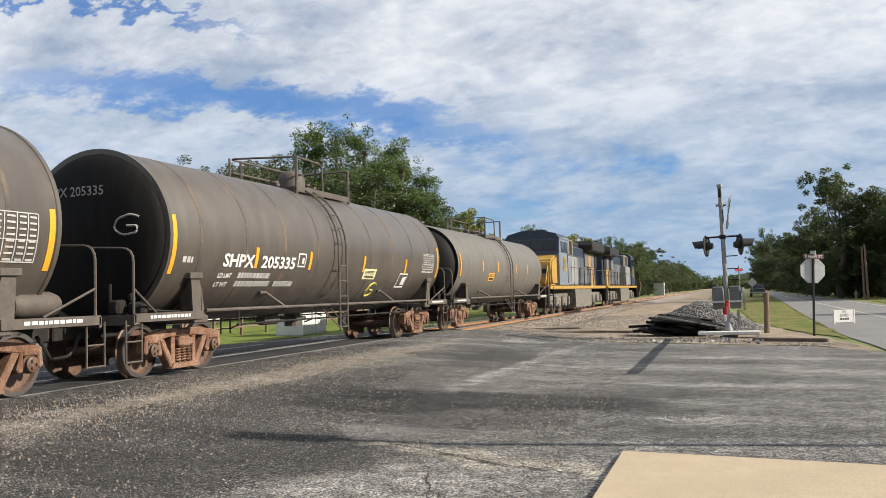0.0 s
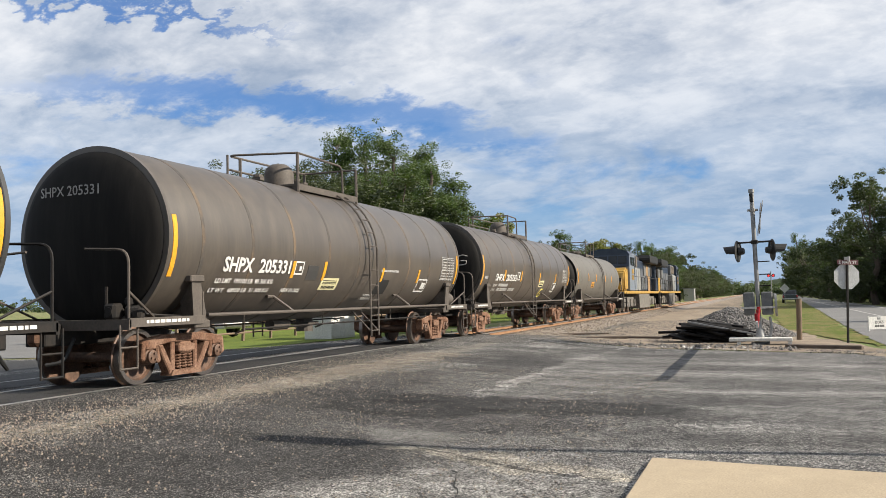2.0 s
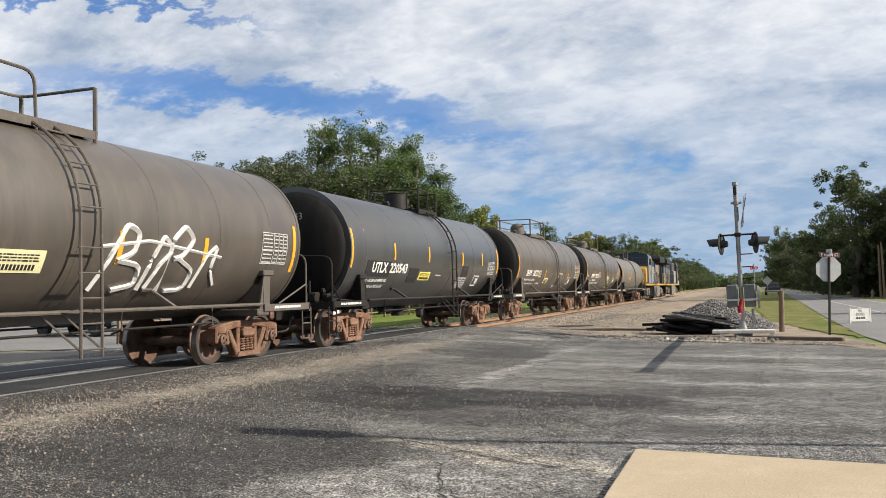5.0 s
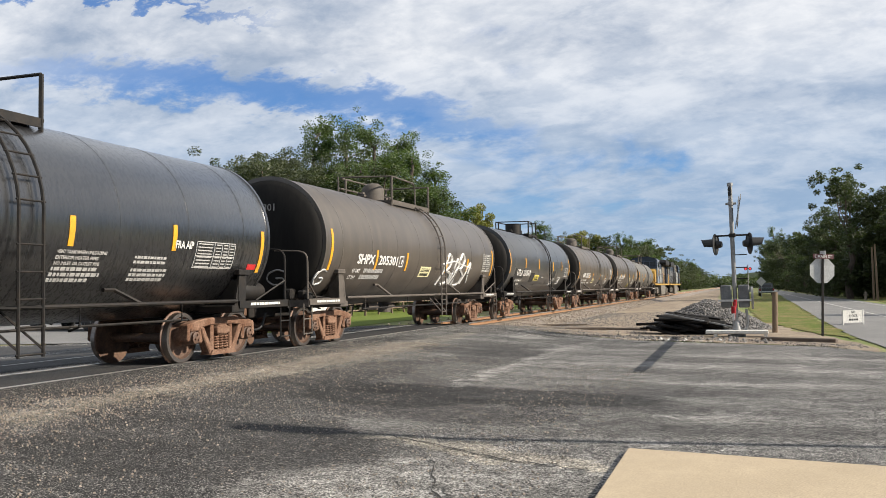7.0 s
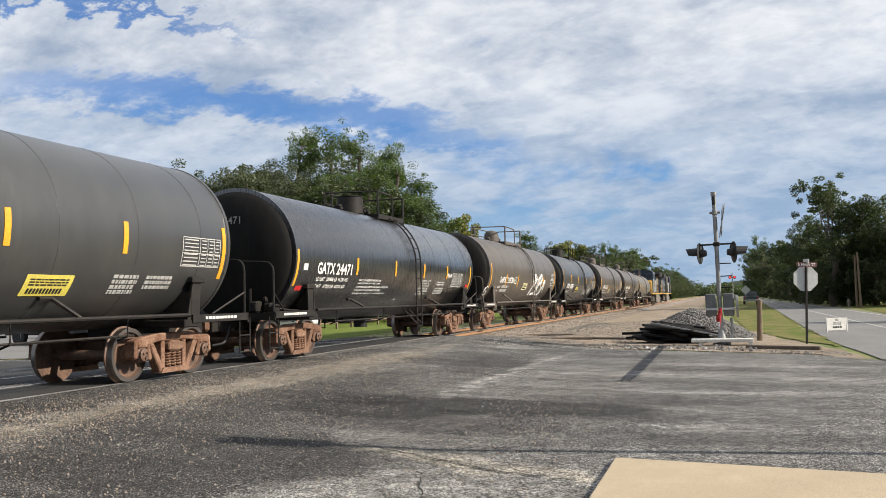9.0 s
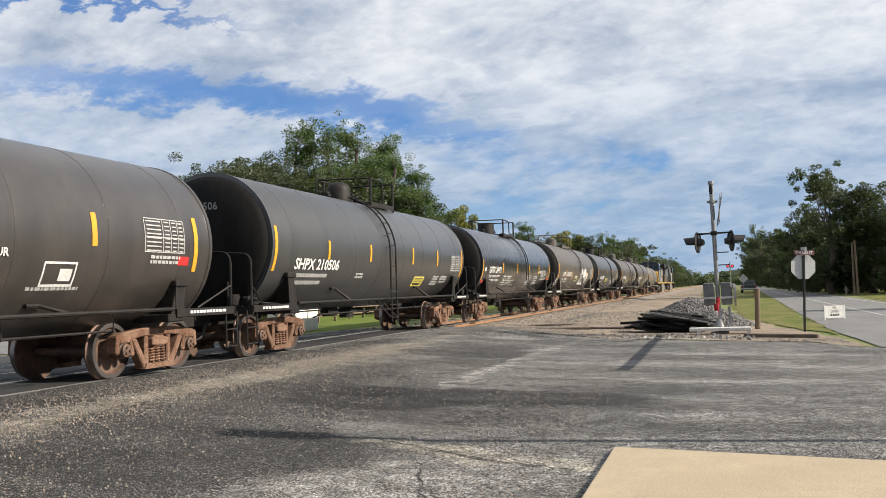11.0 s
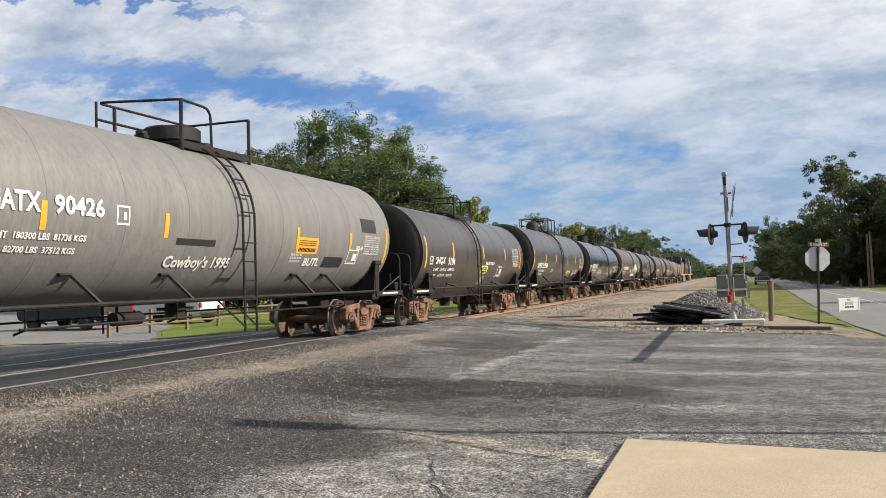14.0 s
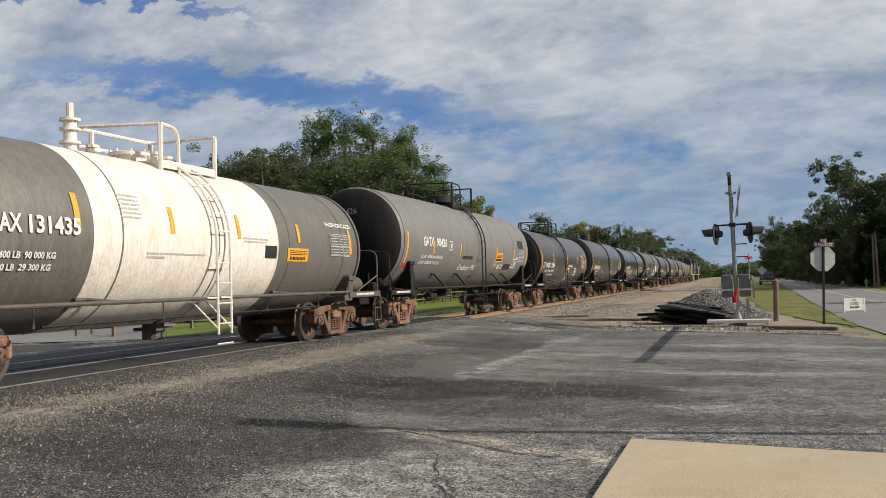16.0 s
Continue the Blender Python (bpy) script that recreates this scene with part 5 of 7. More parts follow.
def wheelset_mesh(r=0.457):
    def build():
        bm = bmesh.new()
        for s in (1, -1):
            prof = [(s * 0.685, 0.10), (s * 0.685, r + 0.028), (s * 0.71, r + 0.028), (s * 0.722, r), (s * 0.825, r - 0.006), (s * 0.825, r - 0.075),
                    (s * 0.775, r - 0.10), (s * 0.755, 0.16), (s * 0.85, 0.13), (s * 0.85, 0.08)]
            lathe_x(bm, prof, 36)
        cyl(bm, (-1.0, 0, 0), (1.0, 0, 0), 0.085, 14)
        for s in (1, -1):
            lathe_x(bm, [(s * 0.93, 0.13), (s * 1.07, 0.13), (s * 1.09, 0.11), (s * 1.13, 0.11), (s * 1.14, 0.09)], 16)
            for k in range(3):
                a = 2 * math.pi * k / 3
                cyl(bm, (s * 1.13, 0.055 * math.cos(a), 0.055 * math.sin(a)), (s * 1.165, 0.055 * math.cos(a), 0.055 * math.sin(a)), 0.02, 6)
        me = mesh_of("wheelset", bm, M["wheel"], True)
        me.materials.append(M["tread"])
        for p in me.polygons:
            far = math.hypot(p.center.y, p.center.z)
            if abs(p.center.x) > 0.72 and far > r - 0.05:
                p.material_index = 1
        return me
    return shared(("wheelset", r), build)


def side_frame_mesh():
    def build():
        bm = bmesh.new()
        # cast side frame: top chord, two sloping tension members, columns round the spring nest, pedestal jaws
        top = [(-1.08, 0.60), (-1.10, 0.70), (-0.80, 0.76), (-0.42, 0.80), (0.42, 0.80), (0.80, 0.76), (1.10, 0.70), (1.08, 0.60), (0.70, 0.62), (0.42, 0.66), (-0.42, 0.66), (-0.70, 0.62)]
        prism(bm, top, -0.09, 0.09)
        for s in (1, -1):
            prism(bm, [(s * 0.72, 0.64), (s * 0.58, 0.64), (s * 0.28, 0.16), (s * 0.40, 0.12)], -0.09, 0.09)
            prism(bm, [(s * 0.36, 0.68), (s * 0.25, 0.68), (s * 0.25, 0.14), (s * 0.36, 0.14)], -0.075, 0.075)
            prism(bm, [(s * 0.72, 0.66), (s * 0.64, 0.40), (s * 0.68, 0.34), (s * 0.76, 0.36), (s * 0.76, 0.64)], -0.10, 0.10)
            prism(bm, [(s * 1.10, 0.70), (s * 1.12, 0.42), (s * 1.06, 0.38), (s * 1.02, 0.42), (s * 1.02, 0.64)], -0.10, 0.10)
            box(bm, (0, s * 0.889, 0.62), (0.2, 0.26, 0.10), None, 0.02)
        prism(bm, [(-0.42, 0.11), (0.42, 0.11), (0.36, 0.20), (-0.36, 0.20)], -0.12, 0.12)
        bmesh.ops.bevel(bm, geom=[e for e in bm.edges if e.is_manifold and e.calc_face_angle(0) > 0.9], offset=0.018, segments=1, affect="EDGES")
        return mesh_of("side_frame", bm, M["rust"])
    return shared("side_frame", build)


def spring_mesh():
    def build():
        bm = bmesh.new()
        pts = []
        for i in range(46):
            t = i / 45
            pts.append((0.062 * math.cos(t * 5.5 * 2 * math.pi), 0.062 * math.sin(t * 5.5 * 2 * math.pi), 0.20 + 0.26 * t))
        tube(bm, pts, 0.019, 5)
        return mesh_of("spring", bm, M["rust"], True)
    return shared("spring", build)


def bolster_mesh():
    def build():
        bm = bmesh.new()
        box(bm, (0, 0, 0.56), (2.25, 0.34, 0.20), None, 0.04)
        for s in (1, -1):
            box(bm, (s * 1.06, 0, 0.56), (0.14, 0.44, 0.13), None, 0.02)
            box(bm, (0, s * 0.42, 0.36), (1.5, 0.08, 0.10), None, 0.02)
            cyl(bm, (-0.7, s * 0.42, 0.40), (0.0, s * 0.30, 0.42), 0.03, 6)
        cyl(bm, (0, 0, 0.62), (0, 0, 0.78), 0.2, 14)
        return mesh_of("truck", bm, M["rust"])
    return shared("bolster", build)


def add_truck(car, y, tint=""):
    truck = part("truck", bolster_mesh(), None, car, at=pose(0, y, 0), label="rust-brown three-piece freight truck")
    for s in (1, -1):
        part("side_frame", side_frame_mesh(), None, truck, at=pose(s * 1.0, 0, 0))
        for dy in (-0.15, 0.0, 0.15):
            part("spring", spring_mesh(), None, truck, at=pose(s * 1.02, dy, 0))
        w = part("wheelset", wheelset_mesh(), None, truck, at=pose(0, s * 0.889, 0.457))
        SPIN.append((w, s * 0.889, 0.457, y))


def on_tank(R, zc, y, z, lift=0.008, side=1):
    a = math.asin(max(-1, min(1, (z - zc) / R)))
    return Vector((side * (R + lift) * math.cos(a), y, zc + (R + lift) * math.sin(a)))


def patch(bm, R, zc, y0, y1, z0, z1, lift=0.008, n=4, lean=0.0):
    """A curved plate that lies on the tank from height z0 to z1."""
    a0, a1 = [math.asin(max(-1, min(1, (z - zc) / R))) for z in (z0, z1)]
    rows = []
    for i in range(n + 1):
        a = a0 + (a1 - a0) * i / n
        sh = lean * i / n
        rows.append([bm.verts.new(((R + l) * math.cos(a), y + sh, zc + (R + l) * math.sin(a))) for l in (0.0, lift) for y in (y0, y1)])
    for u, w in zip(rows, rows[1:]):
        bm.faces.new((u[2], u[3], w[3], w[2]))
        bm.faces.new((u[0], u[2], w[2], w[0]))
        bm.faces.new((u[3], u[1], w[1], w[3]))
    for u in (rows[0], rows[-1]):
        bm.faces.new((u[0], u[1], u[3], u[2]))


def letter(bm, text, R, zc, y, z, h, width=None, lift=0.016, bold=0.03):
    """Lettering wrapped round the tank, its foot at height z, and from y onwards."""
    vs, fs, w = words(text, bold)
    k = (width / w) if width else h
    a0 = math.asin(max(-1, min(1, (z - zc) / R)))
    made = [bm.verts.new(((R + lift) * math.cos(a0 + v * h / R), y + u * k, zc + (R + lift) * math.sin(a0 + v * h / R))) for u, v in vs]
    for f in fs:
        try:
            bm.faces.new([made[i] for i in f])
        except ValueError:
            pass


def islands(bm):
    """Each separate character of a text as a bmesh of its own."""
    left, out = set(bm.faces), []
    while left:
        todo, mine = [left.pop()], []
        while todo:
            f = todo.pop()
            mine.append(f)
            for e in f.edges:
                for g in e.link_faces:
                    if g in left:
                        left.discard(g)
                        todo.append(g)
        one, at = bmesh.new(), {}
        for f in mine:
            for v in f.verts:
                if v not in at:
                    at[v] = one.verts.new(v.co)
            one.faces.new([at[v] for v in f.verts])
        out.append(one)
    bm.free()
    return out


def bars(bm, R, zc, y, z, rows, h, gap, rng, lift=0.008):
    """Writing too small to read: rows of short bars."""
    for i, width in enumerate(rows):
        zz, yy = z - i * gap, y
        while yy < y + width - 0.02:
            w = min(rng.uniform(0.03, 0.11), y + width - yy)
            patch(bm, R, zc, yy, yy + w, zz, zz + h, lift, 1)
            yy += w + 0.022


def grid_table(bm, R, zc, y0, y1, z0, z1):
    """A stencilled test table: a frame, its rules and rows of bars."""
    for z in (z0, z1, z0 + (z1 - z0) * 0.45):
        patch(bm, R, zc, y0, y1, z, z + 0.015, 0.010, 1)
    for k in (0, 0.45, 0.65, 0.83, 1):
        y = y0 + (y1 - y0) * k
        patch(bm, R, zc, y - 0.008, y + 0.008, z0, z1, 0.010, 4)
    for i in range(8):
        z = z0 + (z1 - z0) * (i + 0.3) / 8
        for a, b in ((0.04, 0.40), (0.49, 0.62), (0.69, 0.80), (0.86, 0.97)):
            patch(bm, R, zc, y0 + (y1 - y0) * a, y0 + (y1 - y0) * b, z, z + (z1 - z0) * 0.04, 0.010, 1)


def tank_car(spec):
    name, rear, front = spec["mark"], spec["rear"], spec["front"]
    mid, half = (rear + front) / 2, (front - rear) / 2
    R, zc = spec.get("R", 1.53), spec.get("zc", 2.42)
    rng = random.Random(name)
    paint = M[spec["paint"]]
    metal = M[spec.get("metal", "iron")]
    car = thing("tank_car", pose(-D, mid, 0), spec["label"], "tank car", "tank cars of the train")
    RUN.append((car, mid))
    L = half + spec.get("over", 0.97)
    dish = spec.get("dish", 0.28)

    # shell
    bm = bmesh.new()
    prof = []
    crown = spec.get("crown", 0.06)
    ahead = spec.get("ahead", 0.0)      # extra length of shell at the front end
    for s in (-1, 1):
        head = [(L + dish * math.cos(k * math.pi / 2 / 7), (R - crown) * math.sin(k * math.pi / 2 / 7)) for k in range(8)]
        head[0] = (L + dish, 0.02)
        rim = [(L, R - crown * 0.3), (L - crown, R)]
        side = [(s * a + (ahead if s > 0 else 0.0), r) for a, r in head + rim]
        prof += side if s < 0 else side[::-1]
    lathe_x(bm, prof, 72, "Y")
    bmesh.ops.translate(bm, vec=(0, 0, zc), verts=bm.verts)
    tank = part("tank", bm, paint, car, smooth=True)
    # both heads get the blacker colour that includes their shade
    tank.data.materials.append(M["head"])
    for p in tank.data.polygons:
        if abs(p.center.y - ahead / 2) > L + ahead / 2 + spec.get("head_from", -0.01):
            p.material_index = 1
    if spec.get("band"):
        y0, y1 = spec["band"]
        bm = bmesh.new()
        lathe_x(bm, [(y0, R - 0.01), (y0, R + 0.006), (y1, R + 0.006), (y1, R - 0.01)], 72, "Y")
        bmesh.ops.translate(bm, vec=(0, 0, zc), verts=bm.verts)
        part("painted_band", bm, M["cream"], car, "rust-stained cream band round the middle of the tank", smooth=True)
        R += 0.007
    # seams
    n = spec.get("seams", 7)
    for i in range(n):
        y = -L + 0.9 + (2 * L - 1.8) * i / (n - 1)
        bm = bmesh.new()
        wide = 0.042 if spec.get("rusty") else 0.016
        lathe_x(bm, [(y - wide - 0.006, R - 0.005), (y - wide, R + 0.004), (y + wide, R + 0.004), (y + wide + 0.006, R - 0.005)], 64, "Y")
        bmesh.ops.translate(bm, vec=(0, 0, zc), verts=bm.verts)
        part("seam", bm, M["rustline"] if spec.get("rusty") else paint, car, smooth=True)
    for s in (-1, 1):
        if dish < 0.5:
            bm = bmesh.new()
            lathe_x(bm, [(s * (L - 0.05), R + 0.001), (s * (L - 0.04), R + 0.014), (s * (L + 0.03), R + 0.014), (s * (L + 0.035), R - 0.05)], 64, "Y")
            bmesh.ops.translate(bm, vec=(0, ahead if s > 0 else 0.0, zc), verts=bm.verts)
            part("head_flange", bm, paint, car, smooth=True)
    # underframe
    for s in (-1, 1):
        e = s * (half + 2.02)
        bm = bmesh.new()
        box(bm, (0, s * (half + 0.75), 0.86), (0.40, 2.9, 0.34), None, 0.02)
        part("draft_sill", bm, M["iron"], car)
        bm = bmesh.new()
        box(bm, (0, s * half, 0.95), (2.9, 0.42, 0.14), None, 0.02)
        bolster = part("bolster", bm, metal, car)
        for x in (-1, 1):
            bm = bmesh.new()
            prism(bm, [(s * half, 1.0), (s * half + 0.03, 1.0), (s * half + 0.03, 1.5), (s * half, 1.5)], min(x * 0.02, x * 1.45), max(x * 0.02, x * 1.45))
            part("web_plate", bm, metal, bolster)
            bm = bmesh.new()
            prism(bm, [(s * (half - 0.14), 1.0), (s * (half + 0.24), 1.0), (s * (half + 0.29), zc - 0.72), (s * (half + 0.05), zc - 0.72)], x * 1.42 - 0.02, x * 1.42 + 0.02)
            saddle = part("saddle", bm, metal, car, "triangular saddle plate")
            bm = bmesh.new()
            box(bm, (x * 1.36, s * (half + 0.17), zc - 0.70), (0.24, 0.38, 0.11), None, 0.015)
            part("saddle_pad", bm, metal, saddle)
            bm = bmesh.new()
            prism(bm, [(s * (half + 0.06), 1.0), (s * (half + 0.10), 1.0), (s * (half + 0.20), zc - 0.72), (s * (half + 0.16), zc - 0.72)], min(x * 1.1, x * 1.40), max(x * 1.1, x * 1.40))
            part("gusset", bm, metal, saddle)
        # end platform with its stepped ends
        bm = bmesh.new()
        box(bm, (0, s * (half + 1.62), 1.05), (2.9, 0.45, 0.05))
        for x in (-1.45, 1.45):
            box(bm, (x, s * (half + 0.92), 1.03), (0.06, 1.86, 0.14))
        box(bm, (0, s * (half + 1.84), 1.0), (2.96, 0.05, 0.16))
        part("end_platform", bm, metal, car)
        for x in (-1.42, 1.42):
            bm = bmesh.new()
            y = s * (half + 1.80)
            tube(bm, rounded([(x, y, 1.05), (x, y, 2.14), (x * 0.42, y, 2.18)], 0.22), 0.022)
            tube(bm, [(x, y, 1.5), (x * 0.86, s * (half + 0.98), 1.1)], 0.02)
            part("end_handrail", bm, metal, car)
            bm = bmesh.new()
            for dx in (-0.19, 0.19):
                tube(bm, [(x, y + dx, 1.0), (x, y + dx, 0.32)], 0.016)
            for z in (0.34, 0.66):
                tube(bm, [(x, y - 0.19, z), (x, y + 0.19, z)], 0.016)
            part("sill_step", bm, metal, car)
        bm = bmesh.new()
        cyl(bm, (0, s * (half + 1.7), 0.84), (0, e + s * 0.12, 0.84), 0.09, 10)
        box(bm, (0, e + s * 0.14, 0.84), (0.26, 0.24, 0.28), None, 0.06)
        part("coupler", bm, M["rust"], car)
        bm = bmesh.new()
        tube(bm, rounded([(0.35, e - s * 0.25, 0.8), (0.38, e, 0.45), (0.2, e + s * 0.18, 0.42)], 0.15), 0.03)
        part("air_hose", bm, M["lamp_black"], car)
        stencil = bmesh.new()
        y = s * (half + 0.92)
        yy = y - 0.55
        while yy < y + 0.5:
            w = rng.uniform(0.05, 0.12)
            box(stencil, (1.483, yy + w / 2, 1.035), (0.006, w, 0.05))
            yy += w + 0.025
        tagged(part("sill_stencil", stencil, M["white"], car), kind="stuff")
        add_truck(car, s * half)
    # long side pipes with their brackets
    for x in (-1, 1):
        bm = bmesh.new()
        tube(bm, [(x * 1.47, -half + 0.1, 1.10), (x * 1.47, half - 0.1, 1.10)], 0.034, 8)
        part("side_handrail", bm, metal, car)
        bm = bmesh.new()
        tube(bm, [(x * 1.30, -half + 1.4, 0.80), (x * 1.30, half - 1.4, 0.80)], 0.022, 6)
        part("brake_pipe", bm, M["iron"], car)
        for y in [half * k for k in spec.get("brackets", (-0.55, 0.48))]:
            bm = bmesh.new()
            tube(bm, [(x * 1.47, y + 0.28, 1.10), (x * (R * 0.76), y, zc - R * 0.66), (x * (R * 0.78), y - 0.28, zc - R * 0.66)], 0.035, 6)
            part("bracket", bm, metal, car)
        for y in (-half * 0.8, -half * 0.3, half * 0.3, half * 0.7):
            bm = bmesh.new()
            tube(bm, [(x * 1.47, y, 1.10), (x * 1.47, y, 0.80), (x * 1.28, y, 0.74)], 0.02, 6)
            part("hanger", bm, metal, car)
    bm = bmesh.new()
    cyl(bm, (0.15, -half * 0.3, 0.80), (0.15, -half * 0.3 + 0.7, 0.80), 0.12, 14)
    part("air_reservoir", bm, metal, car, smooth=True)
    bm = bmesh.new()
    yb = (half + 1.15) if spec.get("valve_front") else -(half + 1.2)
    for dx, dy, dz, w, hgt in ((0.70, -0.1, 1.20, 0.22, 0.26), (0.95, 0.05, 1.18, 0.20, 0.22), (1.15, -0.05, 1.16, 0.16, 0.18), (0.82, 0.12, 1.36, 0.12, 0.16)):
        box(bm, (dx, yb + dy, dz), (w, w * 1.1, hgt), None, 0.04)
        cyl(bm, (dx, yb + dy - w * 0.6, dz), (dx, yb + dy + w * 0.75, dz), w * 0.32, 10)
    cyl(bm, (0.6, yb - 0.15, 1.1), (0.6, yb - 0.15, 1.6), 0.025, 6)
    tube(bm, rounded([(1.15, yb, 1.16), (1.25, yb + 0.4, 1.12), (1.2, yb + 0.9, 1.1)], 0.1), 0.02)
    part("control_valve", bm, M["iron"], car)
    if spec.get("tank_front"):
        bm = bmesh.new()
        lathe_x(bm, [(-0.48, 0.02), (-0.42, 0.15), (-0.3, 0.19), (0.3, 0.19), (0.42, 0.15), (0.48, 0.02)], 18, "Y")
        bmesh.ops.translate(bm, vec=(1.05, half + 0.95, 1.28), verts=bm.verts)
        part("brake_reservoir", bm, metal, car, smooth=True)
    # bottom outlet
    bm = bmesh.new()
    cyl(bm, (0, 0, zc - R - 0.30), (0, 0, zc - R + 0.06), 0.2, 14)
    box(bm, (0, 0, zc - R - 0.1), (0.5, 0.5, 0.06))
    part("outlet_valve", bm, metal, car)
    # ladder: rails run down the tank's curve, then straight to the ground
    yl = spec["ladder"]
    for x in (-1, 1):
        ladder = None
        bm = bmesh.new()
        for dy in (-0.21, 0.21):
            arc = [((R + 0.10) * math.cos(a) * x, yl + dy, zc + (R + 0.10) * math.sin(a)) for a in [radians(76 - k * 8) for k in range(10)]]
            tube(bm, arc + [(x * (R + 0.10), yl + dy, 0.45)], 0.024 if x > 0 else 0.02, 6)
            tube(bm, [(x * (R + 0.1), yl + dy, 1.1), (x * 1.35, yl + dy - 0.5, 1.12)], 0.018, 5)
            tube(bm, [(x * (R + 0.1), yl + dy, 0.55), (x * 1.3, yl + dy - 0.45, 1.1)], 0.018, 5)
        ladder = part("ladder", bm, M["cream"] if spec.get("band") else metal, car)
        rmat = M["cream"] if spec.get("band") else metal
        places = [((R + 0.10) * math.cos(radians(66 - k * 12)) * x, zc + (R + 0.10) * math.sin(radians(66 - k * 12))) for k in range(6)] + [(x * (R + 0.10), zc - 0.05 - 0.36 * k) for k in range(1, 6)]

        def rung():
            b = bmesh.new()
            tube(b, [(0, -0.25, 0), (0, 0.25, 0)], 0.015, 5)
            return mesh_of("rung", b, rmat)
        for px, pz in places:
            part("rung", shared(("rung", rmat.name), rung), None, ladder, at=pose(px, yl, pz))
    # platform over the manway: guard rails with a gap at the ladder
    zt = zc + R
    ya, yc, yb2 = spec.get("rails", (-1.2, 0.4, 1.4))
    yp, pl = (ya + yb2) / 2, yb2 - ya
    rh = zt + spec.get("rail_height", 0.68)
    zs = zc + math.sqrt(R * R - 0.76 ** 2)
    rmat = M["cream"] if spec.get("band") else metal
    rr = 0.036 if spec.get("band") else 0.026
    bm = bmesh.new()
    box(bm, (0, ya, zs + 0.16), (1.54, 0.08, 0.05))
    box(bm, (0, ya, zs + 0.10), (1.50, 0.03, 0.12))
    platform = part("platform_beam", bm, rmat, car)
    bm = bmesh.new()
    box(bm, (0, yb2, zs + 0.16), (1.54, 0.08, 0.05))
    part("platform_beam", bm, rmat, platform)
    for x in (-1, 1):
        bm = bmesh.new()
        box(bm, (x * 0.60, yp, zs + 0.16), (0.30, pl - 0.08, 0.035))
        box(bm, (x * 0.76, yp, zs + 0.12), (0.03, pl, 0.14))
        part("walkway", bm, rmat, platform)
    for x, y in ((0.75, ya), (0.75, yb2), (-0.75, ya), (-0.75, yb2)):
        bm = bmesh.new()
        tube(bm, [(x, y, zs - 0.03), (x, y, rh)], rr + 0.01, 6)
        part("rail_post", bm, rmat, platform)
    back = ya - spec.get("back", 0.5)
    for pts in ([(0.75, ya, rh), (0.75, yc, rh - 0.02), (0.75, yc + 0.03, zs)], [(0.75, ya, rh), (-0.75, back, rh - 0.02), (-0.75, yb2, rh), (0.75, yb2, rh)], [(-0.75, back, rh), (-0.75, back, zs)],
                [(-0.75, back, rh - 0.33), (-0.75, yb2, rh - 0.33)]):
        bm = bmesh.new()
        tube(bm, rounded(pts, 0.22), rr, 6)
        part("guard_rail", bm, rmat, platform)
    bm = bmesh.new()
    yd = spec.get("dome_at", yp - 0.55)
    shape = spec.get("dome", "round")
    if shape == "round":
        lathe_x(bm, [(0, 0.34), (0.34, 0.34), (0.46, 0.30), (0.55, 0.18), (0.58, 0.01)], 24, "Z")
    elif shape == "drum":
        lathe_x(bm, [(0, 0.36), (0.02, 0.38), (0.48, 0.38), (0.50, 0.40), (0.52, 0.40), (0.52, 0.02)], 24, "Z")
    elif shape == "dish":
        lathe_x(bm, [(0, 0.3), (0.1, 0.3), (0.13, 0.55), (0.36, 0.55), (0.40, 0.5), (0.41, 0.02)], 24, "Z")
    else:
        lathe_x(bm, [(0, 0.28), (0.12, 0.28), (0.13, 0.36), (0.18, 0.36), (0.2, 0.30), (0.22, 0.02)], 20, "Z")
        for k in range(8):
            a = 2 * math.pi * k / 8
            cyl(bm, (0.33 * math.cos(a), 0.33 * math.sin(a), 0.10), (0.33 * math.cos(a), 0.33 * math.sin(a), 0.24), 0.02, 6)
    bmesh.ops.translate(bm, vec=(0, yd, zt - 0.03), verts=bm.verts)
    part("manway", bm, rmat, car, smooth=True)
    for k, (dy, hgt) in enumerate(((-1.05, 0.10), (0.6, 0.20), (0.95, 0.16))):
        bm = bmesh.new()
        cyl(bm, (0.1, yd + dy, zt - 0.05), (0.1, yd + dy, zt + hgt), 0.07, 10)
        box(bm, (0.1, yd + dy, zt + hgt * 0.6), (0.22, 0.16, 0.06))
        cyl(bm, (0.1, yd + dy, zt + hgt), (0.1, yd + dy, zt + hgt + 0.05), 0.11, 8)
        part("valve", bm, rmat, car)
    if spec.get("band"):
        bm = bmesh.new()
        yv = -2.06
        cyl(bm, (0, yv, zt - 0.05), (0, yv, zt + 0.5), 0.11, 12)
        cyl(bm, (0, yv, zt + 0.5), (0, yv, zt + 0.8), 0.06, 10)
        for z in (0.12, 0.34, 0.5):
            cyl(bm, (0, yv, zt + z), (0, yv, zt + z + 0.04), 0.17, 12)
        part("vent_pipe", bm, M["cream"], car, smooth=True)
    # reflector strips
    for y, za, zb in spec["strips"]:
        bm = bmesh.new()
        patch(bm, R, zc, y - 0.055, y + 0.055, za, zb, 0.009, 6)
        part("reflector_strip", bm, M[spec.get("strip_paint", "yellow")], car)
    # lettering and plates
    for text, y, z, h, width, colour in spec["text"]:
        bm = bmesh.new()
        letter(bm, text, R, zc, y, z, h, width)
        if h < 0.2:
            tagged(part("lettering", bm, M[colour], car), kind="stuff")
            continue
        for glyph in islands(bm):
            part("letter", glyph, M[colour], car)
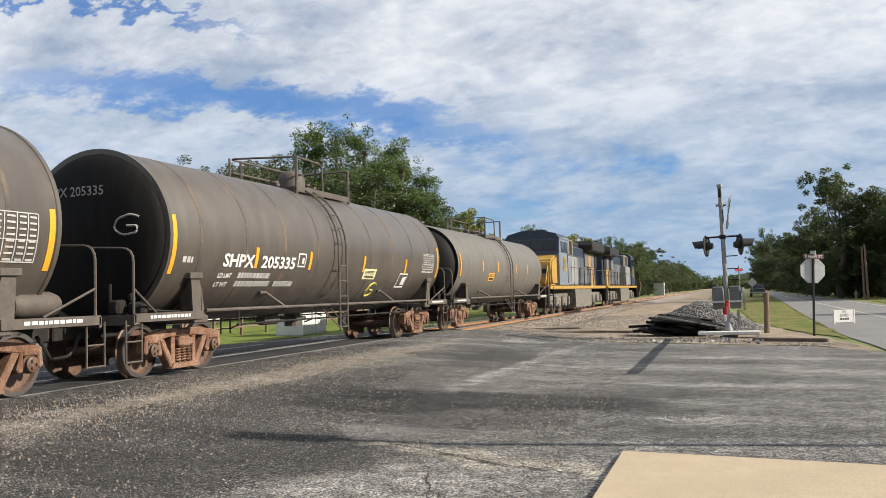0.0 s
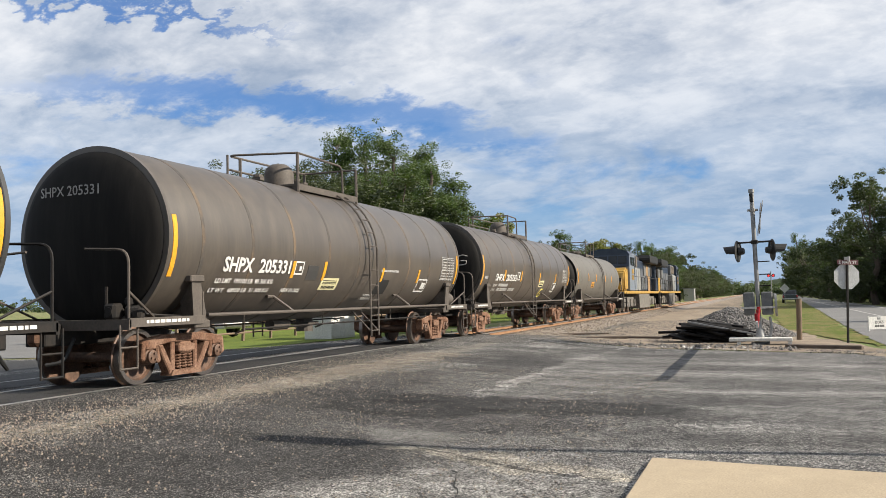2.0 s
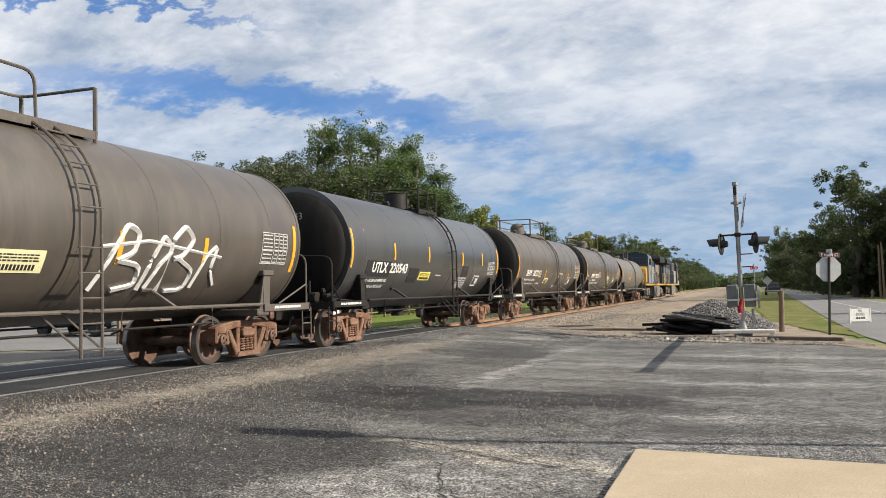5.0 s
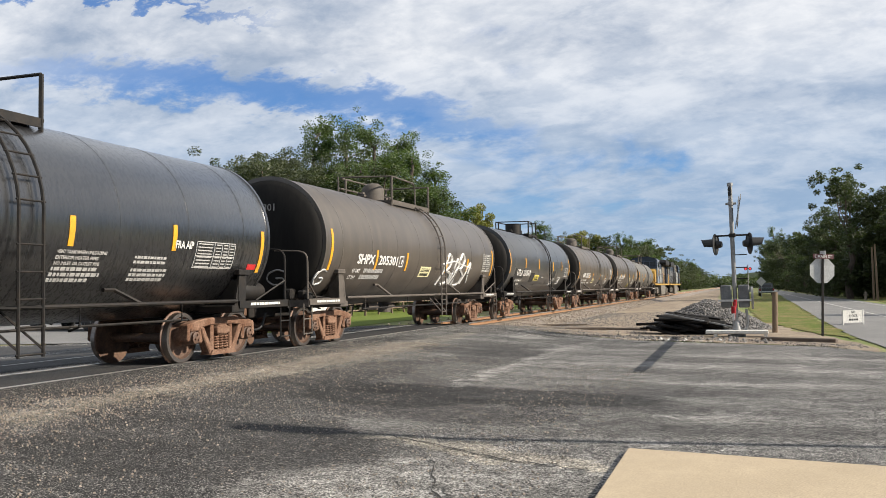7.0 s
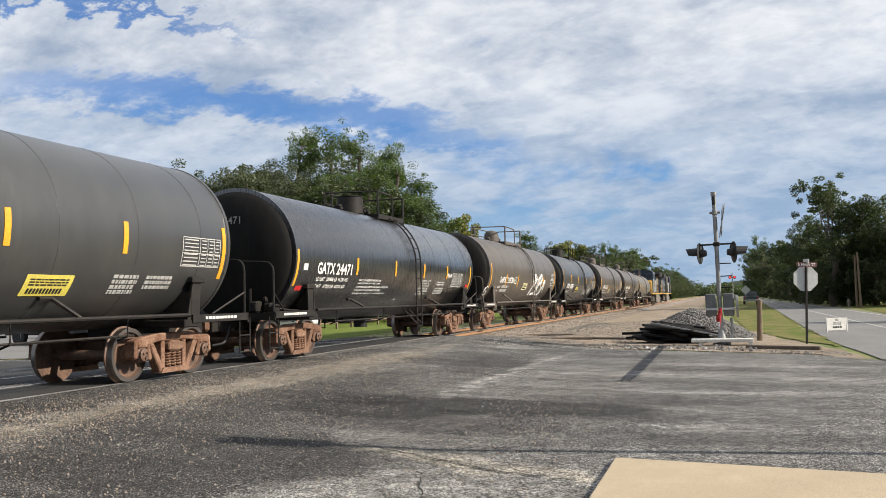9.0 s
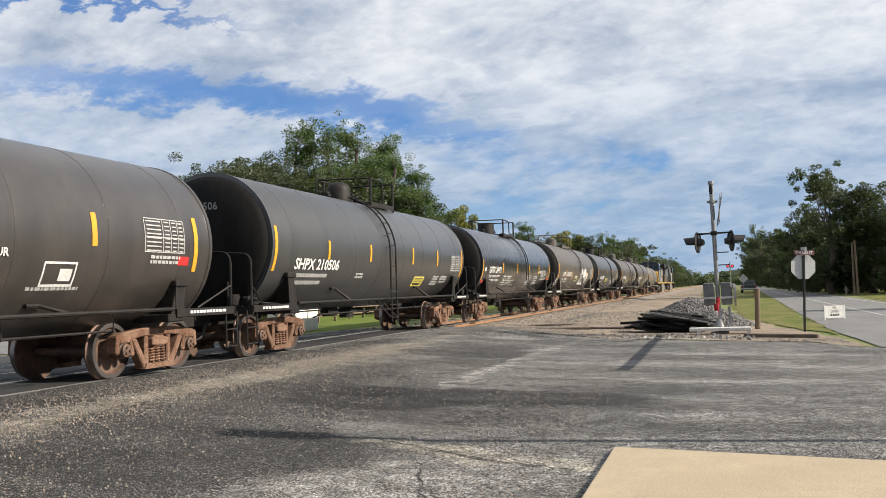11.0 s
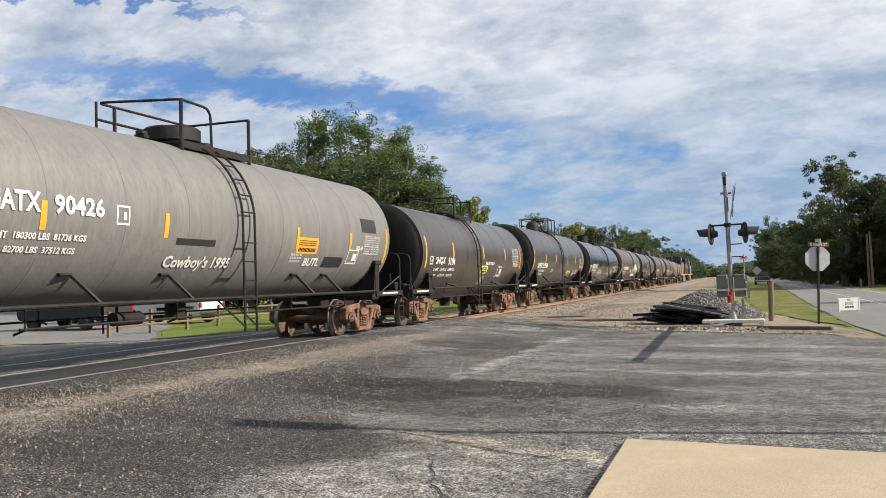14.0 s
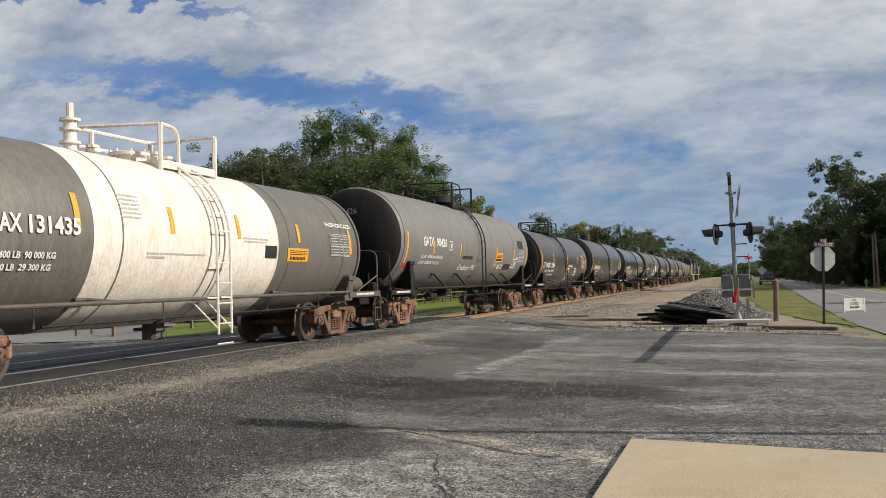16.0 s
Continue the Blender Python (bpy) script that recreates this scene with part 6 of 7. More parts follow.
    for y0, y1, z0, z1, colour in spec.get("plates", []):
        bm = bmesh.new()
        patch(bm, R, zc, y0, y1, z0, z1, 0.007, 3)
        pl_ob = part("plate", bm, M[colour], car)
        if colour in ("panel", "cream_panel", "orange"):
            bm = bmesh.new()
            h = z1 - z0
            bars(bm, R, zc, y0 + 0.08, z0 + h * 0.76, [(y1 - y0) - 0.16] * 3, h * 0.06, h * 0.13, rng, 0.012)
            yy = y0 + 0.10
            while yy < y1 - 0.12:
                patch(bm, R, zc, yy, yy + 0.038, z0 + h * 0.12, z0 + h * 0.36, 0.012, 1)
                yy += 0.062
            part("print", bm, M["ink"], pl_ob)
    for y, z, rows, h, gap in spec.get("bars", []):
        bm = bmesh.new()
        bars(bm, R, zc, y, z, rows, h, gap, rng)
        tagged(part("small_print", bm, M["print"], car), kind="stuff")
    for y0, y1, z0, z1 in spec.get("grids", []):
        bm = bmesh.new()
        grid_table(bm, R, zc, y0, y1, z0, z1)
        part("test_table", bm, M["print"], car)
    for y0, y1, z0, z1 in spec.get("frames", []):
        bm = bmesh.new()
        for a, b, c, d in ((y0, y1, z0, z0 + 0.03), (y0, y1, z1 - 0.03, z1), (y0, y0 + 0.03, z0, z1), (y1 - 0.03, y1, z0, z1), ((y0 + y1) / 2, y1 - 0.08, z0 + 0.08, z1 - 0.1)):
            patch(bm, R, zc, a, b, c, d, 0.008, 2)
        part("stencil_box", bm, M["white"], car)
    for pts, colour, width in spec.get("scrawl", []):
        bm = bmesh.new()
        tube(bm, [on_tank(R, zc, y, z, 0.004) for y, z in rounded_flat(pts)], width, 4)
        part("graffiti", bm, M[colour], car)
    # marks on the rear head
    if spec.get("head_text"):
        bm = bmesh.new()
        vs, fs, w = words(spec["head_text"], 0.01)
        hh = 0.17
        ze = zc + R * 0.46
        made = [bm.verts.new((-0.95 + u * hh, -(L + dish * math.sqrt(max(0, 1 - ((-0.95 + u * hh) ** 2 + (ze - zc) ** 2) / (R - crown) ** 2)) + 0.012), ze + q * hh)) for u, q in vs]
        for f in fs:
            try:
                bm.faces.new([made[i] for i in f])
            except ValueError:
                pass
        part("lettering", bm, M["dimwhite"], car)
    if spec.get("head_mark"):
        bm = bmesh.new()
        gx, gz = spec["head_mark"]
        tube(bm, [(gx + p.y, -(L + dish * math.sqrt(max(0, 1 - ((gx + p.y) ** 2 + (gz + p.z - zc) ** 2) / (R - crown) ** 2)) + 0.004), gz + p.z) for p in rounded([(0, y, z) for y, z in G_MARK], 0.12, 3)], 0.02, 4)
        part("graffiti", bm, M["dimwhite"], car)
    return car


def rounded_flat(pts):
    return [(p.y, p.z) for p in rounded([(0, y, z) for y, z in pts], 0.12, 3)]


G_MARK = [(0.26, 0.17), (0.10, 0.22), (-0.14, 0.14), (-0.20, -0.02), (-0.04, -0.14), (0.22, -0.10), (0.24, 0.02), (0.04, 0.02)]
CARS = [
    dict(mark="A", metal="dustiron", rails=(-1.0, 0.5, 1.5), dome_at=-0.5, rear=29.72, front=41.7, paint="taupe", R=1.45, zc=2.30, ladder=0.2, seams=7, dome="valves", crown=0.16, dish=0.5, strip_paint="orange",
         label="dusty taupe-grey tank car with faded orange lettering",
         strips=[(-6.8, 1.9, 2.7), (-3.94, 2.1, 2.5), (-1.64, 2.1, 2.5), (1.38, 2.1, 2.5), (3.65, 2.1, 2.5)],
         text=[], plates=[(-3.0, -2.2, 1.75, 2.05, "orange")], bars=[]),
    dict(mark="B", metal="dustiron", head_mark=(0.78, 2.55), rails=(-1.05, 0.3, 1.85), dome_at=0.1, rear=13.22, front=25.27, paint="brown", ladder=-0.46, rusty=True, seams=9, dome="round", head_text="SHPX 205335",
         label="dusty black tank car with rust-streaked seams and white lettering",
         strips=[(-6.88, 1.75, 2.75), (-4.18, 1.9, 2.3), (-1.87, 1.9, 2.3), (1.12, 1.9, 2.3), (4.09, 1.9, 2.3), (6.9, 1.8, 2.75)],
         text=[("SHPX", -5.35, 1.90, 0.26, 1.1, "white"), ("205335", -3.98, 1.90, 0.26, 1.4, "white"), ("LD LMT", -5.4, 1.70, 0.10, 0.45, "white"), ("LT WT", -5.4, 1.54, 0.10, 0.42, "white")],
         plates=[(1.2, 2.0, 1.72, 1.98, "cream_panel")], grids=[(5.5, 6.5, 1.95, 2.5)], frames=[(3.75, 4.4, 1.5, 1.9), (-2.45, -2.1, 1.95, 2.25)],
         scrawl=[([(2.09 + a, 1.42 + b) for a, b in G_MARK], "panel", 0.022)], bars=[(-6.6, 1.95, [0.3], 0.1, 0.1), (-4.7, 1.70, [1.2], 0.10, 0.16), (-4.7, 1.54, [1.3], 0.10, 0.16), (-3.2, 1.54, [0.8], 0.1, 0.1)]),
    dict(mark="C", metal="dustiron", rails=(-1.53, 0.65, 1.43), dome_at=-1.08, rear=-3.3, front=8.75, paint="brown", ladder=0.52, rusty=True, seams=9, dome="round", head_text="SHPX 205331", tank_front=True,
         label="dusty black tank car with orange-stained seams and white lettering",
         strips=[(-6.85, 1.75, 2.75), (-3.0, 1.78, 2.12), (-1.66, 1.75, 2.15), (1.41, 1.75, 2.1), (3.82, 1.75, 2.1), (6.86, 1.75, 2.6)],
         text=[("SHPX", -5.44, 1.86, 0.28, 0.95, "white"), ("205331", -4.28, 1.86, 0.28, 1.15, "white"), ("LD LMT  199100 LB  90 300 KG", -5.55, 1.66, 0.10, 1.9, "white"), ("LT WT   68900 LB  31 300 KG", -5.62, 1.50, 0.10, 1.95, "white"), ("NEW 09-2002", -3.2, 1.50, 0.10, 0.75, "white")],
         plates=[(-1.66, -0.86, 1.55, 1.80, "cream_panel"), (1.25, 1.95, 1.45, 1.80, "ink"), (-2.4, -1.95, 1.75, 2.05, "darkgrey")], grids=[(5.55, 6.6, 1.85, 2.5)],
         frames=[(-2.95, -2.6, 1.85, 2.12), (3.9, 4.6, 1.5, 1.85)], bars=[(1.3, 2.0, [1.1], 0.05, 0.1), (0.85, 1.4, [0.5, 0.5], 0.04, 0.08)]),
    dict(mark="D", rails=(0.1, 0.93, 1.72), dome_at=0.07, rail_height=0.6, zc=2.38, rear=-19.5, front=-8.4, paint="darkgrey", ladder=0.94, seams=6, dome="drum", head_text="UTLX 220543", crown=0.10, dish=0.34,
         label="dark grey tank car with crisp white lettering",
         strips=[(-6.43, 1.9, 2.85), (-3.77, 2.15, 2.6), (-1.10, 2.15, 2.6), (2.14, 2.1, 2.55), (4.38, 2.15, 2.6), (6.4, 1.9, 2.8)],
         text=[("UTLX", -5.16, 1.80, 0.28, 0.98, "white"), ("220543", -4.02, 1.80, 0.28, 1.25, "white"), ("LD LMT 196100 LB 88950 KG", -5.7, 1.56, 0.10, 1.7, "white"), ("LT WT  66900 LB 30350 KG", -5.7, 1.42, 0.10, 1.6, "white")],
         plates=[(-1.70, -0.79, 1.62, 1.86, "panel"), (-5.5, -3.95, 1.70, 2.10, "ink"), (-2.55, -1.8, 1.55, 1.95, "ink"), (2.2, 2.85, 1.75, 2.1, "ink")],
         grids=[(5.1, 6.0, 1.85, 2.3)], frames=[(3.7, 4.3, 1.45, 1.8)], bars=[(2.0, 1.68, [0.9] * 5, 0.045, 0.075), (-0.3, 1.75, [0.5], 0.04, 0.1)]),
    dict(mark="E", metal="dustiron", over=1.08, ahead=0.25, head_mark=(0.3, 1.55), rails=(-1.1, 0.8, 2.04), dome_at=-0.77, rear=-36.1, front=-24.35, paint="brown", ladder=0.95, seams=8, dome="round", head_text="SHPX 205301",
         label="dusty brown-black tank car with white graffiti on its side",
         strips=[(-6.64, 1.75, 2.7), (-3.98, 1.8, 2.3), (-1.83, 1.8, 2.3), (1.73, 1.8, 2.3), (3.9, 1.85, 2.3), (7.0, 1.75, 2.7)],
         text=[("SHPX", -5.17, 1.93, 0.26, 1.05, "white"), ("205301", -3.85, 1.93, 0.26, 1.3, "white"), ("LD LMT", -5.3, 1.72, 0.10, 0.45, "white"), ("LT WT", -5.4, 1.56, 0.10, 0.42, "white")],
         plates=[(-0.6, 0.3, 1.65, 1.95, "cream_panel")], grids=[(5.75, 6.7, 1.9, 2.5)], frames=[(-2.4, -2.1, 1.9, 2.2)], bars=[(-4.6, 1.72, [1.2], 0.1, 0.1), (-4.7, 1.56, [1.2], 0.1, 0.1)],
         scrawl=[([(1.35, 1.42), (1.55, 1.95), (1.85, 2.42), (2.15, 2.30), (2.05, 1.98), (1.70, 1.86)], "white", 0.05), ([(1.75, 1.86), (2.25, 1.80), (2.30, 1.50), (1.85, 1.42)], "white", 0.05),
                 ([(2.45, 1.42), (2.50, 1.90), (2.75, 2.30), (3.00, 2.05), (2.70, 1.80), (2.60, 1.45)], "white", 0.045), ([(2.95, 1.40), (2.95, 2.20), (3.30, 2.48), (3.55, 2.25), (3.25, 1.95), (3.05, 1.92)], "white", 0.05),
                 ([(3.20, 1.92), (3.65, 1.75), (3.60, 1.42), (3.15, 1.40)], "white", 0.045), ([(3.80, 1.45), (3.90, 1.95), (4.25, 2.20), (4.15, 1.75), (4.45, 1.50)], "white", 0.04), ([(1.30, 2.05), (2.40, 2.18), (4.40, 1.98)], "white", 0.03),
                 ([(-6.9 + a, 1.55 + b) for a, b in G_MARK], "white", 0.024)]),
    dict(mark="F", rails=(-0.28, 0.88, 1.79), dome_at=-0.6, zc=2.34, rail_height=0.65, rear=-52.64, front=-40.7, paint="gloss", ladder=0.73, seams=8, dome="drum", head_text="GATX 24471", tank_front=True,
         label="glossy black tank car with bright white lettering",
         strips=[(-6.85, 1.65, 2.45), (-3.59, 1.95, 2.38), (-0.88, 1.97, 2.4), (1.58, 1.95, 2.38), (3.92, 1.97, 2.4), (6.7, 1.65, 2.45)],
         text=[("GATX", -5.88, 1.93, 0.28, 0.95, "white"), ("24471", -4.85, 1.93, 0.28, 0.92, "white"), ("LD LMT  200800 LB  91100 KG", -5.84, 1.77, 0.10, 1.75, "white"), ("LT WT   67200 LB  30500 KG", -5.9, 1.61, 0.10, 1.75, "white"), ("FRA AIP", 3.95, 2.02, 0.13, 0.5, "white"), ("CONSULT OWNER BEFORE REPAIRING TANK", -3.38, 1.80, 0.058, 1.5, "white"), ("SHARP OBJECTS MUST NOT CONTACT LINING", -3.40, 1.715, 0.058, 1.5, "white"), ("DO NOT STEAM OR CLEAN TANK WITH BOILING WATER OR CAUSTIC SODA", -3.42, 1.63, 0.058, 2.2, "white"), ("DO NOT ENTER WITHOUT RUBBER SOLED SHOES", -3.44, 1.545, 0.058, 1.75, "white"), ("METAL OBJECTS MUST NOT BE USED WITHOUT PROPER PROTECTION", -3.46, 1.46, 0.058, 2.2, "white"), ("OUTLET", -0.35, 1.30, 0.055, 0.26, "white"), ("VENT TANK WHEN UNLOADING", 1.35, 1.85, 0.055, 1.0, "print"), ("EXTERIOR HEATER PIPES", 1.35, 1.77, 0.055, 0.85, "print"), ("NO INLET OR OUTLET PIPE", 1.35, 1.69, 0.055, 0.9, "print")],
         plates=[(-6.55, -6.35, 2.0, 2.15, "white"), (-6.7, -6.4, 1.55, 1.65, "red"), (6.3, 6.6, 1.7, 1.8, "red")], grids=[(4.55, 5.75, 1.7, 2.15)],
         bars=[(1.35, 1.61, [0.9, 1.0, 0.8], 0.045, 0.08), (3.0, 1.82, [0.8] * 2, 0.04, 0.075), (3.0, 1.62, [0.9] * 3, 0.04, 0.075)]),
    dict(mark="G", rails=(0.29, 1.2, 2.06), dome_at=-0.3, over=1.08, rear=-69.14, front=-57.4, paint="darkgrey", ladder=-0.3, seams=8, dome="round", head_text="SHPX 210506", tank_front=False, metal="iron",
         label="dark grey tank car with a yellow emergency placard",
         strips=[(-6.8, 1.8, 2.75), (-4.22, 2.1, 2.55), (-1.66, 2.1, 2.55), (1.65, 2.1, 2.6), (4.0, 2.1, 2.6), (6.78, 1.75, 2.7)],
         text=[("SHPX 210506", -5.89, 1.85, 0.27, 2.3, "white")],
         plates=[(2.16, 3.06, 1.45, 1.74, "panel")], grids=[(5.5, 6.65, 1.95, 2.45)],
         bars=[(-5.9, 1.68, [1.8], 0.08, 0.1), (-5.9, 1.52, [1.6], 0.08, 0.1), (3.9, 1.72, [0.6] * 4, 0.05, 0.08), (4.7, 1.72, [0.7] * 3, 0.05, 0.08), (-2.4, 1.75, [0.5] * 2, 0.05, 0.08)]),
    dict(mark="H", rails=(-0.86, 0.0, 1.22), dome_at=-0.3, zc=2.24, rail_height=0.6, rear=-84.4, front=-73.5, paint="black", ladder=-0.72, seams=7, dome="valves", head_text="SHQX 9184", metal="iron",
         label="black tank car lettered for molten sulfur",
         strips=[(-6.1, 1.75, 2.7), (-3.42, 2.1, 2.6), (0.21, 2.1, 2.6), (3.35, 2.1, 2.6), (5.95, 1.75, 2.7)],
         text=[("SHQX", -5.21, 1.84, 0.26, 0.95, "white"), ("9184", -3.98, 1.84, 0.26, 0.72, "white"), ("LD LMT    221900 LB   100600 KG", -5.31, 1.66, 0.10, 2.1, "white"), ("LT WT     64100 LB    29100 KG", -5.38, 1.48, 0.10, 2.15, "white"), ("MOLTEN SULFUR", 0.52, 1.90, 0.12, 1.22, "white")],
         plates=[(0.05, 0.92, 1.58, 1.86, "panel"), (5.45, 5.75, 1.85, 2.0, "red")], grids=[(4.53, 5.6, 2.05, 2.6)], frames=[(2.4, 3.05, 1.5, 1.85), (-5.75, -5.45, 1.85, 2.1)],
         bars=[(0.35, 1.42, [0.5] * 4, 0.05, 0.075), (4.7, 1.95, [0.8] * 2, 0.05, 0.08), (2.2, 1.45, [1.0], 0.04, 0.1)]),
    dict(mark="I", brackets=(-0.62, -0.27, 0.42, 0.64), head_from=0.12, rails=(-0.75, 0.2, 1.6), dome_at=0.0, zc=2.55, rail_height=0.75, rear=-102.0, front=-88.85, paint="grey", ladder=0.1, seams=9, dome="dish", head_text="GATX 90426", dish=0.62, crown=0.02, over=0.85,
         label="weathered grey tank car with domed ends and chalk scrawl",
         strips=[(-7.2, 1.85, 2.75), (-4.96, 2.15, 2.55), (-2.27, 2.15, 2.55), (2.27, 2.1, 2.55), (4.94, 2.15, 2.55), (7.2, 1.85, 2.75)],
         text=[("GATX", -5.94, 2.38, 0.28, 0.92, "white"), ("90426", -4.78, 2.38, 0.28, 1.0, "white"), ("LD LMT  180300 LBS  81736 KGS", -5.99, 2.02, 0.10, 1.9, "white"), ("LT WT   82700 LBS  37512 KGS", -6.05, 1.84, 0.10, 1.8, "white"), ("Cowboy's 1995", -2.13, 1.62, 0.30, 2.0, "white"), ("BUTL", 2.75, 1.74, 0.20, 0.75, "white"), ("FRA AIP", 5.3, 2.15, 0.1, 0.4, "white")],
         plates=[(2.26, 3.24, 2.0, 2.35, "orange"), (3.7, 4.7, 1.72, 1.95, "ink"), (-1.95, -0.8, 2.05, 2.16, "ink"), (5.6, 6.5, 2.6, 2.95, "ink"), (-7.3, -7.0, 1.72, 1.82, "red")],
         grids=[(5.75, 6.7, 2.05, 2.5)], frames=[(-3.5, -3.2, 2.3, 2.6), (4.9, 5.5, 1.8, 2.15)],
         bars=[(2.1, 1.95, [0.5] * 3, 0.04, 0.07)]),
    dict(mark="J", metal="dustiron", rails=(-0.7, -0.2, 0.97), dome_at=-0.6, rail_height=0.62, rear=-117.4, front=-106.45, paint="taupe", R=1.47, zc=2.13, ladder=-0.03, seams=5, dome="valves", band=(-3.22, 2.12), over=0.6, crown=0.14, dish=0.45, tank_front=True,
         label="grey tank car with a stained cream band round its middle",
         strips=[(-5.6, 1.9, 2.6), (-3.55, 2.2, 2.7), (-1.36, 2.2, 2.65), (0.66, 2.2, 2.65), (2.99, 2.2, 2.6), (5.55, 2.0, 2.6)],
         text=[("AX", -4.95, 2.08, 0.25, 0.38, "white"), ("131435", -4.45, 2.08, 0.25, 0.95, "white"), ("LD LMT  198400 LB  90 000 KG", -5.6, 1.74, 0.10, 1.65, "white"), ("LT WT   64600 LB  29 300 KG", -5.6, 1.58, 0.10, 1.6, "white"), ("PHOSPHORIC ACID", 4.37, 2.62, 0.11, 1.35, "white")],
         plates=[(2.5, 3.4, 1.80, 2.08, "orange"), (1.6, 2.05, 1.85, 2.1, "ink")], grids=[(4.5, 5.5, 1.95, 2.45)],
         bars=[(-2.6, 2.75, [0.5] * 6, 0.03, 0.07), (0.8, 2.2, [0.9, 0.8], 0.03, 0.06), (-2.0, 1.85, [1.6, 0.5], 0.03, 0.06)]),
]


def locomotive(y0, cab_rear, number_label):
    """A six-axle road diesel, 22.3 m long, its cab at one end."""
    loco = thing("locomotive", pose(-D, y0, 0), number_label, "locomotive", "locomotives of the train")
    RUN.append((loco, y0))
    s = -1 if cab_rear else 1      # the cab's end along y
    bm = bmesh.new()
    box(bm, (0, 0, 1.46), (3.0, 21.2, 0.20), None, 0.03)
    part("underframe", bm, M["gold"], loco, "yellow side sill")
    bm = bmesh.new()
    box(bm, (0, s * -1.4, 2.85), (1.9, 16.0, 2.5), None, 0.08)
    hood = part("long_hood", bm, M["blue"], loco, "navy engine hood with grey and yellow panels")
    for k in range(9):
        for x in (-0.958, 0.958):
            bm = bmesh.new()
            box(bm, (x, s * (4.6 - k * 1.5), 2.6), (0.02, 1.3, 1.7))
            part("hood_door", bm, M["slate"] if k % 3 else M["lgrey"], hood, "weathered grey hood door")
    # radiator wings over the far end of the hood, with their screens
    bm = bmesh.new()
    prism(bm, [(s * -3.9, 3.95), (s * -9.6, 3.95), (s * -9.8, 4.25), (s * -9.6, 4.62), (s * -3.9, 4.62), (s * -3.7, 4.3)], -1.58, 1.58)
    bmesh.ops.bevel(bm, geom=bm.edges[:], offset=0.06, segments=2, affect="EDGES")
    wings = part("radiator", bm, M["lamp_black"], loco, "soot-black radiator overhang")
    for x in (-1.0, 1.0):
        for k in range(4):
            bm = bmesh.new()
            box(bm, (x, s * (-4.4 - 1.4 * k), 3.35), (0.10, 1.2, 0.95), None, 0.02)
            part("screen", bm, M["tan" if k == 1 and cab_rear else "iron" if k % 2 else "lgrey"], wings)
        bm = bmesh.new()
        box(bm, (x * 0.99, s * -7.2, 2.3), (0.06, 1.5, 1.5), None, 0.02)
        part("side_panel", bm, M["tan" if cab_rear else "gold"], loco, "dusty tan hood panel" if cab_rear else "yellow hood marking")
    bm = bmesh.new()
    box(bm, (0, s * -0.3, 4.25), (1.5, 5.6, 0.42), None, 0.08)
    exhaust = part("exhaust_housing", bm, M["lamp_black"], loco, "soot-black exhaust housing")
    bm = bmesh.new()
    cyl(bm, (0, s * -1.0, 4.40), (0, s * -1.0, 4.72), 0.32, 16)
    part("stack", bm, M["lamp_black"], exhaust, smooth=True)
    # equipment cabinets behind the cab
    bm = bmesh.new()
    box(bm, (0, s * 3.55, 2.45), (2.9, 3.5, 1.7), None, 0.05)
    cabinet = part("inverter_cabinet", bm, M["palegrey"], loco, "pale grey equipment cabinet")
    for x in (-1.46, 1.46):
        for k in range(3):
            bm = bmesh.new()
            box(bm, (x, s * (4.65 - 1.12 * k), 2.45), (0.03, 1.0, 1.45), None, 0.01)
            part("cabinet_door", bm, M["palegrey" if k else "cabgrey"], cabinet)
    bm = bmesh.new()
    box(bm, (0, s * 3.7, 3.85), (2.5, 3.2, 1.05), None, 0.06)
    blower = part("blower_box", bm, M["lgrey"], loco, "grimy blower housing")
    for x in (-1.27, 1.27):
        for k in range(5):
            bm = bmesh.new()
            box(bm, (x, s * (4.9 - 0.6 * k), 3.85), (0.05, 0.34, 0.8), None, 0.01)
            part("louvre", bm, M["iron" if k % 2 else "dust"], blower)
    # cab: dark windscreen face, pale sides
    c = s * 6.9
    bm = bmesh.new()
    prism(bm, [(c - s * 1.5, 1.6), (c + s * 1.3, 1.6), (c + s * 1.3, 3.25), (c + s * 1.1, 4.2), (c - s * 1.5, 4.35)], -1.54, 1.54)
    cab = part("cab", bm, M["cabgrey"] if cab_rear else M["blue"], loco)
    bm = bmesh.new()
    roof = [(-1.56, 4.15), (-1.36, 4.46), (-0.55, 4.66), (0.55, 4.66), (1.36, 4.46), (1.56, 4.15)]
    rows = [[bm.verts.new((x, y, z)) for x, z in roof] for y in (c - s * 1.55, c + s * 1.18)]
    bm.faces.new(rows[0])
    bm.faces.new(rows[1][::-1])
    for k in range(6):
        bm.faces.new((rows[0][k], rows[1][k], rows[1][(k + 1) % 6], rows[0][(k + 1) % 6]))
    roof_ob = part("cab_roof", bm, M["blue"], loco, "navy cab roof dark with soot")
    bm = bmesh.new()
    box(bm, (0.3, c - s * 0.2, 4.70), (0.5, 0.7, 0.14), None, 0.04)
    part("roof_vent", bm, M["iron"], roof_ob)
    bm = bmesh.new()
    box(bm, (0, c + s * 1.24, 3.78), (3.0, 0.05, 0.92), Matrix.Rotation(s * radians(12), 4, "X"))
    face = part("windscreen_surround", bm, M["blue"], cab, "navy band round the windscreens")
    for x in (-1.05, -0.36, 0.36, 1.05):
        bm = bmesh.new()
        box(bm, (x, c + s * 1.28, 3.82), (0.60, 0.04, 0.56), Matrix.Rotation(s * radians(12), 4, "X"))
        part("windscreen", bm, M["glass"], face)
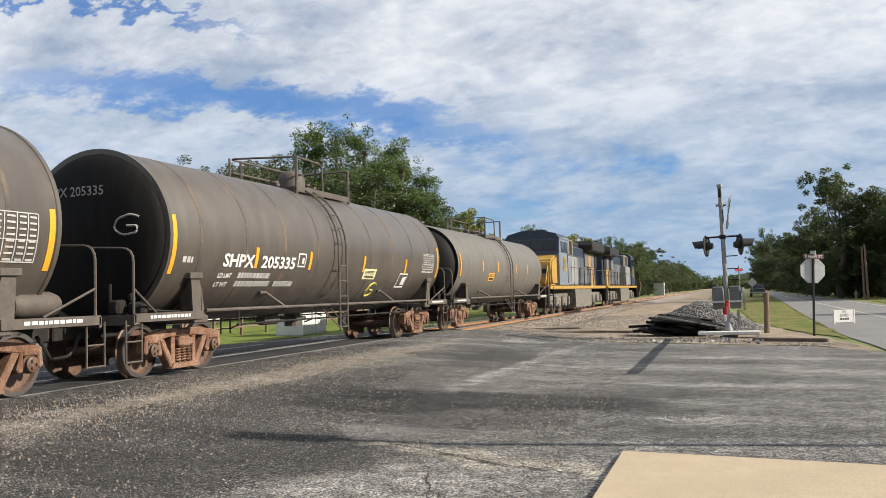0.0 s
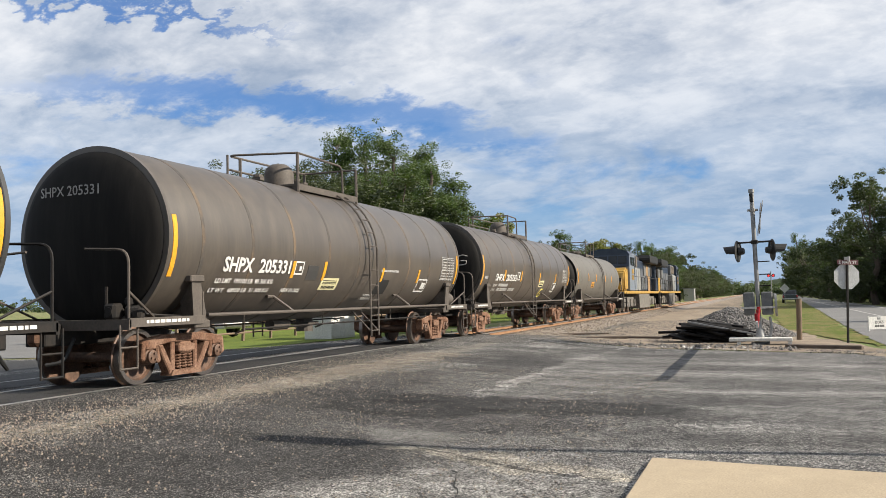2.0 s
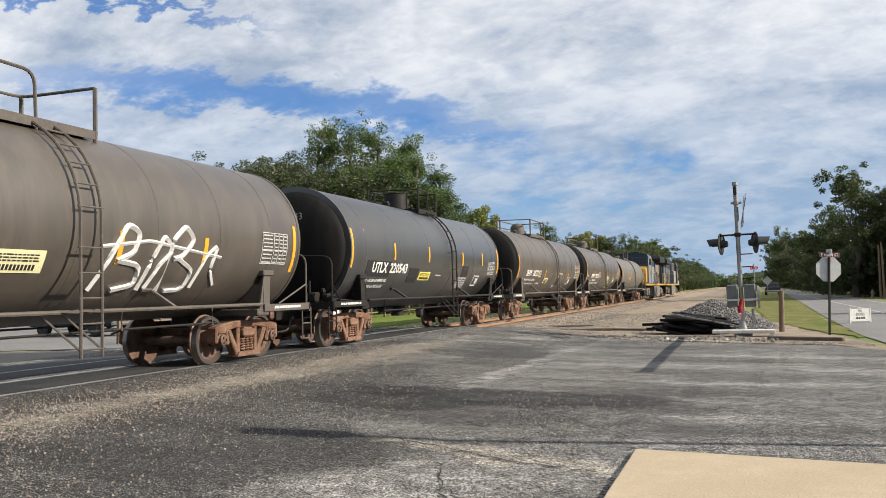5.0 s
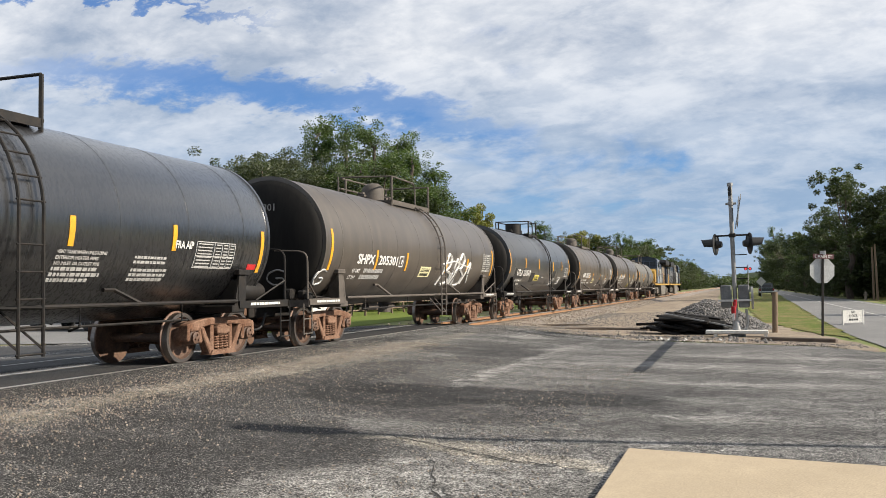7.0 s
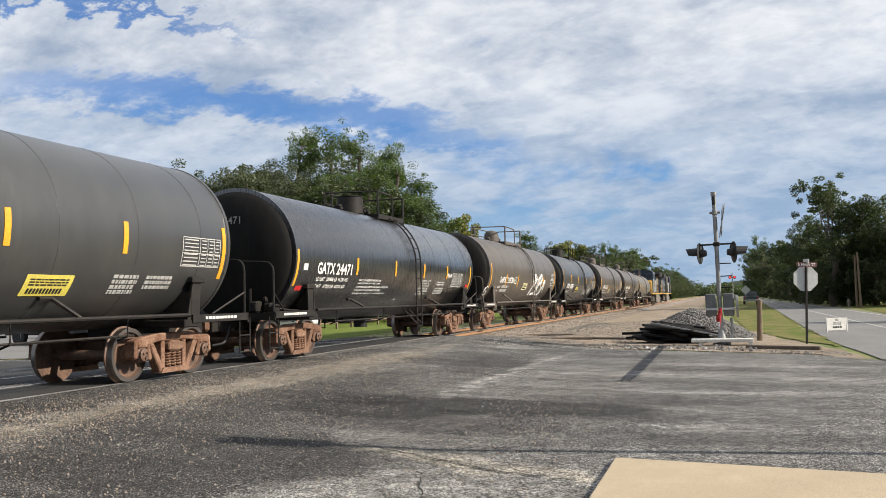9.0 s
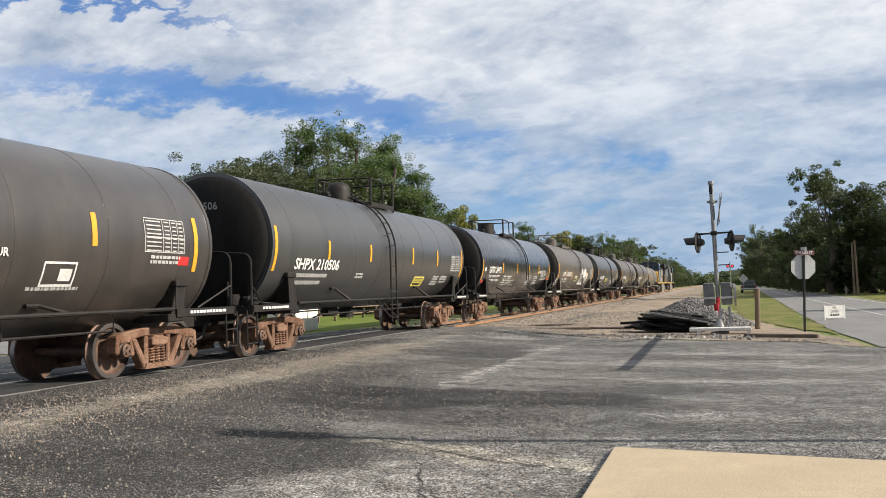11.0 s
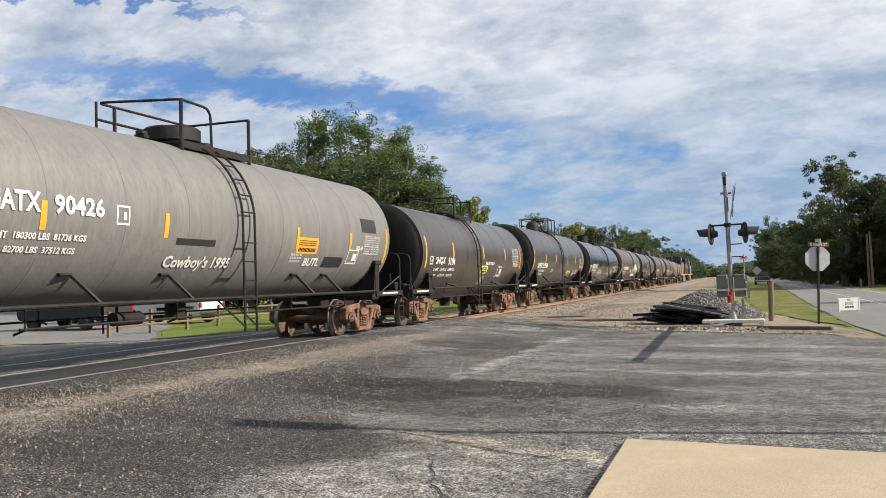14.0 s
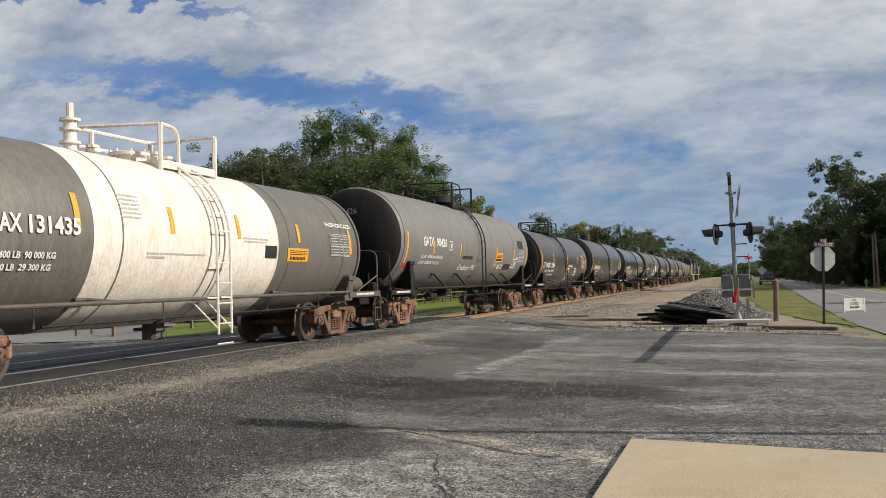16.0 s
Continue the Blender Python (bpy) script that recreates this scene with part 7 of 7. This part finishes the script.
    for x in (-1.555, 1.555):
        for y in (-0.75, 0.35):
            bm = bmesh.new()
            box(bm, (x, c + s * y, 3.72), (0.03, 0.85, 0.62), None, 0.01)
            part("side_window", bm, M["glass"], cab)
        for row in range(2):
            for k in range(3):
                bm = bmesh.new()
                box(bm, (x, c - s * (0.55 - 0.3 * k), 3.0 - 0.45 * row), (0.02, 0.2, 0.34))
                part("number_bar", bm, M["gold"], cab)
        bm = bmesh.new()
        box(bm, (x * 0.995, c - s * 1.2, 2.75), (0.03, 0.06, 2.1))
        part("door_edge", bm, M["iron"], cab)
    # wide nose
    bm = bmesh.new()
    prism(bm, [(c + s * 1.25, 1.6), (c + s * 2.75, 1.6), (c + s * 2.85, 2.3), (c + s * 2.6, 2.95), (c + s * 1.25, 3.28)], -1.40, 1.40)
    bmesh.ops.bevel(bm, geom=bm.edges[:], offset=0.10, segments=2, affect="EDGES")
    nose = part("nose", bm, M["gold"], loco, "yellow short nose", smooth=True)
    bm = bmesh.new()
    box(bm, (0.75, c + s * 2.86, 2.35), (0.85, 0.03, 0.24))
    part("number_board", bm, M["lamp_black"], nose)
    bm = bmesh.new()
    box(bm, (-0.2, c + s * 2.83, 2.2), (0.62, 0.04, 1.25), None, 0.02)
    part("nose_door", bm, M["gold"], nose)
    for x in (-1.25, 1.25):
        bm = bmesh.new()
        tube(bm, rounded([(x, c + s * 3.1, 1.5), (x, c + s * 3.1, 2.7), (x, c + s * 3.9, 1.6)], 0.15), 0.028)
        part("grab_rail", bm, M["gold"], nose)
    for e in (-1, 1):
        bm = bmesh.new()
        box(bm, (0, e * 10.75, 0.95), (2.9, 0.25, 1.1), None, 0.05)
        part("pilot", bm, M["iron"], loco)
    for e in (-1, 1):
        bm = bmesh.new()
        cyl(bm, (0, e * 10.8, 0.86), (0, e * 11.2, 0.86), 0.1, 10)
        part("coupler", bm, M["rust"], loco)
    bm = bmesh.new()
    prism(bm, [(-3.05, 0.25), (3.05, 0.25), (3.2, 1.34), (-3.2, 1.34)], -1.5, 1.5)
    part("fuel_tank", bm, M["ash"], loco, "dusty grey fuel tank")
    for x in (-1.46, 1.46):
        bm = bmesh.new()
        tube(bm, [(x, -10.4, 2.65), (x, s * 5.2 if s > 0 else 10.4, 2.65)] if s > 0 else [(x, -5.2, 2.65), (x, 10.4, 2.65)], 0.025)
        part("handrail", bm, M["iron"], loco)
        for k in range(9):
            bm = bmesh.new()
            y = s * (5.0 - k * 1.9)
            tube(bm, [(x, y, 1.55), (x, y, 2.65)], 0.022)
            part("stanchion", bm, M["iron"], loco)
        for e in (-1, 1):
            bm = bmesh.new()
            for k in range(4):
                box(bm, (x * 0.95, e * 10.3, 0.45 + 0.3 * k), (0.45, 0.6, 0.04))
            box(bm, (x * 1.02, e * 9.98, 0.9), (0.05, 0.05, 1.2))
            part("steps", bm, M["iron"], loco)
    for e in (-1, 1):
        bm = bmesh.new()
        for x in (-1.08, 1.08):
            prism(bm, [(e * 6.6 - 2.85, 0.55), (e * 6.6 + 2.85, 0.55), (e * 6.6 + 2.6, 1.12), (e * 6.6 - 2.6, 1.12)], x - 0.08, x + 0.08)
            for k in (-1.95, 0, 1.95):
                box(bm, (x, e * 6.6 + k, 0.6), (0.24, 0.5, 0.45), None, 0.05)
                cyl(bm, (x * 1.1, e * 6.6 + k + 0.6, 0.45), (x * 1.1, e * 6.6 + k + 0.6, 0.95), 0.12, 10)
        truck = part("truck_frame", bm, M["ash"], loco, "dust-coated grey locomotive truck")
        for k in (-1.95, 0, 1.95):
            w = part("wheelset", wheelset_mesh(0.53), None, truck, at=pose(0, e * 6.6 + k, 0.53))
            SPIN.append((w, e * 6.6 + k, 0.53, 0))
    return loco


def build_train():
    for spec in CARS:
        tank_car(spec)
    locomotive(41.7 + 2.25 + 11.15, True, "navy and yellow diesel locomotive running hood first")
    locomotive(41.7 + 2.25 + 11.15 + 22.5, False, "navy and grey diesel locomotive leading the train")


build_train()


def motions():
    """The train rolls along the track, and its wheels turn with it."""
    seconds = [float(k) for k in range(17)]
    for ob, y in RUN:
        walk(ob, [(t, pose(-D, y + SPEED * t, 0)) for t in seconds])
    ticks = [k / 15 for k in range(241)]
    for ob, y, r, _ in SPIN:
        rows = [(t, pose(0, y, r, -math.degrees(SPEED * t / r))) for t in ticks]
        walk(ob, rows)


motions()
